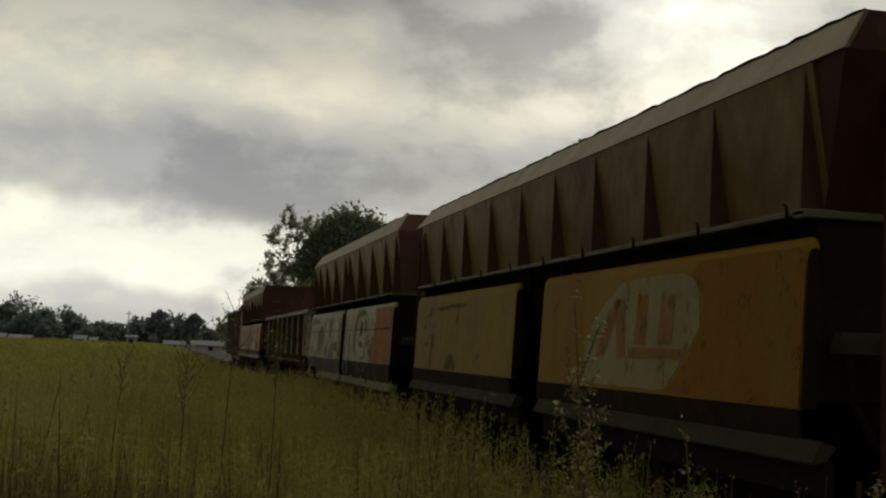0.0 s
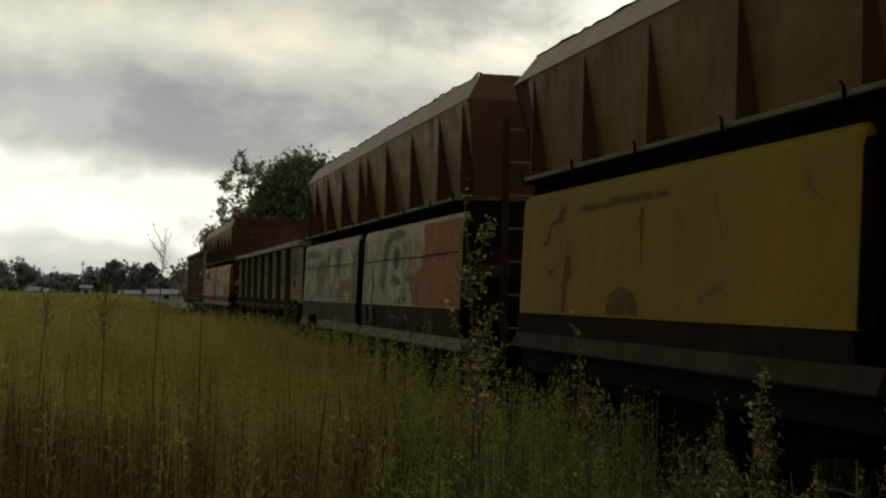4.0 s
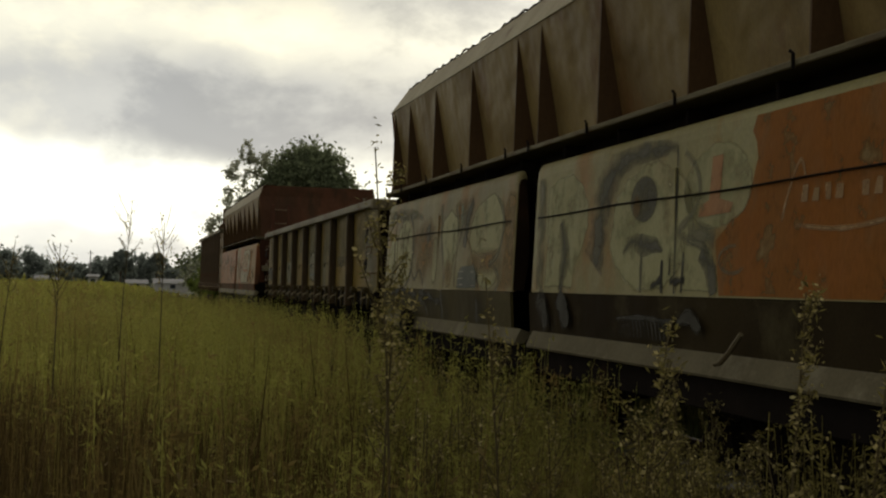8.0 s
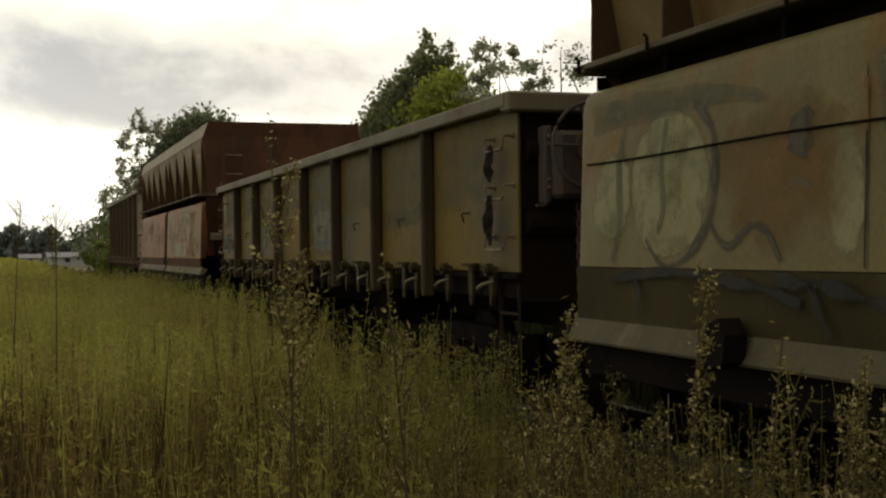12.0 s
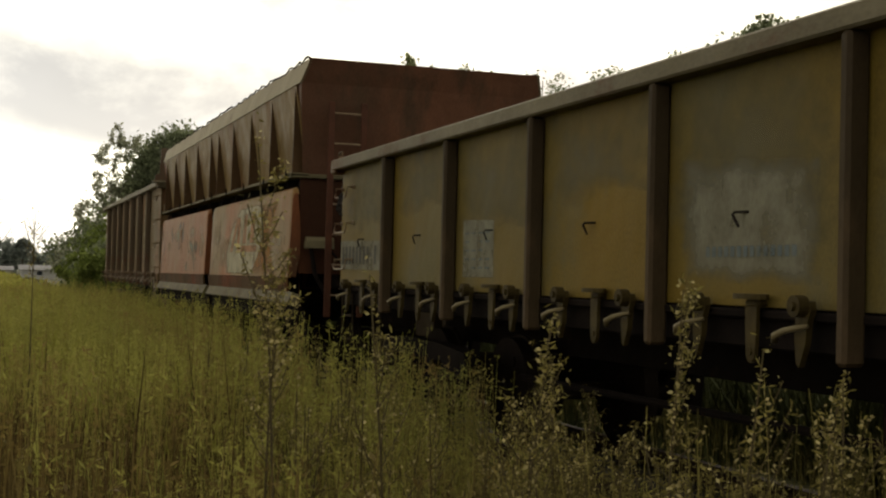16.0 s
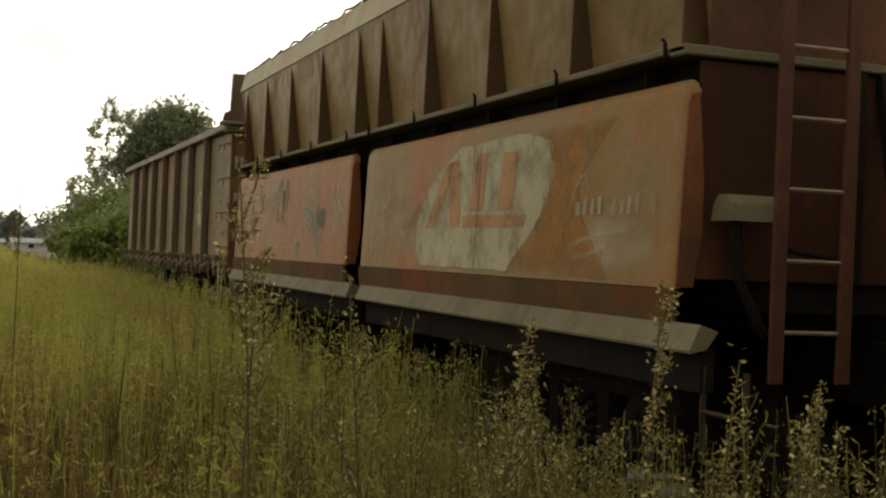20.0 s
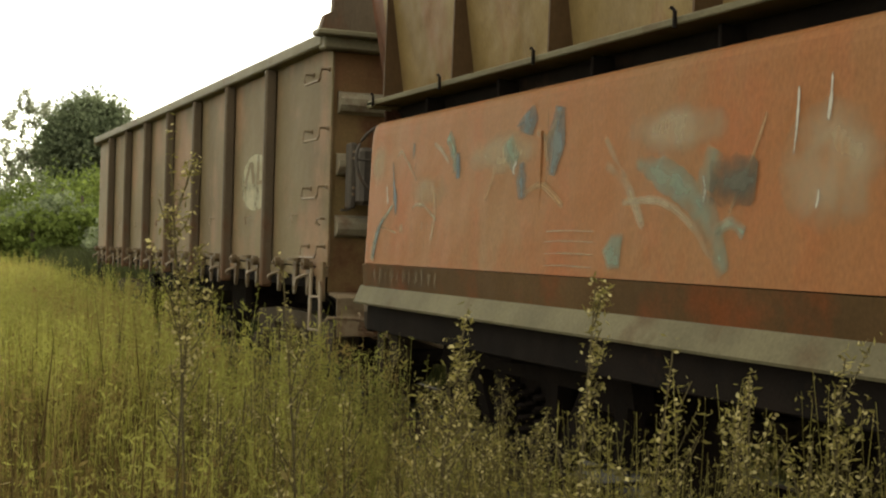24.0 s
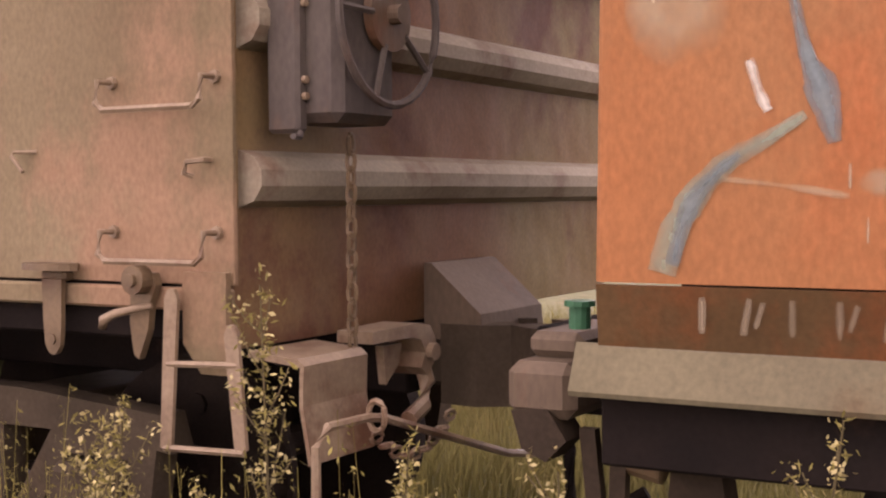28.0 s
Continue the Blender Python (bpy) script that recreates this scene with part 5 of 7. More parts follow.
    stroke(d2, [(4.25, 2.01), (4.13, 1.96), (3.99, 1.87)], 0.028, "cream_faint_grey")
    soft_stroke(d2, [(4.04, 2.04), (3.98, 1.99), (3.93, 1.92)], 0.07, "teal_faint", 0.006)
    stroke(d2, [(5.12, 1.505), (4.95, 1.485), (4.8, 1.46)], 0.014, "cream_faint")
    for k in range(8):
        figure(d2, "|/"[k % 3 == 1], 4.80 - 0.085 * k, 1.505, 0.030, 0.056, 0.006, "cream_faint_grey")
    for k in range(6):
        figure(d2, "|/"[k % 3 == 2], 4.76 - 0.11 * k, 1.385, 0.030, 0.056, 0.005, "cream_faint_grey")
    for k in range(11):
        figure(hop_d, "|/|"[k % 3], 5.13 - 0.105 * k, 1.185, 0.05, 0.085, 0.015, "chalk_dim", lambda z: SIDE - 0.030)
        if k % 2:
            figure(hop_d, "/", 5.10 - 0.105 * k, 1.19, 0.06, 0.06, 0.012, "chalk_dim", lambda z: SIDE - 0.030)
    scrapes(d2, 0.8, 4.6, 6, ("orange_faint", "cream_faint"), 9)
    scrapes(d1, -1.6, -0.5, 4, ("cream_faint", "orange_faint"), 10)
    stroke(d1, [(-0.55, 1.72), (-0.56, 1.5), (-0.55, 1.35)], 0.02, "spray_white")
    for y, z0, z1 in ((0.80, 2.0, 1.75), (0.62, 2.03, 1.86), (0.66, 1.62, 1.55)):
        stroke(d2, [(y, z0), (y, (z0 + z1) / 2), (y + 0.01, z1)], 0.015, "spray_white", "paint_drip")
    # brake cock at the far end
    s = Shape()
    s.disc((-1.30, 5.50, 1.16), "z", 0.028, 0.07, 12)
    s.disc((-1.30, 5.50, 1.19), "z", 0.04, 0.014, 12)
    part("brake_cock", s, "green_paint", hop_d, "green brake cock")
    s = Shape()
    s.tube([(-1.36, 5.40, 1.13), (-1.36, 5.48, 1.13), (-1.36, 5.50, 1.155)], 0.006, 5)
    s.tube([(-1.38, 5.46, 1.00), (-1.38, 5.45, 1.06), (-1.37, 5.43, 1.13)], 0.010, 5)
    s.tube([(-1.38, 5.54, 1.02), (-1.38, 5.50, 1.03), (-1.37, 5.44, 1.11)], 0.007, 5)
    part("cock_handle", s, "spray_white", hop_d)
    # hanger straps, pipe stub and block under the sill
    for y, lean in ((5.50, -0.05), (5.41, 0.02)):
        s = Shape()
        s.prism([(y + 0.022, 0.86), (y - 0.022, 0.86), (y - 0.022 + lean, 0.36), (y + 0.022 + lean, 0.36)], "x", -1.26, -1.225)
        part("hanger_strap", s, "frame_iron", hop_d, "dark hanging strap")
    s = Shape()
    s.tube([(-1.22, 5.40, 0.79), (-1.22, 5.30, 0.77)], 0.045, 12)
    part("pipe_stub", s, "iron_dark", hop_d, "worn pipe stub")
    s = Shape()
    s.prism([(5.27, 0.82), (5.15, 0.82), (5.12, 0.62), (5.20, 0.55), (5.29, 0.62)], "x", -1.25, -1.15)
    part("brake_block", s, "frame_iron", hop_d)
    s = Shape()
    s.prism([(5.70, 0.90), (5.60, 0.92), (5.54, 0.83), (5.60, 0.77), (5.67, 0.80)], "x", -1.30, -1.18)
    part("sill_lug", s, "frame_iron", hop_d)
    s = Shape()
    s.box(-1.30, -0.86, 5.52, 5.72, 0.88, 1.03, 0.03)
    s.box(-1.20, -0.80, 5.54, 5.70, 1.03, 1.10, 0.03)
    part("end_casting", s, "rib_e", hop_d, "grey cast block beside the coupler")


marks_a()
marks_b()
marks_d()


# ---- gondola wagons ----
def gondola(name, label, u, half, top, sheet, ribs, side_x, post="rib", end_mat="body_red", far=1.38):
    w = thing(name, label, "gondola wagon", "wagons of the train", (TRACK_X, u, RAIL_Z))
    rolling.append((w, u))
    for sx in (1, -1):
        s = Shape()
        x0, x1 = sorted((sx * side_x, sx * (side_x + 0.02)))
        s.box(x0, x1, -half + (0.07 if sx < 0 else 0.0), half, 1.20, top - 0.09, 0.003)
        wall = part("side_sheet", s, sheet, w)
        if sx == 1:
            near_wall = wall
        s = Shape()
        x0, x1 = sorted((sx * (side_x - 0.11), sx * (side_x + 0.06)))
        s.box(x0, x1, -half - 0.03, half + 0.03, top - 0.10, top, 0.012)
        part("top_rail", s, "rail_cap", w, "weathered grey top rail")
        r = Shape()
        x0, x1 = sorted((sx * (side_x - 0.107), sx * (side_x - 0.002)))
        r.box(x0, x1, -0.032, 0.032, 0.99, top - 0.102, 0.016)
        r = r.mesh("side_post", M[post])
        for y in ribs:
            part("side_post", r, post, w).location = (0, y, 0)
    for sy in (-1, 1):
        s = Shape()
        s.box(side_x + 0.02, far, *sorted((sy * (half - 0.03), sy * (half - 0.05))), 1.0, top - 0.10, 0.003)
        end = part("end_wall", s, end_mat, w, "brown end wall with pressed ribs")
        n = 3 if top > 2.7 else 2
        for k in range(n):
            z = 1.53 + k * 0.485
            s = Shape()
            out = [(sy * (half - 0.04), z - 0.10), (sy * (half + 0.03), z - 0.075), (sy * (half + 0.06), z - 0.03), (sy * (half + 0.06), z + 0.02), (sy * (half + 0.03), z + 0.06), (sy * (half - 0.04), z + 0.085)]
            s.prism(out, "x", side_x + 0.06, far - 0.02)
            part("pressed_rib", s, "press" if top > 2.7 else "strip", end)
        s = Shape()
        s.box(side_x - 0.1, -side_x + 0.1, *sorted((sy * (half - 0.06), sy * (half + 0.10))), top - 0.13, top + 0.002, 0.015)
        part("end_rail", s, "rail_cap", w)
        coupler(w, sy * (half - (0.35 if top > 2.7 else 0.05)), sy)
        # tall wagon's castings keep their tan, the other's carry the shade in their colour
        bogie(w, sy * (half - 1.7), "cast_tan" if top > 2.7 else "dark")
        if top < 2.7 or sy > 0:
            stirrup(w, side_x + 0.02, sy * (half - 0.22), 1.12)
    s = Shape()
    s.box(side_x + 0.03, -side_x - 0.02, -half + 0.06, half - 0.06, 1.16, 1.22)
    part("floor", s, "dark", w)
    s = Shape()
    s.box(-0.2, 0.2, -half + 0.06, half - 0.06, 0.72, 1.16)
    part("centre_sill", s, "dark", w)
    for sx in (-1, 1):
        s = Shape()
        s.box(*sorted((sx * (side_x + 0.025), sx * (side_x + 0.10))), -half + 0.06, half - 0.06, 1.02, 1.16)
        part("side_sill", s, "dark", w)
    s = Shape()
    s.box(-0.75, 0.35, -1.6, -0.9, 0.55, 1.0, 0.06)
    part("brake_cylinder", s, "dark", w)
    s = Shape()
    s.tube([(-0.7, -3.2, 0.62), (-0.7, 3.2, 0.58)], 0.025, 6)
    part("brake_rod", s, "dark", w)
    irons = "iron_dark" if top > 2.7 else "iron_dark_ochre"
    # door hinges and latch levers along the sheet's foot
    hinge = Shape()
    cap = [(0.12 * math.cos(a), 0.05 * math.sin(a)) for a in np.linspace(0, 2 * math.pi, 15)[:-1]]
    hinge.prism([(side_x - 0.055 + q, p) for p, q in cap], "z", 1.235, 1.258)
    hinge.box(side_x - 0.05, side_x, -0.055, 0.055, 1.20, 1.236, 0.01)
    hinge.prism([(-0.045, 1.205), (-0.04, 1.06), (-0.034, 0.99), (-0.018, 0.965), (0.0, 0.958), (0.018, 0.965), (0.034, 0.99), (0.04, 1.06), (0.045, 1.205)], "x", side_x - 0.052, side_x - 0.034)
    hinge.disc((side_x - 0.055, 0, 1.01), "x", 0.017, 0.008, 10)
    hinge = hinge.mesh("door_hinge", M[irons])
    latch = Shape()
    latch.prism([(-0.055, 1.235), (-0.065, 1.20), (-0.04, 1.14), (-0.03, 1.06), (0.01, 0.965), (0.03, 0.98), (0.045, 1.08), (0.04, 1.19), (0.02, 1.24)], "x", side_x - 0.058, side_x - 0.03)
    latch.disc((side_x - 0.08, -0.01, 1.215), "x", 0.045, 0.05, 14)
    latch.disc((side_x - 0.11, -0.01, 1.215), "x", 0.02, 0.02, 10)
    latch = latch.mesh("door_latch", M[irons])
    lever = Shape()
    lever.tube([(side_x - 0.06, -0.05, 1.135), (side_x - 0.085, 0.0, 1.125), (side_x - 0.105, 0.06, 1.11), (side_x - 0.115, 0.10, 1.09), (side_x - 0.105, 0.115, 1.065)], [0.009, 0.012, 0.014, 0.017, 0.014], 8)
    lever = lever.mesh("latch_handle", M["iron" if top > 2.7 else "iron_olive"], True)
    edges = [-half] + list(ribs) + [half]
    for a, b in zip(edges, edges[1:]):
        for f, me, nm in ((0.205, latch, "door_latch"), (0.45, hinge, "door_hinge"), (0.73, latch, "door_latch")):
            ob = part(nm, me, "iron", w)
            ob.location = (0, a + (b - a) * f, 0)
            if nm == "door_latch":
                part("latch_handle", lever, "iron", ob, "worn bright lever")
        s = Shape()
        y = a + (b - a) * 0.54
        s.tube([(side_x, y - 0.03, 1.62), (side_x - 0.035, y + 0.035, 1.62), (side_x - 0.042, y + 0.042, 1.608), (side_x - 0.042, y - 0.01, 1.555)], 0.007, 6)
        part("rope_hook", s, "iron" if top > 2.7 else "dark", w)
    s = Shape()
    s.box(side_x - 0.02, side_x + 0.02, -half + 0.01, half - 0.01, 1.12 if top > 2.7 else 1.15, 1.19)
    part("sill_angle", s, sheet if top > 2.7 else "dark", w)
    return w, near_wall


gon_c, wall_c = gondola("gondola_wagon", "ochre gondola wagon with brown side posts", 38.18, 6.37, 2.385, "gondola", [-4.55 + 1.543 * k for k in range(7)], -1.25, "rib", "strip")
gon_e, wall_e = gondola("gondola_wagon", "tall pinkish brown gondola wagon, last of the train", 64.23, 6.06, 3.02, "gondola_e", [-4.47 + 1.498 * k for k in range(7)], -1.28, "rib_e", "end_brown", 1.62)
for z in (1.31, 1.78, 2.24, 2.70):
    rung(gon_e, -1.28, -5.79, z, 0.42)
for z in (1.39, 1.73, 2.06):
    rung(gon_c, -1.25, 6.14, z, 0.40)
    rung(gon_c, -1.25, -6.12, z, 0.36)


def on_wall(parent, name, outline, material, label="", lift=0.004, inset=0.92, x=-1.28):
    s, cover = paint_sheet(lambda z: x, outline, inset, lift)
    return covered(part(name, s, material, parent, label), cover)


def marks_c():
    def at(name, outline, material, label="", lift=0.004, inset=0.92):
        return on_wall(wall_c, name, outline, material, label, lift, inset, -1.25)
    at("cream_panel", [(2.40, 1.30), (2.40, 1.69), (3.0, 1.71), (3.0, 1.30)], "panel_grey", "cream painted data panel", inset=0.97)
    for k in range(5):
        for j in range(4):
            if (k * 3 + j * 5) % 7:
                y = 2.95 - 0.13 * j
                at("worn_writing", [(y, 1.36 + 0.06 * k), (y - 0.09, 1.36 + 0.06 * k), (y - 0.09, 1.375 + 0.06 * k), (y, 1.375 + 0.06 * k)], "blue_run", "", 0.007)
    at("number_board", [(5.06, 1.34), (5.06, 1.60), (6.36, 1.62), (6.36, 1.35)], "panel_grey", "cream band with a worn number", inset=0.985)
    for k in range(10):
        y = 6.30 - 0.118 * k
        at("number_bar", [(y, 1.39), (y - 0.085, 1.39), (y - 0.08, 1.565), (y - 0.005, 1.565)] if k != 8 else [(y, 1.46), (y - 0.06, 1.46), (y - 0.06, 1.50), (y, 1.50)], "number_black", "", 0.007, 0.8)
    at("cream_field", [(-1.20, 1.30), (-1.18, 1.82), (-0.05, 1.90), (-0.08, 1.30)], "panel_grey", "faded cream paint", 0.003, 0.7)
    for k in range(14):
        y = -0.31 - 0.053 * k
        at("worn_writing", [(y, 1.42), (y - 0.036, 1.42), (y - 0.036, 1.47), (y, 1.47)], "blue_run", "", 0.007)
    at("cream_field", [(-3.08, 1.54), (-3.5, 1.53), (-4.05, 1.56), (-4.40, 1.62), (-4.42, 1.80), (-4.0, 1.70), (-3.08, 1.72)], "bleach", "faded cream paint", 0.003, 0.7)
    # greyed paint bleached from the top down, bay by bay
    for k, z in enumerate((1.62, 1.50, 1.68, 1.45, 1.75, 1.60, 1.8, 1.7)):
        y0 = -6.0 + 1.543 * k
        at("bleached_paint", [(y0 + 0.02, z), (y0 + 0.5, z + 0.06), (y0 + 1.0, z - 0.05), (y0 + 1.40, z + 0.04), (y0 + 1.40, 2.28), (y0 + 0.02, 2.28)], "bleach", "", 0.002, 0.3)
    # torn dark cloth caught on the rungs at both ends
    for k, (y, z, ln) in enumerate(((-6.10, 2.06, 0.26), (-6.10, 1.72, 0.34), (6.05, 2.06, 0.22))):
        s = Shape()
        rs = random.Random(k)
        pts = [(0.05 * math.sin(3 * f) + rs.uniform(-0.02, 0.02), -ln * f) for f in np.linspace(0, 1, 8)]
        wd = [0.05, 0.09, 0.07, 0.10, 0.08, 0.10, 0.06, 0.02]
        s.add([(-1.345 + rs.uniform(-0.012, 0.012), y + a - w, z + b) for (a, b), w in zip(pts, wd)] + [(-1.345 + rs.uniform(-0.012, 0.012), y + a + w, z + b) for (a, b), w in zip(pts, wd)], [(i, i + 1, 9 + i, 8 + i) for i in range(7)])
        part("torn_cloth", s, "dark", gon_c, "torn dark cloth caught on the rungs")
    s = Shape()
    s.tube([(-1.30, 6.33, 2.385), (-1.30, 6.33, 2.44), (-1.30, 6.23, 2.45), (-1.30, 6.23, 2.385)], 0.014, 6)
    s.tube([(-1.30, -5.6, 2.385), (-1.30, -5.6, 2.43), (-1.30, -5.52, 2.44), (-1.30, -5.52, 2.385)], 0.012, 6)
    part("lifting_eye", s, "rail_cap", gon_c)


def hand_brake(w, y, x, z, r=0.30):
    """A spoked brake wheel on its gear case, with its chain."""
    case = Shape()
    case.box(x - 0.225, x + 0.10, y - 0.02, y + 0.22, z - 0.34, z + 0.10, 0.03)
    case.box(x - 0.27, x - 0.215, y + 0.10, y + 0.22, z - 0.37, z + 0.14, 0.012)
    case.tube([(x - 0.26, y + 0.10, z - 0.37), (x - 0.29, y + 0.08, z - 0.385), (x - 0.35, y + 0.06, z - 0.385)], 0.010, 6)
    case = part("brake_gear_case", case, "case_grey", w, "grey-brown brake gear case")
    for dz in (-0.26, -0.21, 0.02, 0.07):
        b = Shape()
        b.disc((x - 0.242, y + 0.095, z + dz), "y", 0.012, 0.02, 8)
        part("bolt", b, "iron", case)
    s = Shape()
    s.tube([(x + r * math.cos(a), y - 0.06, z + r * math.sin(a)) for a in np.linspace(0, 2 * math.pi, 33)[:-1]], 0.0135, 7, True)
    wheel = part("brake_wheel", s, "case_grey", w, "worn iron brake wheel with five spokes")
    s = Shape()
    s.disc((x, y - 0.05, z), "y", 0.115, 0.03, 24)
    s.disc((x, y - 0.08, z), "y", 0.03, 0.05, 12)
    part("hub", s, "rib_e", wheel)
    for k in range(5):
        a = radians(90 + 72 * k + 90)
        s = Shape()
        s.tube([(x + 0.10 * math.cos(a), y - 0.06, z + 0.10 * math.sin(a)), (x + r * math.cos(a), y - 0.06, z + r * math.sin(a))], 0.011, 6)
        part("spoke", s, "case_grey", wheel)
    s = Shape()
    for k in range(15):
        zz = z - 0.40 - 0.052 * k
        t = k % 2
        ring = [((0 if t else 0.016 * math.cos(a)), (0.016 * math.cos(a) if t else 0), 0.034 * math.sin(a)) for a in np.linspace(0, 2 * math.pi, 11)[:-1]]
        s.tube([(x - 0.05 + p[0], y + 0.06 + p[1], zz + p[2]) for p in ring], 0.0075, 5, True)
    part("brake_chain", s, "iron_dark", w, "rusty hanging chain")


def end_gear(w, y):
    """Step plate, draft gear housing, uncoupling rod and stirrup at the near end of the last wagon."""
    s = Shape()
    s.prism([(y + 0.08, 1.005), (y - 0.10, 0.99), (y - 0.125, 0.97), (y - 0.12, 0.85), (y - 0.15, 0.68), (y - 0.138, 0.675), (y - 0.107, 0.85), (y - 0.11, 0.965), (y + 0.08, 0.985)], "x", -1.27, -0.93)
    part("step_plate", s, "iron", w, "bent steel step plate")
    s = Shape()
    s.prism([(-0.86, 1.03), (-0.58, 1.035), (-0.50, 1.02), (-0.46, 0.97), (-0.46, 0.90), (-0.52, 0.85), (-0.56, 0.88), (-0.53, 0.93), (-0.56, 0.975), (-0.62, 0.99), (-0.86, 0.99)], "y", y - 0.10, y + 0.04)
    s.prism([(-0.74, 0.97), (-0.62, 0.97), (-0.64, 0.90), (-0.72, 0.84)], "y", y - 0.06, y - 0.03)
    s.tube([(-0.50, y - 0.06, 0.90), (-0.49, y - 0.08, 0.82), (-0.55, y - 0.10, 0.75), (-0.68, y - 0.12, 0.72)], 0.03, 8)
    s.disc((-0.50, y - 0.11, 0.93), "y", 0.03, 0.03, 12)
    part("lever_bracket", s, "iron", w)
    s = Shape()
    s.prism([(y + 0.12, 1.215), (y + 0.09, 1.215), (y - 0.12, 1.03), (y - 0.13, 0.93), (y + 0.12, 0.93)], "x", -0.17, 0.34)
    s.box(0.0, 0.2, y - 0.02, y + 0.1, 0.70, 0.93, 0.02)
    part("draft_gear_housing", s, "rib_e", w, "brown steel housing with a sloping top")
    s = Shape()
    s.tube([(-1.46, y - 0.30, 0.50), (-1.457, y - 0.30, 0.78), (-1.40, y - 0.30, 0.826), (-1.2, y - 0.30, 0.822), (-1.11, y - 0.30, 0.808), (-0.306, y - 0.30, 0.56), (-0.08, y - 0.30, 0.518), (0.04, y - 0.30, 0.54)], 0.014, 7)
    part("uncoupling_rod", s, "iron", w, "bent uncoupling rod")
    s = Shape()
    s.tube([(-1.15, y - 0.3 + 0.03 * math.cos(a), 0.82 + 0.045 * math.sin(a)) for a in np.linspace(0, 2 * math.pi, 13)[:-1]], 0.01, 5, True)
    for k in range(9):
        xx = -1.12 + 0.055 * k
        zz = 0.75 - 0.09 * math.sin(math.pi * k / 8)
        s.tube([(xx + 0.032 * math.cos(a), y - 0.28 + (0.015 * math.sin(a) if k % 2 else 0), zz + (0 if k % 2 else 0.015 * math.sin(a))) for a in np.linspace(0, 2 * math.pi, 9)[:-1]], 0.007, 5, True)
    part("safety_chain", s, "iron", w)
    s = Shape()
    s.tube([(0.1, y - 0.3, 0.72), (0.12, y - 0.34, 0.5), (0.0, y - 0.4, 0.32), (-0.05, y - 0.55, 0.3), (0.0, y - 0.7, 0.4)], 0.028, 8)
    part("air_hose", s, "dark", w, "black rubber air hose")
    for yy, zt, zb, lean in ((y + 0.31, 1.19, 0.70, 0.03), (y + 0.08, 1.09, 0.72, -0.03)):
        s = Shape()
        s.prism([(yy - 0.026, zt - 0.03), (yy - 0.012, zt), (yy + 0.012, zt), (yy + 0.026, zt - 0.03), (yy + 0.022 + lean, zb), (yy - 0.022 + lean, zb)], "x", -1.352, -1.338)
        part("stirrup_bar", s, "iron", w, "flat steel stirrup bar")
    for zz, over in ((0.71, 0.03), (0.97, 0.01)):
        s = Shape()
        s.tube([(-1.345, y + 0.07 - over, zz), (-1.35, y + 0.2, zz - 0.004), (-1.345, y + 0.32 + over, zz - 0.01)], 0.011, 6)
        part("stirrup_tread", s, "iron", w)
    s = Shape()
    s.prism([(-6.05, 1.24), (-5.88, 1.24), (-5.88, 1.02), (-5.95, 0.93), (-6.05, 0.93)], "x", -1.31, -1.285)
    part("corner_plate", s, "gondola_e", w)


def marks_e():
    on_wall(wall_e, "logo_disc", arc(-3.84, 1.94, 0.53, 0.275, 0, 350, 26), "logo_cream", "cream painted disc with worn blocks", inset=0.96)
    for o in ([(0.40, -0.06), (0.30, -0.06), (0.12, 0.15), (0.20, 0.15)], [(0.18, 0.15), (0.06, 0.15), (-0.02, -0.06), (0.08, -0.06)], [(-0.08, 0.15), (-0.16, 0.15), (-0.16, -0.03), (-0.08, -0.03)], [(-0.25, 0.15), (-0.34, 0.15), (-0.34, -0.03), (-0.25, -0.03)], [(-0.06, -0.035), (-0.44, -0.03), (-0.44, -0.065), (-0.06, -0.07)]):
        on_wall(wall_e, "logo_block", [(-3.82 + a, 1.985 + b) for a, b in o], "gondola_e", "", 0.008)
    figure(wall_e, "6", -5.02, 1.585, 0.05, 0.10, 0.007, "spray_white", lambda z: -1.28)
    for y in (-5.92, -5.9):
        s = Shape()
        s.tube([(-1.285, -5.98, 1.58), (-1.32, -5.98, 1.58), (-1.33, -5.92, 1.575), (-1.33, -5.91, 1.54), (-1.31, -5.93, 1.53)], 0.009, 5)
        part("rope_hook", s, "iron", gon_e)
        break


marks_c()
marks_e()
hand_brake(gon_e, -6.32, -0.896, 2.03, 0.28)
hand_brake(gon_c, -6.62, -0.85, 2.02, 0.28)
end_gear(gon_e, -6.18)
s = Shape()
s.prism([(-1.44, 2.99), (-1.40, 3.14), (-1.33, 3.18), (-1.31, 3.66), (1.31, 3.66), (1.33, 3.18), (1.40, 3.14), (1.44, 2.99)], "y", -6.20, -6.12)
part("end_board", s, "rib_e", gon_e, "raised steel board over the end wall")
s = Shape()
s.box(-1.46, 1.46, -6.24, -6.08, 2.985, 3.03, 0.01)
part("end_board_foot", s, "rail_cap", gon_e)


# ---- ground and track ----
def ground():
    me = bpy.data.meshes.new("ground")
    xs = [-900, -300, -100, -40, -15, -5, 0, 2.2, 3.0, 6.0, 7.2, 12, 25, 60, 200, 900]
    ys = [-300, -60, -20, 0, 10, 20, 40, 80, 150, 300, 700, 1800]
    v = [(x, y, 0.08 if 3.0 <= x <= 6.0 else 0.0) for y in ys for x in xs]
    n = len(xs)
    me.from_pydata(v, [], [(j * n + i, j * n + i + 1, (j + 1) * n + i + 1, (j + 1) * n + i) for j in range(len(ys) - 1) for i in range(n - 1)])
    me.materials.append(M["earth"])
    tagged(new("ground", me), "overgrown meadow earth", "ground", kind="structure")


ground()


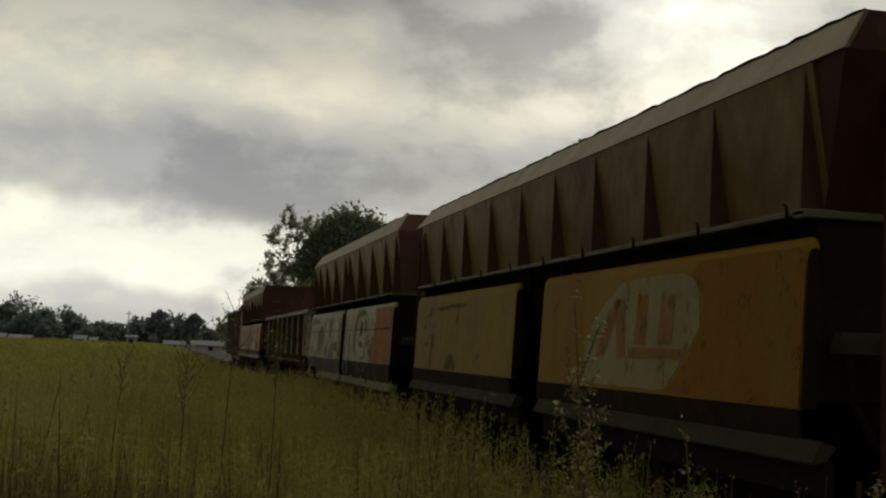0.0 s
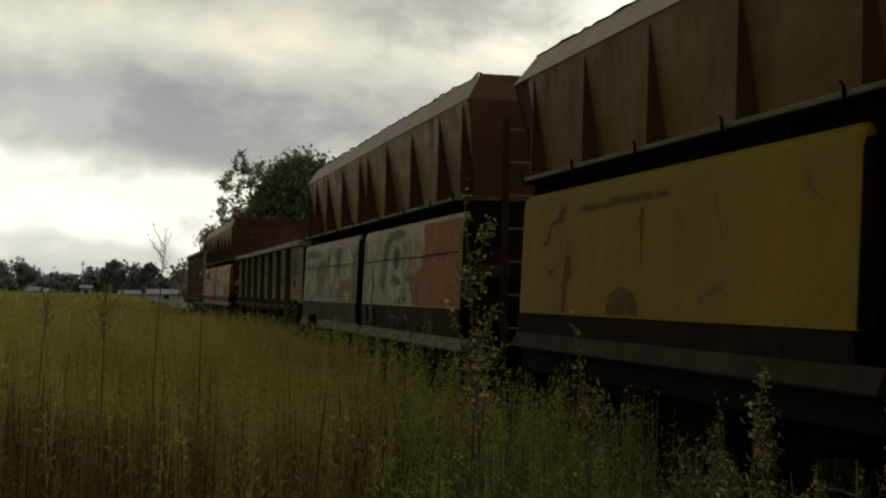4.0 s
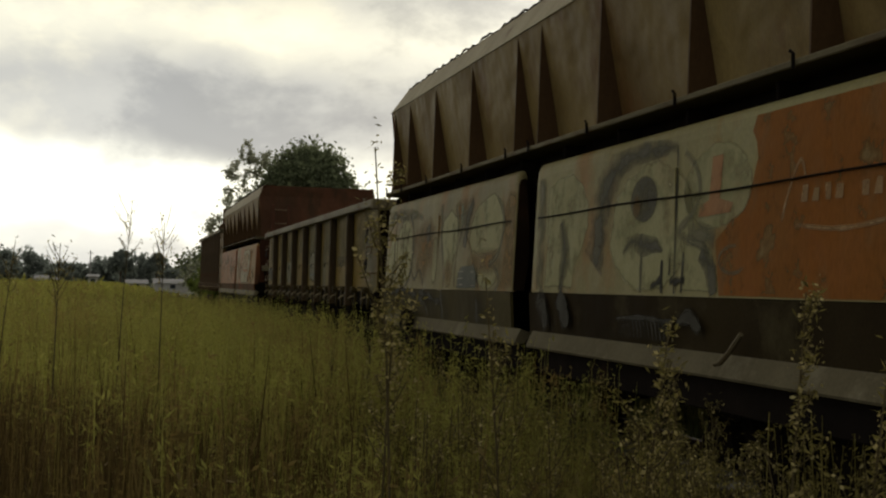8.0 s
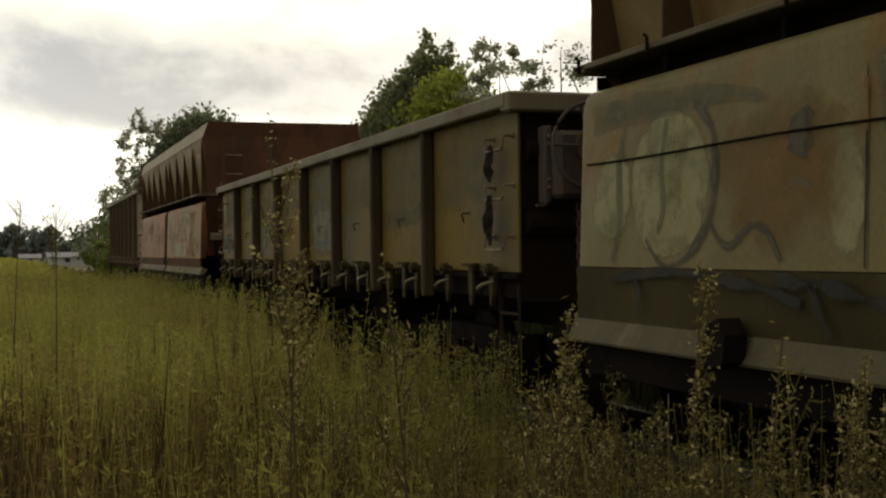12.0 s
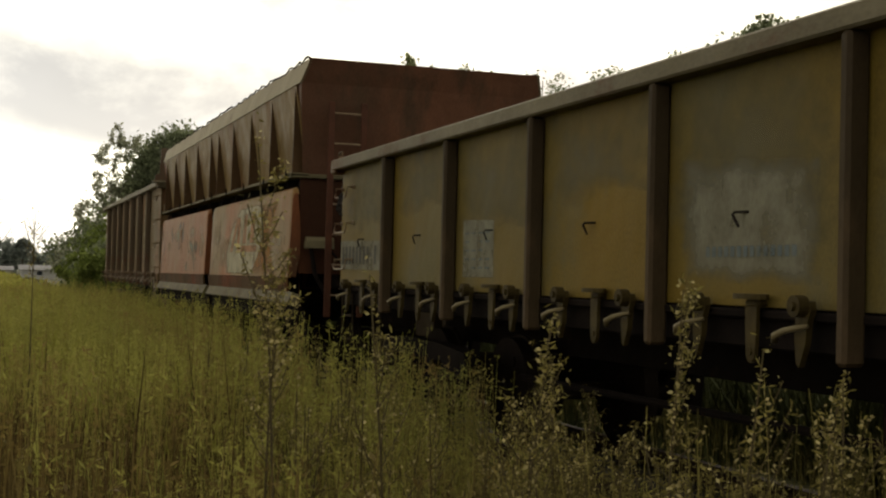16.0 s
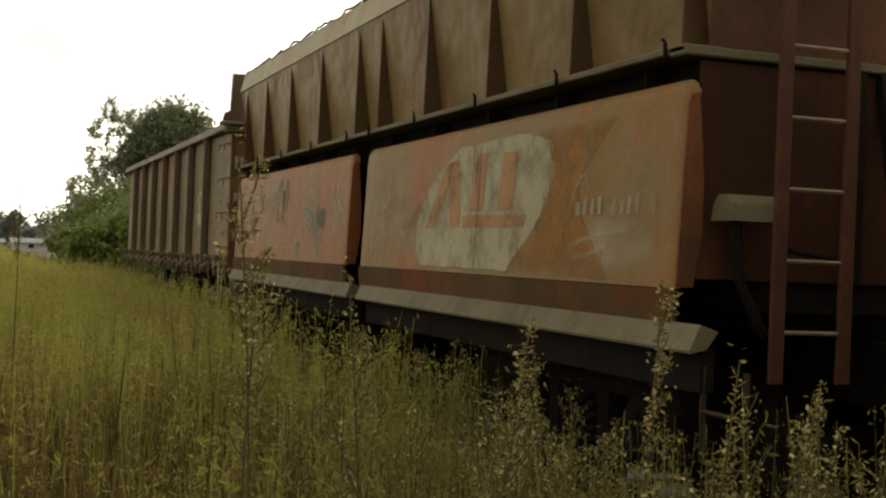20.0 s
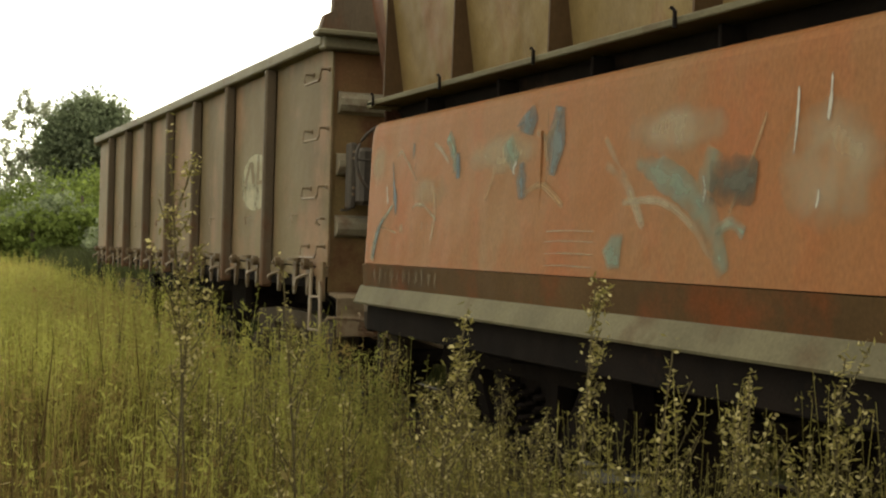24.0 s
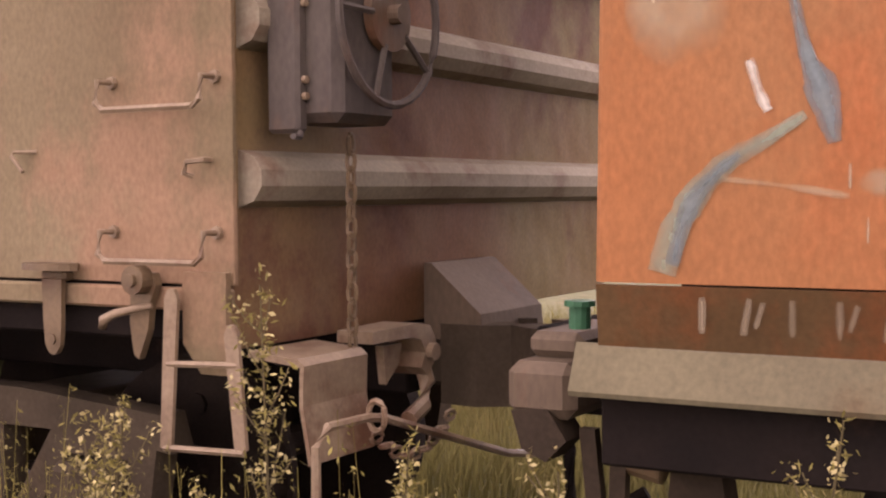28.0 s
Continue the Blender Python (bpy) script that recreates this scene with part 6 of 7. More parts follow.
def track():
    s = Shape()
    s.prism([(3.0, 0.05), (3.3, 0.13), (5.7, 0.13), (6.0, 0.05)], "y", -60, 260)
    bed = new("track_bed", s.mesh("track_bed", M["gravel"]))
    tagged(bed, "dark gravel track bed grown over with weeds", "track bed", kind="structure")
    for dx in (-0.535, 0.535):
        s = Shape()
        x = TRACK_X + dx
        s.prism([(x - 0.06, 0.155), (x - 0.06, 0.17), (x - 0.012, 0.185), (x - 0.012, 0.26), (x - 0.035, 0.27), (x - 0.035, 0.298), (x + 0.035, 0.298), (x + 0.035, 0.27), (x + 0.012, 0.26), (x + 0.012, 0.185), (x + 0.06, 0.17), (x + 0.06, 0.155)], "y", -60, 260)
        tagged(new("rail", s.mesh("rail", M["railsteel"])), "rust-brown steel rail on timber sleepers", "rail", "rails of the track", kind="structure")
    s = Shape()
    s.box(3.55, 5.45, -0.11, 0.11, 0.06, 0.157)
    me = s.mesh("sleeper", M["sleeper"])
    for k in range(130):
        part("sleeper", me, "sleeper", bed).location = (0, -10 + 0.65 * k, 0)


track()

# ---- meadow ----
def blades(name, material, label, count, area, height, width, seed, lean=0.18, keep=None):
    """Upright grass blades, each a narrow bent strip."""
    rs = np.random.RandomState(seed)
    x0, x1, y0, y1 = area
    x, y = rs.uniform(x0, x1, count), rs.uniform(y0, y1, count)
    if keep is not None:
        ok = keep(x, y, rs)
        x, y = x[ok], y[ok]
    n = len(x)
    h = height(x, y) * rs.uniform(0.6, 1.08, n)
    w = width * rs.uniform(0.6, 1.4, n)
    a = rs.uniform(0, 2 * np.pi, n)
    la, ll = rs.uniform(0, 2 * np.pi, n), lean * h * rs.uniform(0.1, 1, n)
    v = np.zeros((n, 5, 3))
    for k, (f, ww) in enumerate(((0, 0.9), (0, 0.9), (0.55, 1.0), (0.55, 1.0), (1, 0))):
        sg = (-1, 1)[k % 2] if k < 4 else 0
        v[:, k, 0] = x + np.cos(a) * w * ww * sg / 2 + np.cos(la) * ll * f * f
        v[:, k, 1] = y + np.sin(a) * w * ww * sg / 2 + np.sin(la) * ll * f * f
        v[:, k, 2] = h * f
    base = (np.arange(n) * 5)[:, None]
    quads = base + np.array([0, 1, 3, 2])
    tris = base + np.array([2, 3, 4])
    me = bpy.data.meshes.new(name)
    me.from_pydata(v.reshape(-1, 3).tolist(), [], quads.tolist() + tris.tolist())
    me.materials.append(M[material])
    return tagged(new(name, me), label, "grass", kind="stuff")


def meadow_height(x, y):
    """Waist to shoulder high, lower beside the track."""
    left = np.clip((2.0 - x) / 3.0, 0, 1)
    return 0.92 + 0.36 * left + 0.08 * np.sin(x * 1.7 + y * 0.6) + 0.07 * np.sin(y * 1.3 - x) + 0.05 * np.sin(x * 4.1 + y * 3.3)


def off_camera(x, y, rs):
    return np.hypot(x, y) > 1.5


def in_clumps(x, y, rs):
    c = np.sin(x * 2.3 + 1.3 * np.sin(y * 1.1)) * np.sin(y * 2.7 + 1.7 * np.sin(x * 0.9))
    return (np.hypot(x, y) > 1.5) & (c + rs.normal(0, 0.45, len(x)) > 0.0)


def beyond(near, full):
    """Kept nowhere nearer than the first distance, everywhere past the second."""
    return lambda x, y, rs: rs.uniform(0, 1, len(x)) < np.clip((np.hypot(x, y) - 2.2 * np.clip((0.7 - x) / 0.8, 0, 1) - near) / (full - near), 0, 1)


def brown_belt(x, y, rs):
    """Dead stems stand thick close by and thin out farther off."""
    d = np.hypot(x, y)
    return (d > 1.5) & (rs.uniform(0, 1, len(x)) < 1 - 0.75 * np.clip((d - 5) / 5, 0, 1))


blades("near_grass", "grass", "tall yellow-green meadow grass", 30000, (-6, 1.7, 2, 13), meadow_height, 0.009, 1, keep=beyond(4, 9))
blades("near_dry_grass", "grass_dry", "brown dry stems among the grass", 30000, (-5, 2.2, 0.8, 13), lambda x, y: meadow_height(x, y) * 0.96, 0.006, 2, 0.22, keep=brown_belt)
blades("fresh_grass", "grass_fresh", "fresh green blades among the grass", 26000, (-5, 2.2, 2, 13), lambda x, y: meadow_height(x, y) * 0.9, 0.009, 7, 0.35, keep=lambda x, y, rs: in_clumps(x, y, rs) & beyond(3, 8)(x, y, rs))
blades("dark_stems", "stem_dark", "dark dry stems at the foot of the meadow", 60000, (-5, 1.5, 0.5, 8), lambda x, y: meadow_height(x, y) * 0.88, 0.008, 31, 0.16, keep=brown_belt)
blades("tall_dark_stems", "stem_dark", "single dark stems standing over the meadow", 420, (-5, 1.6, 2.6, 10), lambda x, y: meadow_height(x, y) * 1.22, 0.012, 33, 0.12, keep=off_camera)
blades("verge_grass", "verge", "brownish weeds beside the train", 26000, (1.3, 2.95, 0.0, 14), lambda x, y: 0.70 - 0.26 * np.clip((x - 1.5) / 1.0, 0, 1) + 0.14 * np.sin(y * 2.1 + x) + 0.10 * np.sin(y * 5.3 + 2 * x), 0.008, 9, keep=in_clumps)
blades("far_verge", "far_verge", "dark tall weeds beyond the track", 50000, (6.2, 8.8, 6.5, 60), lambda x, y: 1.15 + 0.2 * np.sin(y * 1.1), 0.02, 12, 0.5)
blades("meadow_grass", "grass", "tall yellow-green meadow grass", 70000, (-25, 2.95, 13, 60), meadow_height, 0.03, 3, 0.3)
blades("meadow_dry_grass", "grass_dry", "brown dry stems in the meadow", 16000, (-25, 2.95, 13, 60), lambda x, y: meadow_height(x, y) * 1.0, 0.02, 8, keep=in_clumps)
blades("far_grass", "grass", "yellow-green meadow in the distance", 60000, (-110, 3.0, 60, 280), meadow_height, 0.12, 4)
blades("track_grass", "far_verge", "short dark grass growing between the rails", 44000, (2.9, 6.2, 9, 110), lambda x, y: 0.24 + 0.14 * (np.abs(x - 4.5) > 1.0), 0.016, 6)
blades("trackside_grass", "turf", "green grass beyond the track", 60000, (6.0, 14, -2, 14), lambda x, y: 0.5 + 0.1 * np.sin(3 * x + 2 * y), 0.010, 5, 0.5)
blades("far_side_grass", "turf", "green grass beyond the track", 30000, (6.0, 30, 14, 100), lambda x, y: 0.55 + 0 * x, 0.04, 15, 0.4)


def leafy_stalks(name, material, label, count, area, height, leaf, per, seed, keep=None, low=0.25, spread=0.07, thin=0.35):
    """Thin stalks, each with many small leaves up its length."""
    rs = np.random.RandomState(seed)
    x0, x1, y0, y1 = area
    x, y = rs.uniform(x0, x1, count), rs.uniform(y0, y1, count)
    if keep is not None:
        ok = keep(x, y, rs)
        x, y = x[ok], y[ok]
    n = len(x)
    h = height(x, y) * rs.uniform(0.7, 1.12, n)
    lx, ly = rs.normal(0, 0.07, n) * h, rs.normal(0, 0.07, n) * h
    f = rs.uniform(low, 1.0, (n, per)) ** 0.8
    r = spread * (1.35 - f) * rs.uniform(0.2, 1, (n, per))
    a = rs.uniform(0, 2 * np.pi, (n, per))
    c = np.stack([x[:, None] + lx[:, None] * f * f + r * np.cos(a), y[:, None] + ly[:, None] * f * f + r * np.sin(a), h[:, None] * f], -1).reshape(-1, 3)
    m = len(c)
    d = rs.normal(size=(m, 3))
    d[:, 2] += 0.5
    d /= np.linalg.norm(d, axis=1)[:, None]
    e = np.cross(d, rs.normal(size=(m, 3)))
    e /= np.linalg.norm(e, axis=1)[:, None]
    sz = (leaf * rs.uniform(0.5, 1.5, m))[:, None]
    v = np.stack([c - d * sz, c + e * sz * thin, c + d * sz, c - e * sz * thin], 1).reshape(-1, 3)
    st = np.stack([np.stack([x - 0.003, y, 0 * x], -1), np.stack([x + 0.003, y, 0 * x], -1), np.stack([x + lx + 0.001, y + ly, h], -1), np.stack([x + lx - 0.001, y + ly, h], -1)], 1).reshape(-1, 3)
    v = np.concatenate([v, st])
    me = bpy.data.meshes.new(name)
    me.from_pydata(v.tolist(), [], (np.arange(len(v) // 4)[:, None] * 4 + np.arange(4)).tolist())
    me.materials.append(M[material])
    return tagged(new(name, me), label, "weeds", kind="stuff")


def patchy(x, y, rs):
    c = np.sin(x * 1.3 + 1.9 * np.sin(y * 0.7)) + np.sin(y * 1.7 + 1.3 * np.sin(x * 1.1))
    return (np.hypot(x, y) > 1.6) & (c + rs.normal(0, 0.7, len(x)) > -0.3)


leafy_stalks("brown_stalks", "brownleaf", "leafy brown weeds close by in the meadow", 7000, (-4.5, 1.6, 1.0, 9), lambda x, y: meadow_height(x, y) * 0.95, 0.013, 24, 51, lambda x, y, rs: brown_belt(x, y, rs) & patchy(x, y, rs), 0.3, 0.08, 0.3)
leafy_stalks("near_stalks", "weedleaf", "leafy olive weeds standing in the meadow", 17000, (-9, 2.4, 2.2, 15), lambda x, y: meadow_height(x, y) * (1.03 - 0.2 * np.clip((x - 1.2) / 1.5, 0, 1)), 0.018, 28, 21, beyond(2.5, 7.5), 0.5, 0.10, 0.22)
leafy_stalks("verge_stalks", "seed_olive", "leafy brown-green weeds along the train", 1300, (1.3, 2.9, 0.3, 10), lambda x, y: 0.84 + 0.12 * np.sin(y * 3.1), 0.009, 40, 41, patchy)
leafy_stalks("tan_stalks", "seed_olive", "dense tan weeds along the train", 420, (1.7, 2.75, 1.4, 4.0), lambda x, y: 1.08 + 0.14 * np.sin(y * 4.1 + x), 0.008, 44, 43, off_camera)
leafy_stalks("train_stalks", "weedleaf", "tall leafy olive weeds close beside the train", 6500, (1.2, 2.95, 5.4, 32), lambda x, y: 0.70 + 0.46 * np.clip((y - 5.4) / 3.5, 0, 1) + 0.10 * np.sin(y * 1.9 + x * 2.3) + 0.07 * np.sin(y * 4.7), 0.018, 30, 47, patchy, 0.2, 0.10, 0.25)
blades("rear_grass", "grass", "meadow grass behind the path", 26000, (-5, 2.9, -9, 0.3), lambda x, y: 0.8 + 0.2 * np.sin(x + y), 0.01, 45, 0.3, keep=off_camera)
leafy_stalks("meadow_stalks", "weedleaf", "leafy olive weeds standing in the meadow", 13000, (-14, 2.9, 13, 32), lambda x, y: meadow_height(x, y) * 1.05, 0.03, 22, 22, patchy, 0.5, 0.12, 0.3)
leafy_stalks("far_stalks", "weedleaf", "leafy olive weeds in the distant meadow", 6000, (-40, 2.9, 30, 90), lambda x, y: meadow_height(x, y) * 1.08, 0.09, 9, 23, patchy)


# ---- weeds ----
def weed(x, y, h, seed, low=0.45, bits=12, spread=0.11, label="tall dry weed with pale seed heads", leaf="seed", long=0.6):
    rs = random.Random(seed)
    w = thing("weed", label, "weed", "weeds by the track", (x, y, 0))
    s = Shape()
    lean = (rs.uniform(-0.07, 0.07) * h, rs.uniform(-0.07, 0.07) * h)
    top = [(lean[0] * f * f, lean[1] * f * f, h * f) for f in (0, 0.35, 0.7, 1)]
    s.tube(top, [0.006, 0.005, 0.0035, 0.002], 5)
    twigs = []
    for k in range(rs.randint(14, 19)):
        f = low + (0.98 - low) * (k + rs.random()) / 19
        a = rs.uniform(0, 6.28)
        p = Vector((lean[0] * f * f, lean[1] * f * f, h * f))
        q = p + Vector((math.cos(a), math.sin(a), rs.uniform(0.9, 2.2))) * rs.uniform(0.4, 1.0) * spread * (1.25 - f * 0.8)
        s.tube([p, (p + q) / 2 + Vector((0, 0, -0.01)), q], 0.0018, 4)
        twigs.append((p, q))
    part("stem", s, "stem", w)
    lv, tuft = Shape(), Shape()
    for p, q in twigs + [(Vector(top[2]), Vector(top[3]))] * 2:
        for k in range(rs.randint(bits, bits + 7)):
            c = p.lerp(q, rs.uniform(0.1, 1.1)) + Vector((rs.gauss(0, 0.011), rs.gauss(0, 0.011), rs.gauss(0, 0.014)))
            pale = rs.random() < (0.34 if leaf == "seed" else 0.12)
            size = rs.uniform(0.005, 0.010) if pale else rs.uniform(0.006, 0.016)
            d = Vector((rs.gauss(0, 1), rs.gauss(0, 1), rs.gauss(0, 0.8))).normalized() * size
            e = d.cross(Vector((rs.gauss(0, 1), rs.gauss(0, 1), rs.gauss(0, 1)))).normalized() * size * (0.6 if pale else long * 0.42)
            (tuft if pale else lv).add([c - d, c + e, c + d, c - e], [(0, 1, 2, 3)])
    for nm, sh, mt in (("leaves", lv, "seed_olive"), ("seed_head", tuft, "seed")):
        me = bpy.data.meshes.new(nm)
        me.from_pydata(sh.v, [], sh.f)
        me.materials.append(M[mt])
        tagged(part(nm, me, mt, w), kind="stuff")
    return w


# the tall ones stand out by themselves: bearing and distance from the path, height
for k, (az, d, h) in enumerate(((12.1, 3.6, 1.95), (11.2, 3.9, 1.58), (17.0, 3.5, 1.60), (22.0, 3.3, 1.47), (28.5, 3.2, 1.58), (31.2, 3.0, 1.45), (36.3, 3.2, 1.37), (40.5, 2.9, 1.38), (47.0, 2.7, 1.30), (53.0, 2.9, 1.58), (57.8, 2.8, 1.22), (75.7, 2.5, 1.31), (66.0, 2.7, 1.20), (61.0, 2.3, 1.12), (83.0, 2.6, 1.2), (33.8, 2.9, 1.26), (35.2, 3.3, 1.3), (38.6, 3.0, 1.24), (43.2, 2.8, 1.22), (45.0, 3.1, 1.28), (49.5, 2.6, 1.16))):
    weed(0.10 + d * math.sin(radians(az)), d * math.cos(radians(az)), h, 100 + k, 0.52 if az > 13 else 0.64, 30, 0.16)
for k, (az, d, h) in enumerate(((0.4, 9.0, 2.1), (2.3, 8.0, 1.92), (-2.0, 7.0, 1.75), (-4.5, 8.5, 1.8))):
    weed(d * math.sin(radians(az)), d * math.cos(radians(az)), h, 140 + k, 0.8, 4, 0.2, "thin bare weed standing over the grass")
seeds = [weed(1.2 + 0.2 * k, 3.0 + 0.37 * k, 0.95 + 0.03 * k, 200 + k, 0.25, 22, 0.13, "brownish green weed beside the train" if k % 4 else "dry weed with pale seed heads", "seed_olive" if k % 4 else "seed", 0.35 if k % 4 else 0.6) for k in range(9)]
rnd = random.Random(11)
for k in range(130):
    x = 1.25 + 1.55 * rnd.random() ** 1.3
    y = 0.15 + 9.4 * rnd.random() ** 1.35
    if math.hypot(x, y) > 1.7:
        copy_thing(seeds[k % 9], pose(x, y, rnd.uniform(-0.12, 0.0) - 0.08 * (y < 2), rnd.uniform(-4, 4), rnd.uniform(-4, 4), rnd.uniform(0, 360)))


# ---- trees ----
def tree(name, label, x, y, h, lobes, leaf, size, count, seed, trunk=0.25):
    """Trunk, limbs to each lobe, and a crown of many small leaves. lobes: (dx, dy, z, rx, rz) as fractions of the height."""
    rs = np.random.RandomState(seed)
    w = thing(name, label, "tree" if name == "tree" else name, "", (x, y, 0))
    s = Shape()
    s.tube([(0, 0, -0.2), (0.01 * h, 0, 0.3 * h), (-0.01 * h, 0.01 * h, 0.75 * h)], [trunk, trunk * 0.75, trunk * 0.3], 8)
    for dx, dy, z, rx, rz in lobes:
        s.tube([(0, 0, min(0.35, z * 0.6) * h), (dx * h * 0.6, dy * h * 0.6, (z * 0.75) * h), (dx * h, dy * h, z * h)], [trunk * 0.4, trunk * 0.25, trunk * 0.08], 6)
    part("trunk", s, "bark", w)
    vs = []
    tot = sum(l[3] ** 2 * l[4] for l in lobes)
    for dx, dy, z, rx, rz in lobes:
        n = int(count * rx * rx * rz / tot)
        clumps = max(6, n // 40)
        d = rs.normal(size=(clumps, 3))
        d /= np.linalg.norm(d, axis=1)[:, None]
        c = d * (rs.uniform(0.35, 1.0, clumps) ** 0.6)[:, None] * np.array([rx, rx, rz]) * h + np.array([dx, dy, z]) * h
        pick = rs.randint(0, clumps, n)
        p = c[pick] + rs.normal(size=(n, 3)) * (np.array([rx * 0.13, rx * 0.13, rz * 0.45]) if rz < 0.035 else np.full(3, min(rx, rz) * 0.16)) * h
        a = rs.normal(size=(n, 3))
        a /= np.linalg.norm(a, axis=1)[:, None]
        b = np.cross(a, rs.normal(size=(n, 3)))
        b /= np.linalg.norm(b, axis=1)[:, None]
        sz = (size * rs.uniform(0.5, 1.3, n))[:, None]
        vs.append(np.stack([p - a * sz, p + b * sz * 0.6, p + a * sz, p - b * sz * 0.6], 1))
    v = np.concatenate(vs)
    me = bpy.data.meshes.new("crown")
    me.from_pydata(v.reshape(-1, 3).tolist(), [], (np.arange(len(v))[:, None] * 4 + np.arange(4)).tolist())
    me.materials.append(M[leaf])
    part("crown", me, leaf, w)
    return w


def polar(az, d):
    return d * math.sin(radians(az)), d * math.cos(radians(az))


DOME = [(0, 0, 0.70, 0.24, 0.24), (-0.10, 0.05, 0.60, 0.2, 0.22), (0.11, -0.05, 0.60, 0.2, 0.22), (0.0, 0.08, 0.8, 0.16, 0.15), (0.05, 0, 0.42, 0.2, 0.16)]
ROUND = [(0, 0, 0.72, 0.22, 0.24), (-0.14, 0.1, 0.58, 0.2, 0.18), (0.15, -0.08, 0.6, 0.2, 0.2), (0.02, 0.1, 0.85, 0.15, 0.13)]
GUM = [(-0.16, 0, 0.60, 0.11, 0.09), (0.05, 0, 0.78, 0.12, 0.10), (-0.06, 0.05, 0.90, 0.10, 0.07), (0.14, 0, 0.62, 0.10, 0.1), (-0.24, 0, 0.42, 0.11, 0.09), (0.2, 0.05, 0.86, 0.08, 0.07), (-0.14, 0.03, 0.78, 0.09, 0.08), (-0.05, 0, 0.5, 0.14, 0.12)]
BUSH = [(0, 0, 0.45, 0.5, 0.42), (-0.4, 0.1, 0.35, 0.4, 0.32), (0.45, -0.1, 0.38, 0.42, 0.34)]
x, y = polar(7.8, 115)
tree("tree", "dark dense broadleaf tree behind the train", x, y, 14.4, DOME, "leaf_dark", 0.20, 45000, 1)
x, y = polar(5.9, 118)
tree("tree", "thin grey-green gum tree with open crown", x, y, 14.8, GUM, "leaf_grey", 0.14, 9000, 2)
for k, (az, d, h, leaf) in enumerate(((5.0, 110, 6.5, "leaf_grey"), (5.6, 95, 7, "leaf_dark"), (6.8, 90, 7, "leaf_green"), (8.6, 92, 7.5, "leaf_green"), (9.8, 100, 8, "leaf_grey"))):
    x, y = polar(az, d)
    tree("bush", "leafy bush at the foot of the trees", x, y, h, BUSH, leaf, 0.16, 7000, 10 + k)
OPEN = [(0.0, 0.0, 0.90, 0.10, 0.07), (-0.10, 0.05, 0.80, 0.09, 0.06), (0.11, 0.0, 0.82, 0.09, 0.06), (0.03, -0.04, 0.70, 0.10, 0.06), (-0.06, 0.0, 0.60, 0.10, 0.06)]
CROWNED = [(0.02, 0.0, 0.88, 0.08, 0.10), (-0.09, 0.03, 0.70, 0.11, 0.11), (0.10, 0.0, 0.70, 0.10, 0.10), (-0.20, 0.0, 0.52, 0.12, 0.12), (0.02, 0.05, 0.52, 0.18, 0.14), (0.18, 0.0, 0.50, 0.10, 0.1), (-0.13, 0.0, 0.62, 0.13, 0.12), (0.05, 0.0, 0.79, 0.11, 0.11), (-0.05, 0.0, 0.76, 0.09, 0.10)]
LAYERED = [(0.0, 0.0, 0.93, 0.10, 0.02), (-0.22, 0.05, 0.86, 0.16, 0.018), (0.22, 0.0, 0.88, 0.17, 0.018), (-0.36, 0.1, 0.76, 0.16, 0.02), (0.34, -0.05, 0.78, 0.16, 0.02), (0.05, 0.1, 0.70, 0.3, 0.03), (0.0, 0.0, 0.55, 0.34, 0.06)]
for k, (az, d, h, lobes, leaf, size, count, label) in enumerate((
        (17.7, 46, 9.5, CROWNED, "leaf_olive", 0.10, 26000, "dark leafy tree standing beyond the train"), (15.9, 47, 7.4, BUSH, "leaf_dark", 0.11, 7000, "dark bush beyond the train"),
        (18.7, 40, 7.3, ROUND, "leaf_lime", 0.10, 8000, "bright green tree beyond the train"), (20.0, 41, 6.4, BUSH, "leaf_lime", 0.10, 6000, "bright green bush beyond the train"),
        (20.9, 45, 9.2, OPEN, "leaf_grey", 0.09, 3200, "thin open-crowned tree beyond the train"), (23.6, 40, 8.3, LAYERED, "leaf_grey", 0.055, 9000, "tree with flat layered branches beyond the train"),
        (26.6, 36, 7.7, LAYERED, "leaf_dark", 0.05, 9000, "tree with flat layered branches beyond the train"), (30.4, 32, 7.6, LAYERED, "leaf_dark", 0.05, 9000, "tree with flat layered branches beyond the train"),
        (33.4, 30, 7.9, OPEN, "leaf_dark", 0.08, 2600, "thin open-crowned tree beyond the train"), (37.0, 28, 7.6, LAYERED, "leaf_dark", 0.05, 9000, "tree with flat layered branches beyond the train"))):
    x, y = polar(az, d)
    tree("tree" if lobes != BUSH else "bush", label, x, y, h, lobes, leaf, size, count, 30 + k, 0.12)
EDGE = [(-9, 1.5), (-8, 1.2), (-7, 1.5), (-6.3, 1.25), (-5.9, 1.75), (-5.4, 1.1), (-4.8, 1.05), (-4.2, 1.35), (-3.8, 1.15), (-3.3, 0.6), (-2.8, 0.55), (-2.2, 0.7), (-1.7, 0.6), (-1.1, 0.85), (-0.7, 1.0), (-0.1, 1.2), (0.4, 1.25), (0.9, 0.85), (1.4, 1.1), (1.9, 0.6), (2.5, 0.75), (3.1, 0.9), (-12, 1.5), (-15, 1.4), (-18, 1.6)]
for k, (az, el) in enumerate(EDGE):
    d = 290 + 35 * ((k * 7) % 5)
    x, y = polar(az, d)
    tree("tree", "distant dark tree at the edge of the meadow", x, y, (d * math.tan(radians(el)) + 1.6) * 1.06, BUSH if k % 3 else ROUND, "leaf_hazed", 0.55, 2600, 60 + k)
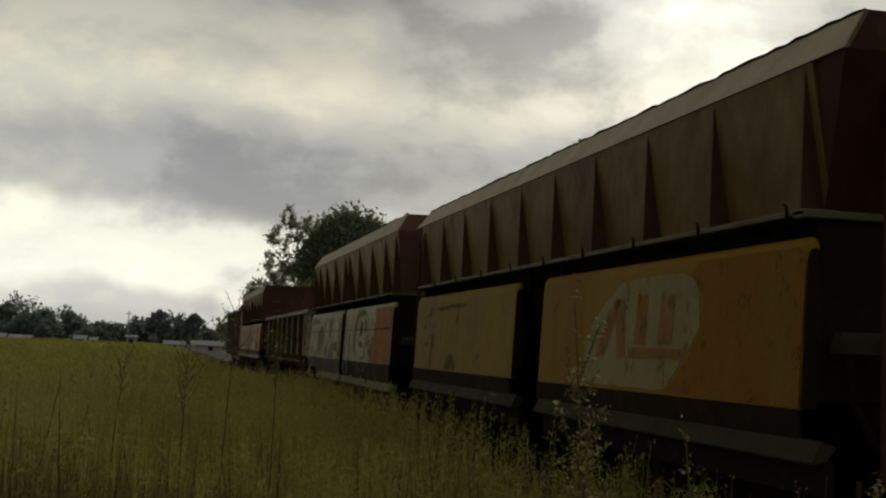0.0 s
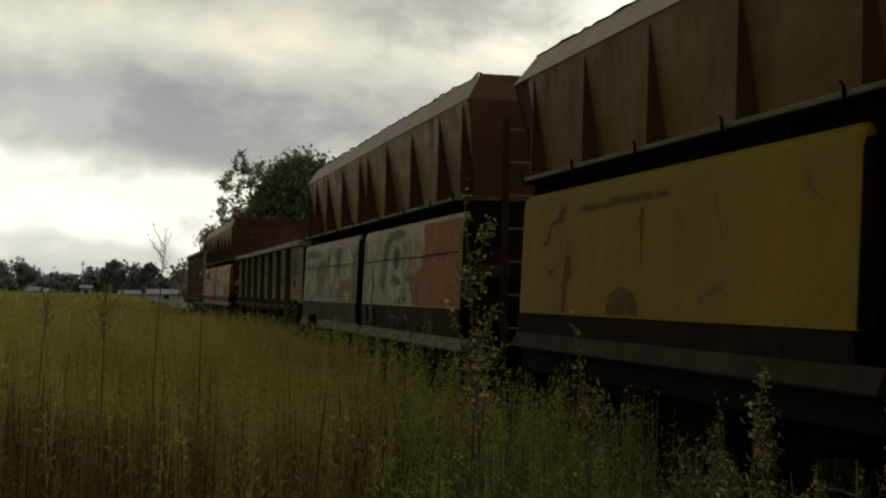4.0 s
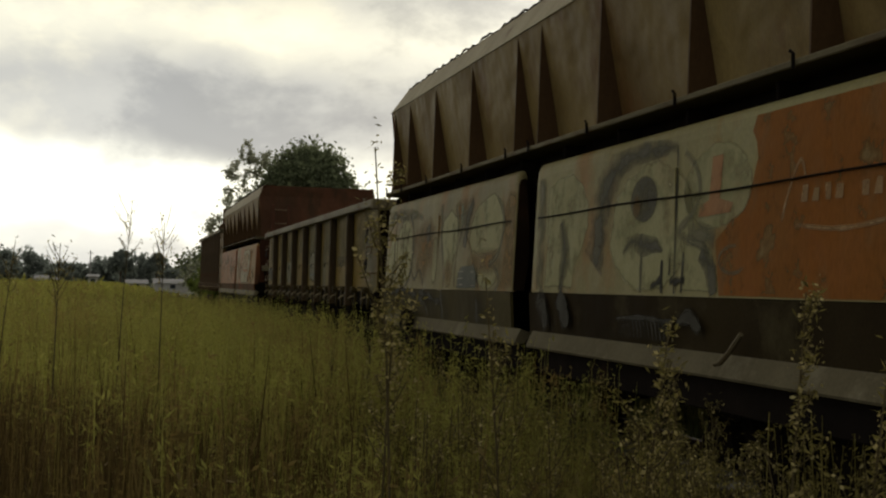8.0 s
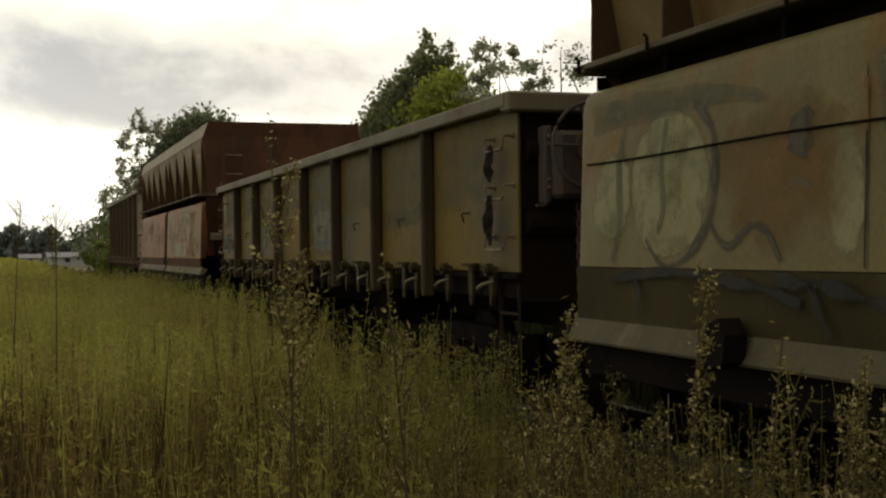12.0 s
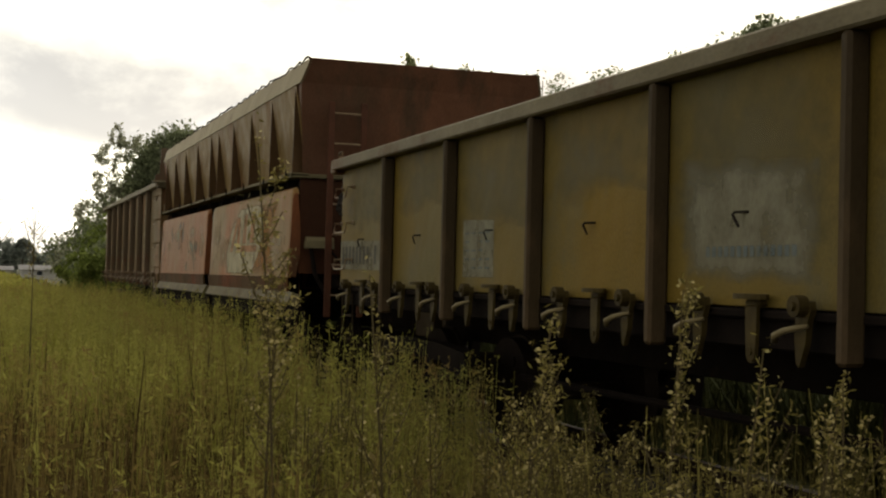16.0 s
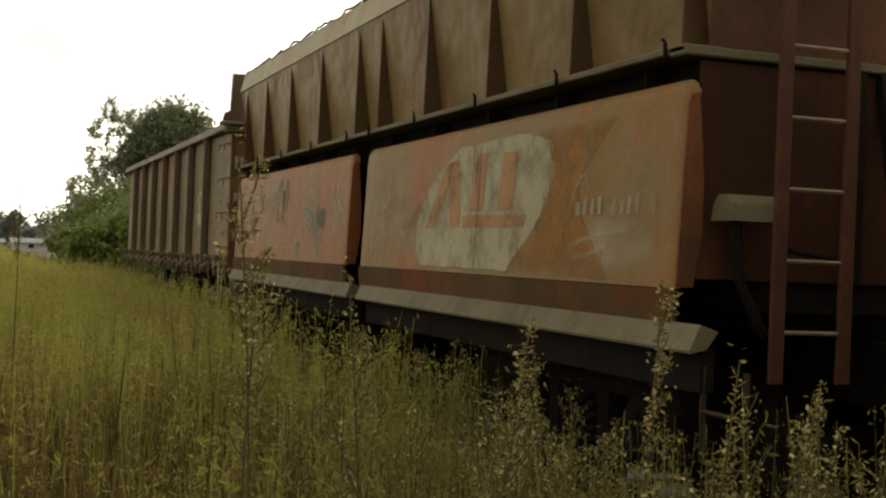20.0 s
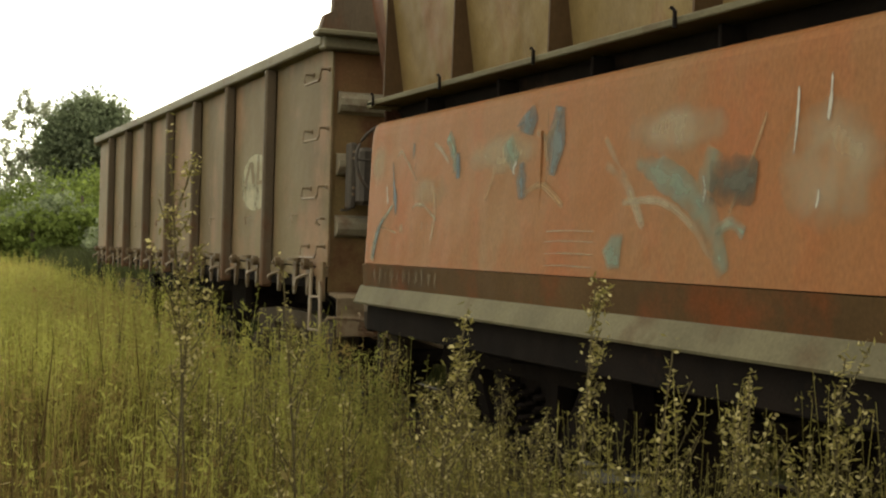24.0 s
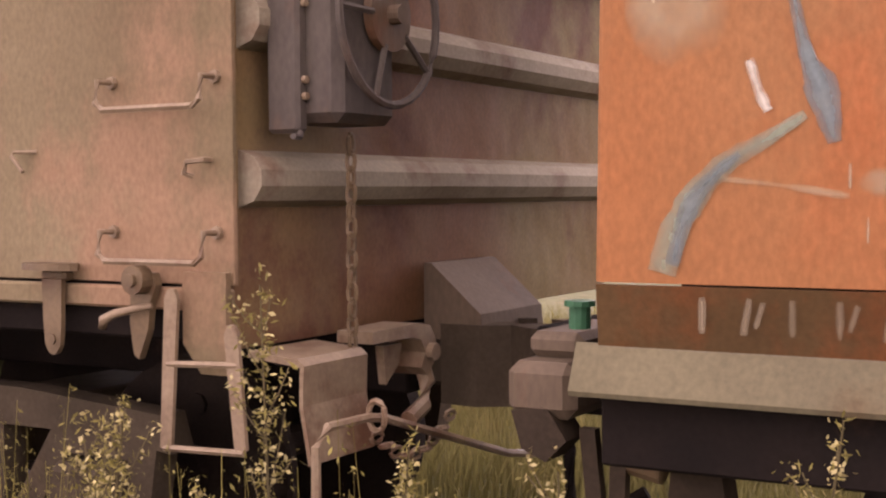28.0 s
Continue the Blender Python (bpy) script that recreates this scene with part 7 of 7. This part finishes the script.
for k, (az, d, h) in enumerate(((4.9, 85, 3.7), (5.6, 70, 3.5), (6.4, 72, 4.4), (7.6, 75, 5.4), (9.2, 70, 4.5), (11.0, 60, 4.5))):
    x, y = polar(az, d)
    tree("bush", "bright green bush beside the track", x, y, h, BUSH, ("leaf_green", "leaf_dark")[k % 3 == 2], 0.16, 5000, 120 + k)


# ---- far houses ----
def house(az, d, width, depth, wall_h, roof_h, wall, roof, label, windows=3):
    x, y = polar(az, d)
    h = thing("house", label, "house", "houses beyond the meadow", (x, y, 0))
    s = Shape()
    s.box(-width / 2, width / 2, -depth / 2, depth / 2, -0.1, wall_h, 0.02)
    part("wall", s, wall, h)
    s = Shape()
    s.prism([(-depth / 2 - 0.4, wall_h - 0.1), (0, wall_h + roof_h), (depth / 2 + 0.4, wall_h - 0.1), (0, wall_h + roof_h - 0.2)], "x", -width / 2 - 0.3, width / 2 + 0.3)
    part("roof", s, roof, h)
    for k in range(windows):
        s = Shape()
        cx = -width / 2 + width * (k + 0.5) / windows
        s.box(cx - 0.35, cx + 0.35, -depth / 2 - 0.06, -depth / 2 + 0.02, wall_h * 0.4, wall_h * 0.8, 0.01)
        part("window", s, "glassdark", h)


for az, d, wd, wh, rh, label in ((-6.9, 240, 9, 2.0, 0.9, "low white house with a pale roof"), (-5.7, 235, 6, 1.9, 0.8, "low white house beyond the meadow"), (-3.3, 225, 3, 2.4, 0.8, "small white house beyond the meadow"), (-2.75, 230, 1.6, 2.2, 0.6, "small white hut beyond the meadow"), (-1.2, 215, 2.6, 3.4, 0.4, "narrow white building with a flat roof"), (0.6, 230, 6, 1.9, 0.8, "low house beyond the meadow"), (2.1, 190, 9, 2.2, 0.8, "long pale shed beyond the meadow")):
    house(az, d, wd * 0.55, 5, wh * 0.62, rh * 0.7, "plaster", "roof", label, 1)
x, y = polar(-1.35, 260)
mast = thing("mast", "thin lattice mast far off", "mast", "", (x, y, 0))
s = Shape()
s.tube([(0, 0, 0), (0, 0, 7.2)], [0.16, 0.1], 6)
part("pole", s, "roof", mast)
s = Shape()
s.tube([(-0.6, 0, 6.6), (0.6, 0, 6.6)], 0.06, 5)
part("crossarm", s, "roof", mast)


# ---- movement ----
def rolled(t):
    for (t0, s0), (t1, s1) in zip(ROLLED, ROLLED[1:]):
        if t <= t1:
            return s0 + (s1 - s0) * (t - t0) / (t1 - t0)
    return ROLLED[-1][1]


def motions():
    for w, u in rolling:
        walk(w, [(t, pose(TRACK_X, u - s, RAIL_Z)) for t, s in ROLLED])
    for ob, at in wheelsets:
        walk(ob, [(0.25 * k, pose(*at, math.degrees(rolled(0.25 * k) / 0.42))) for k in range(113)])


motions()
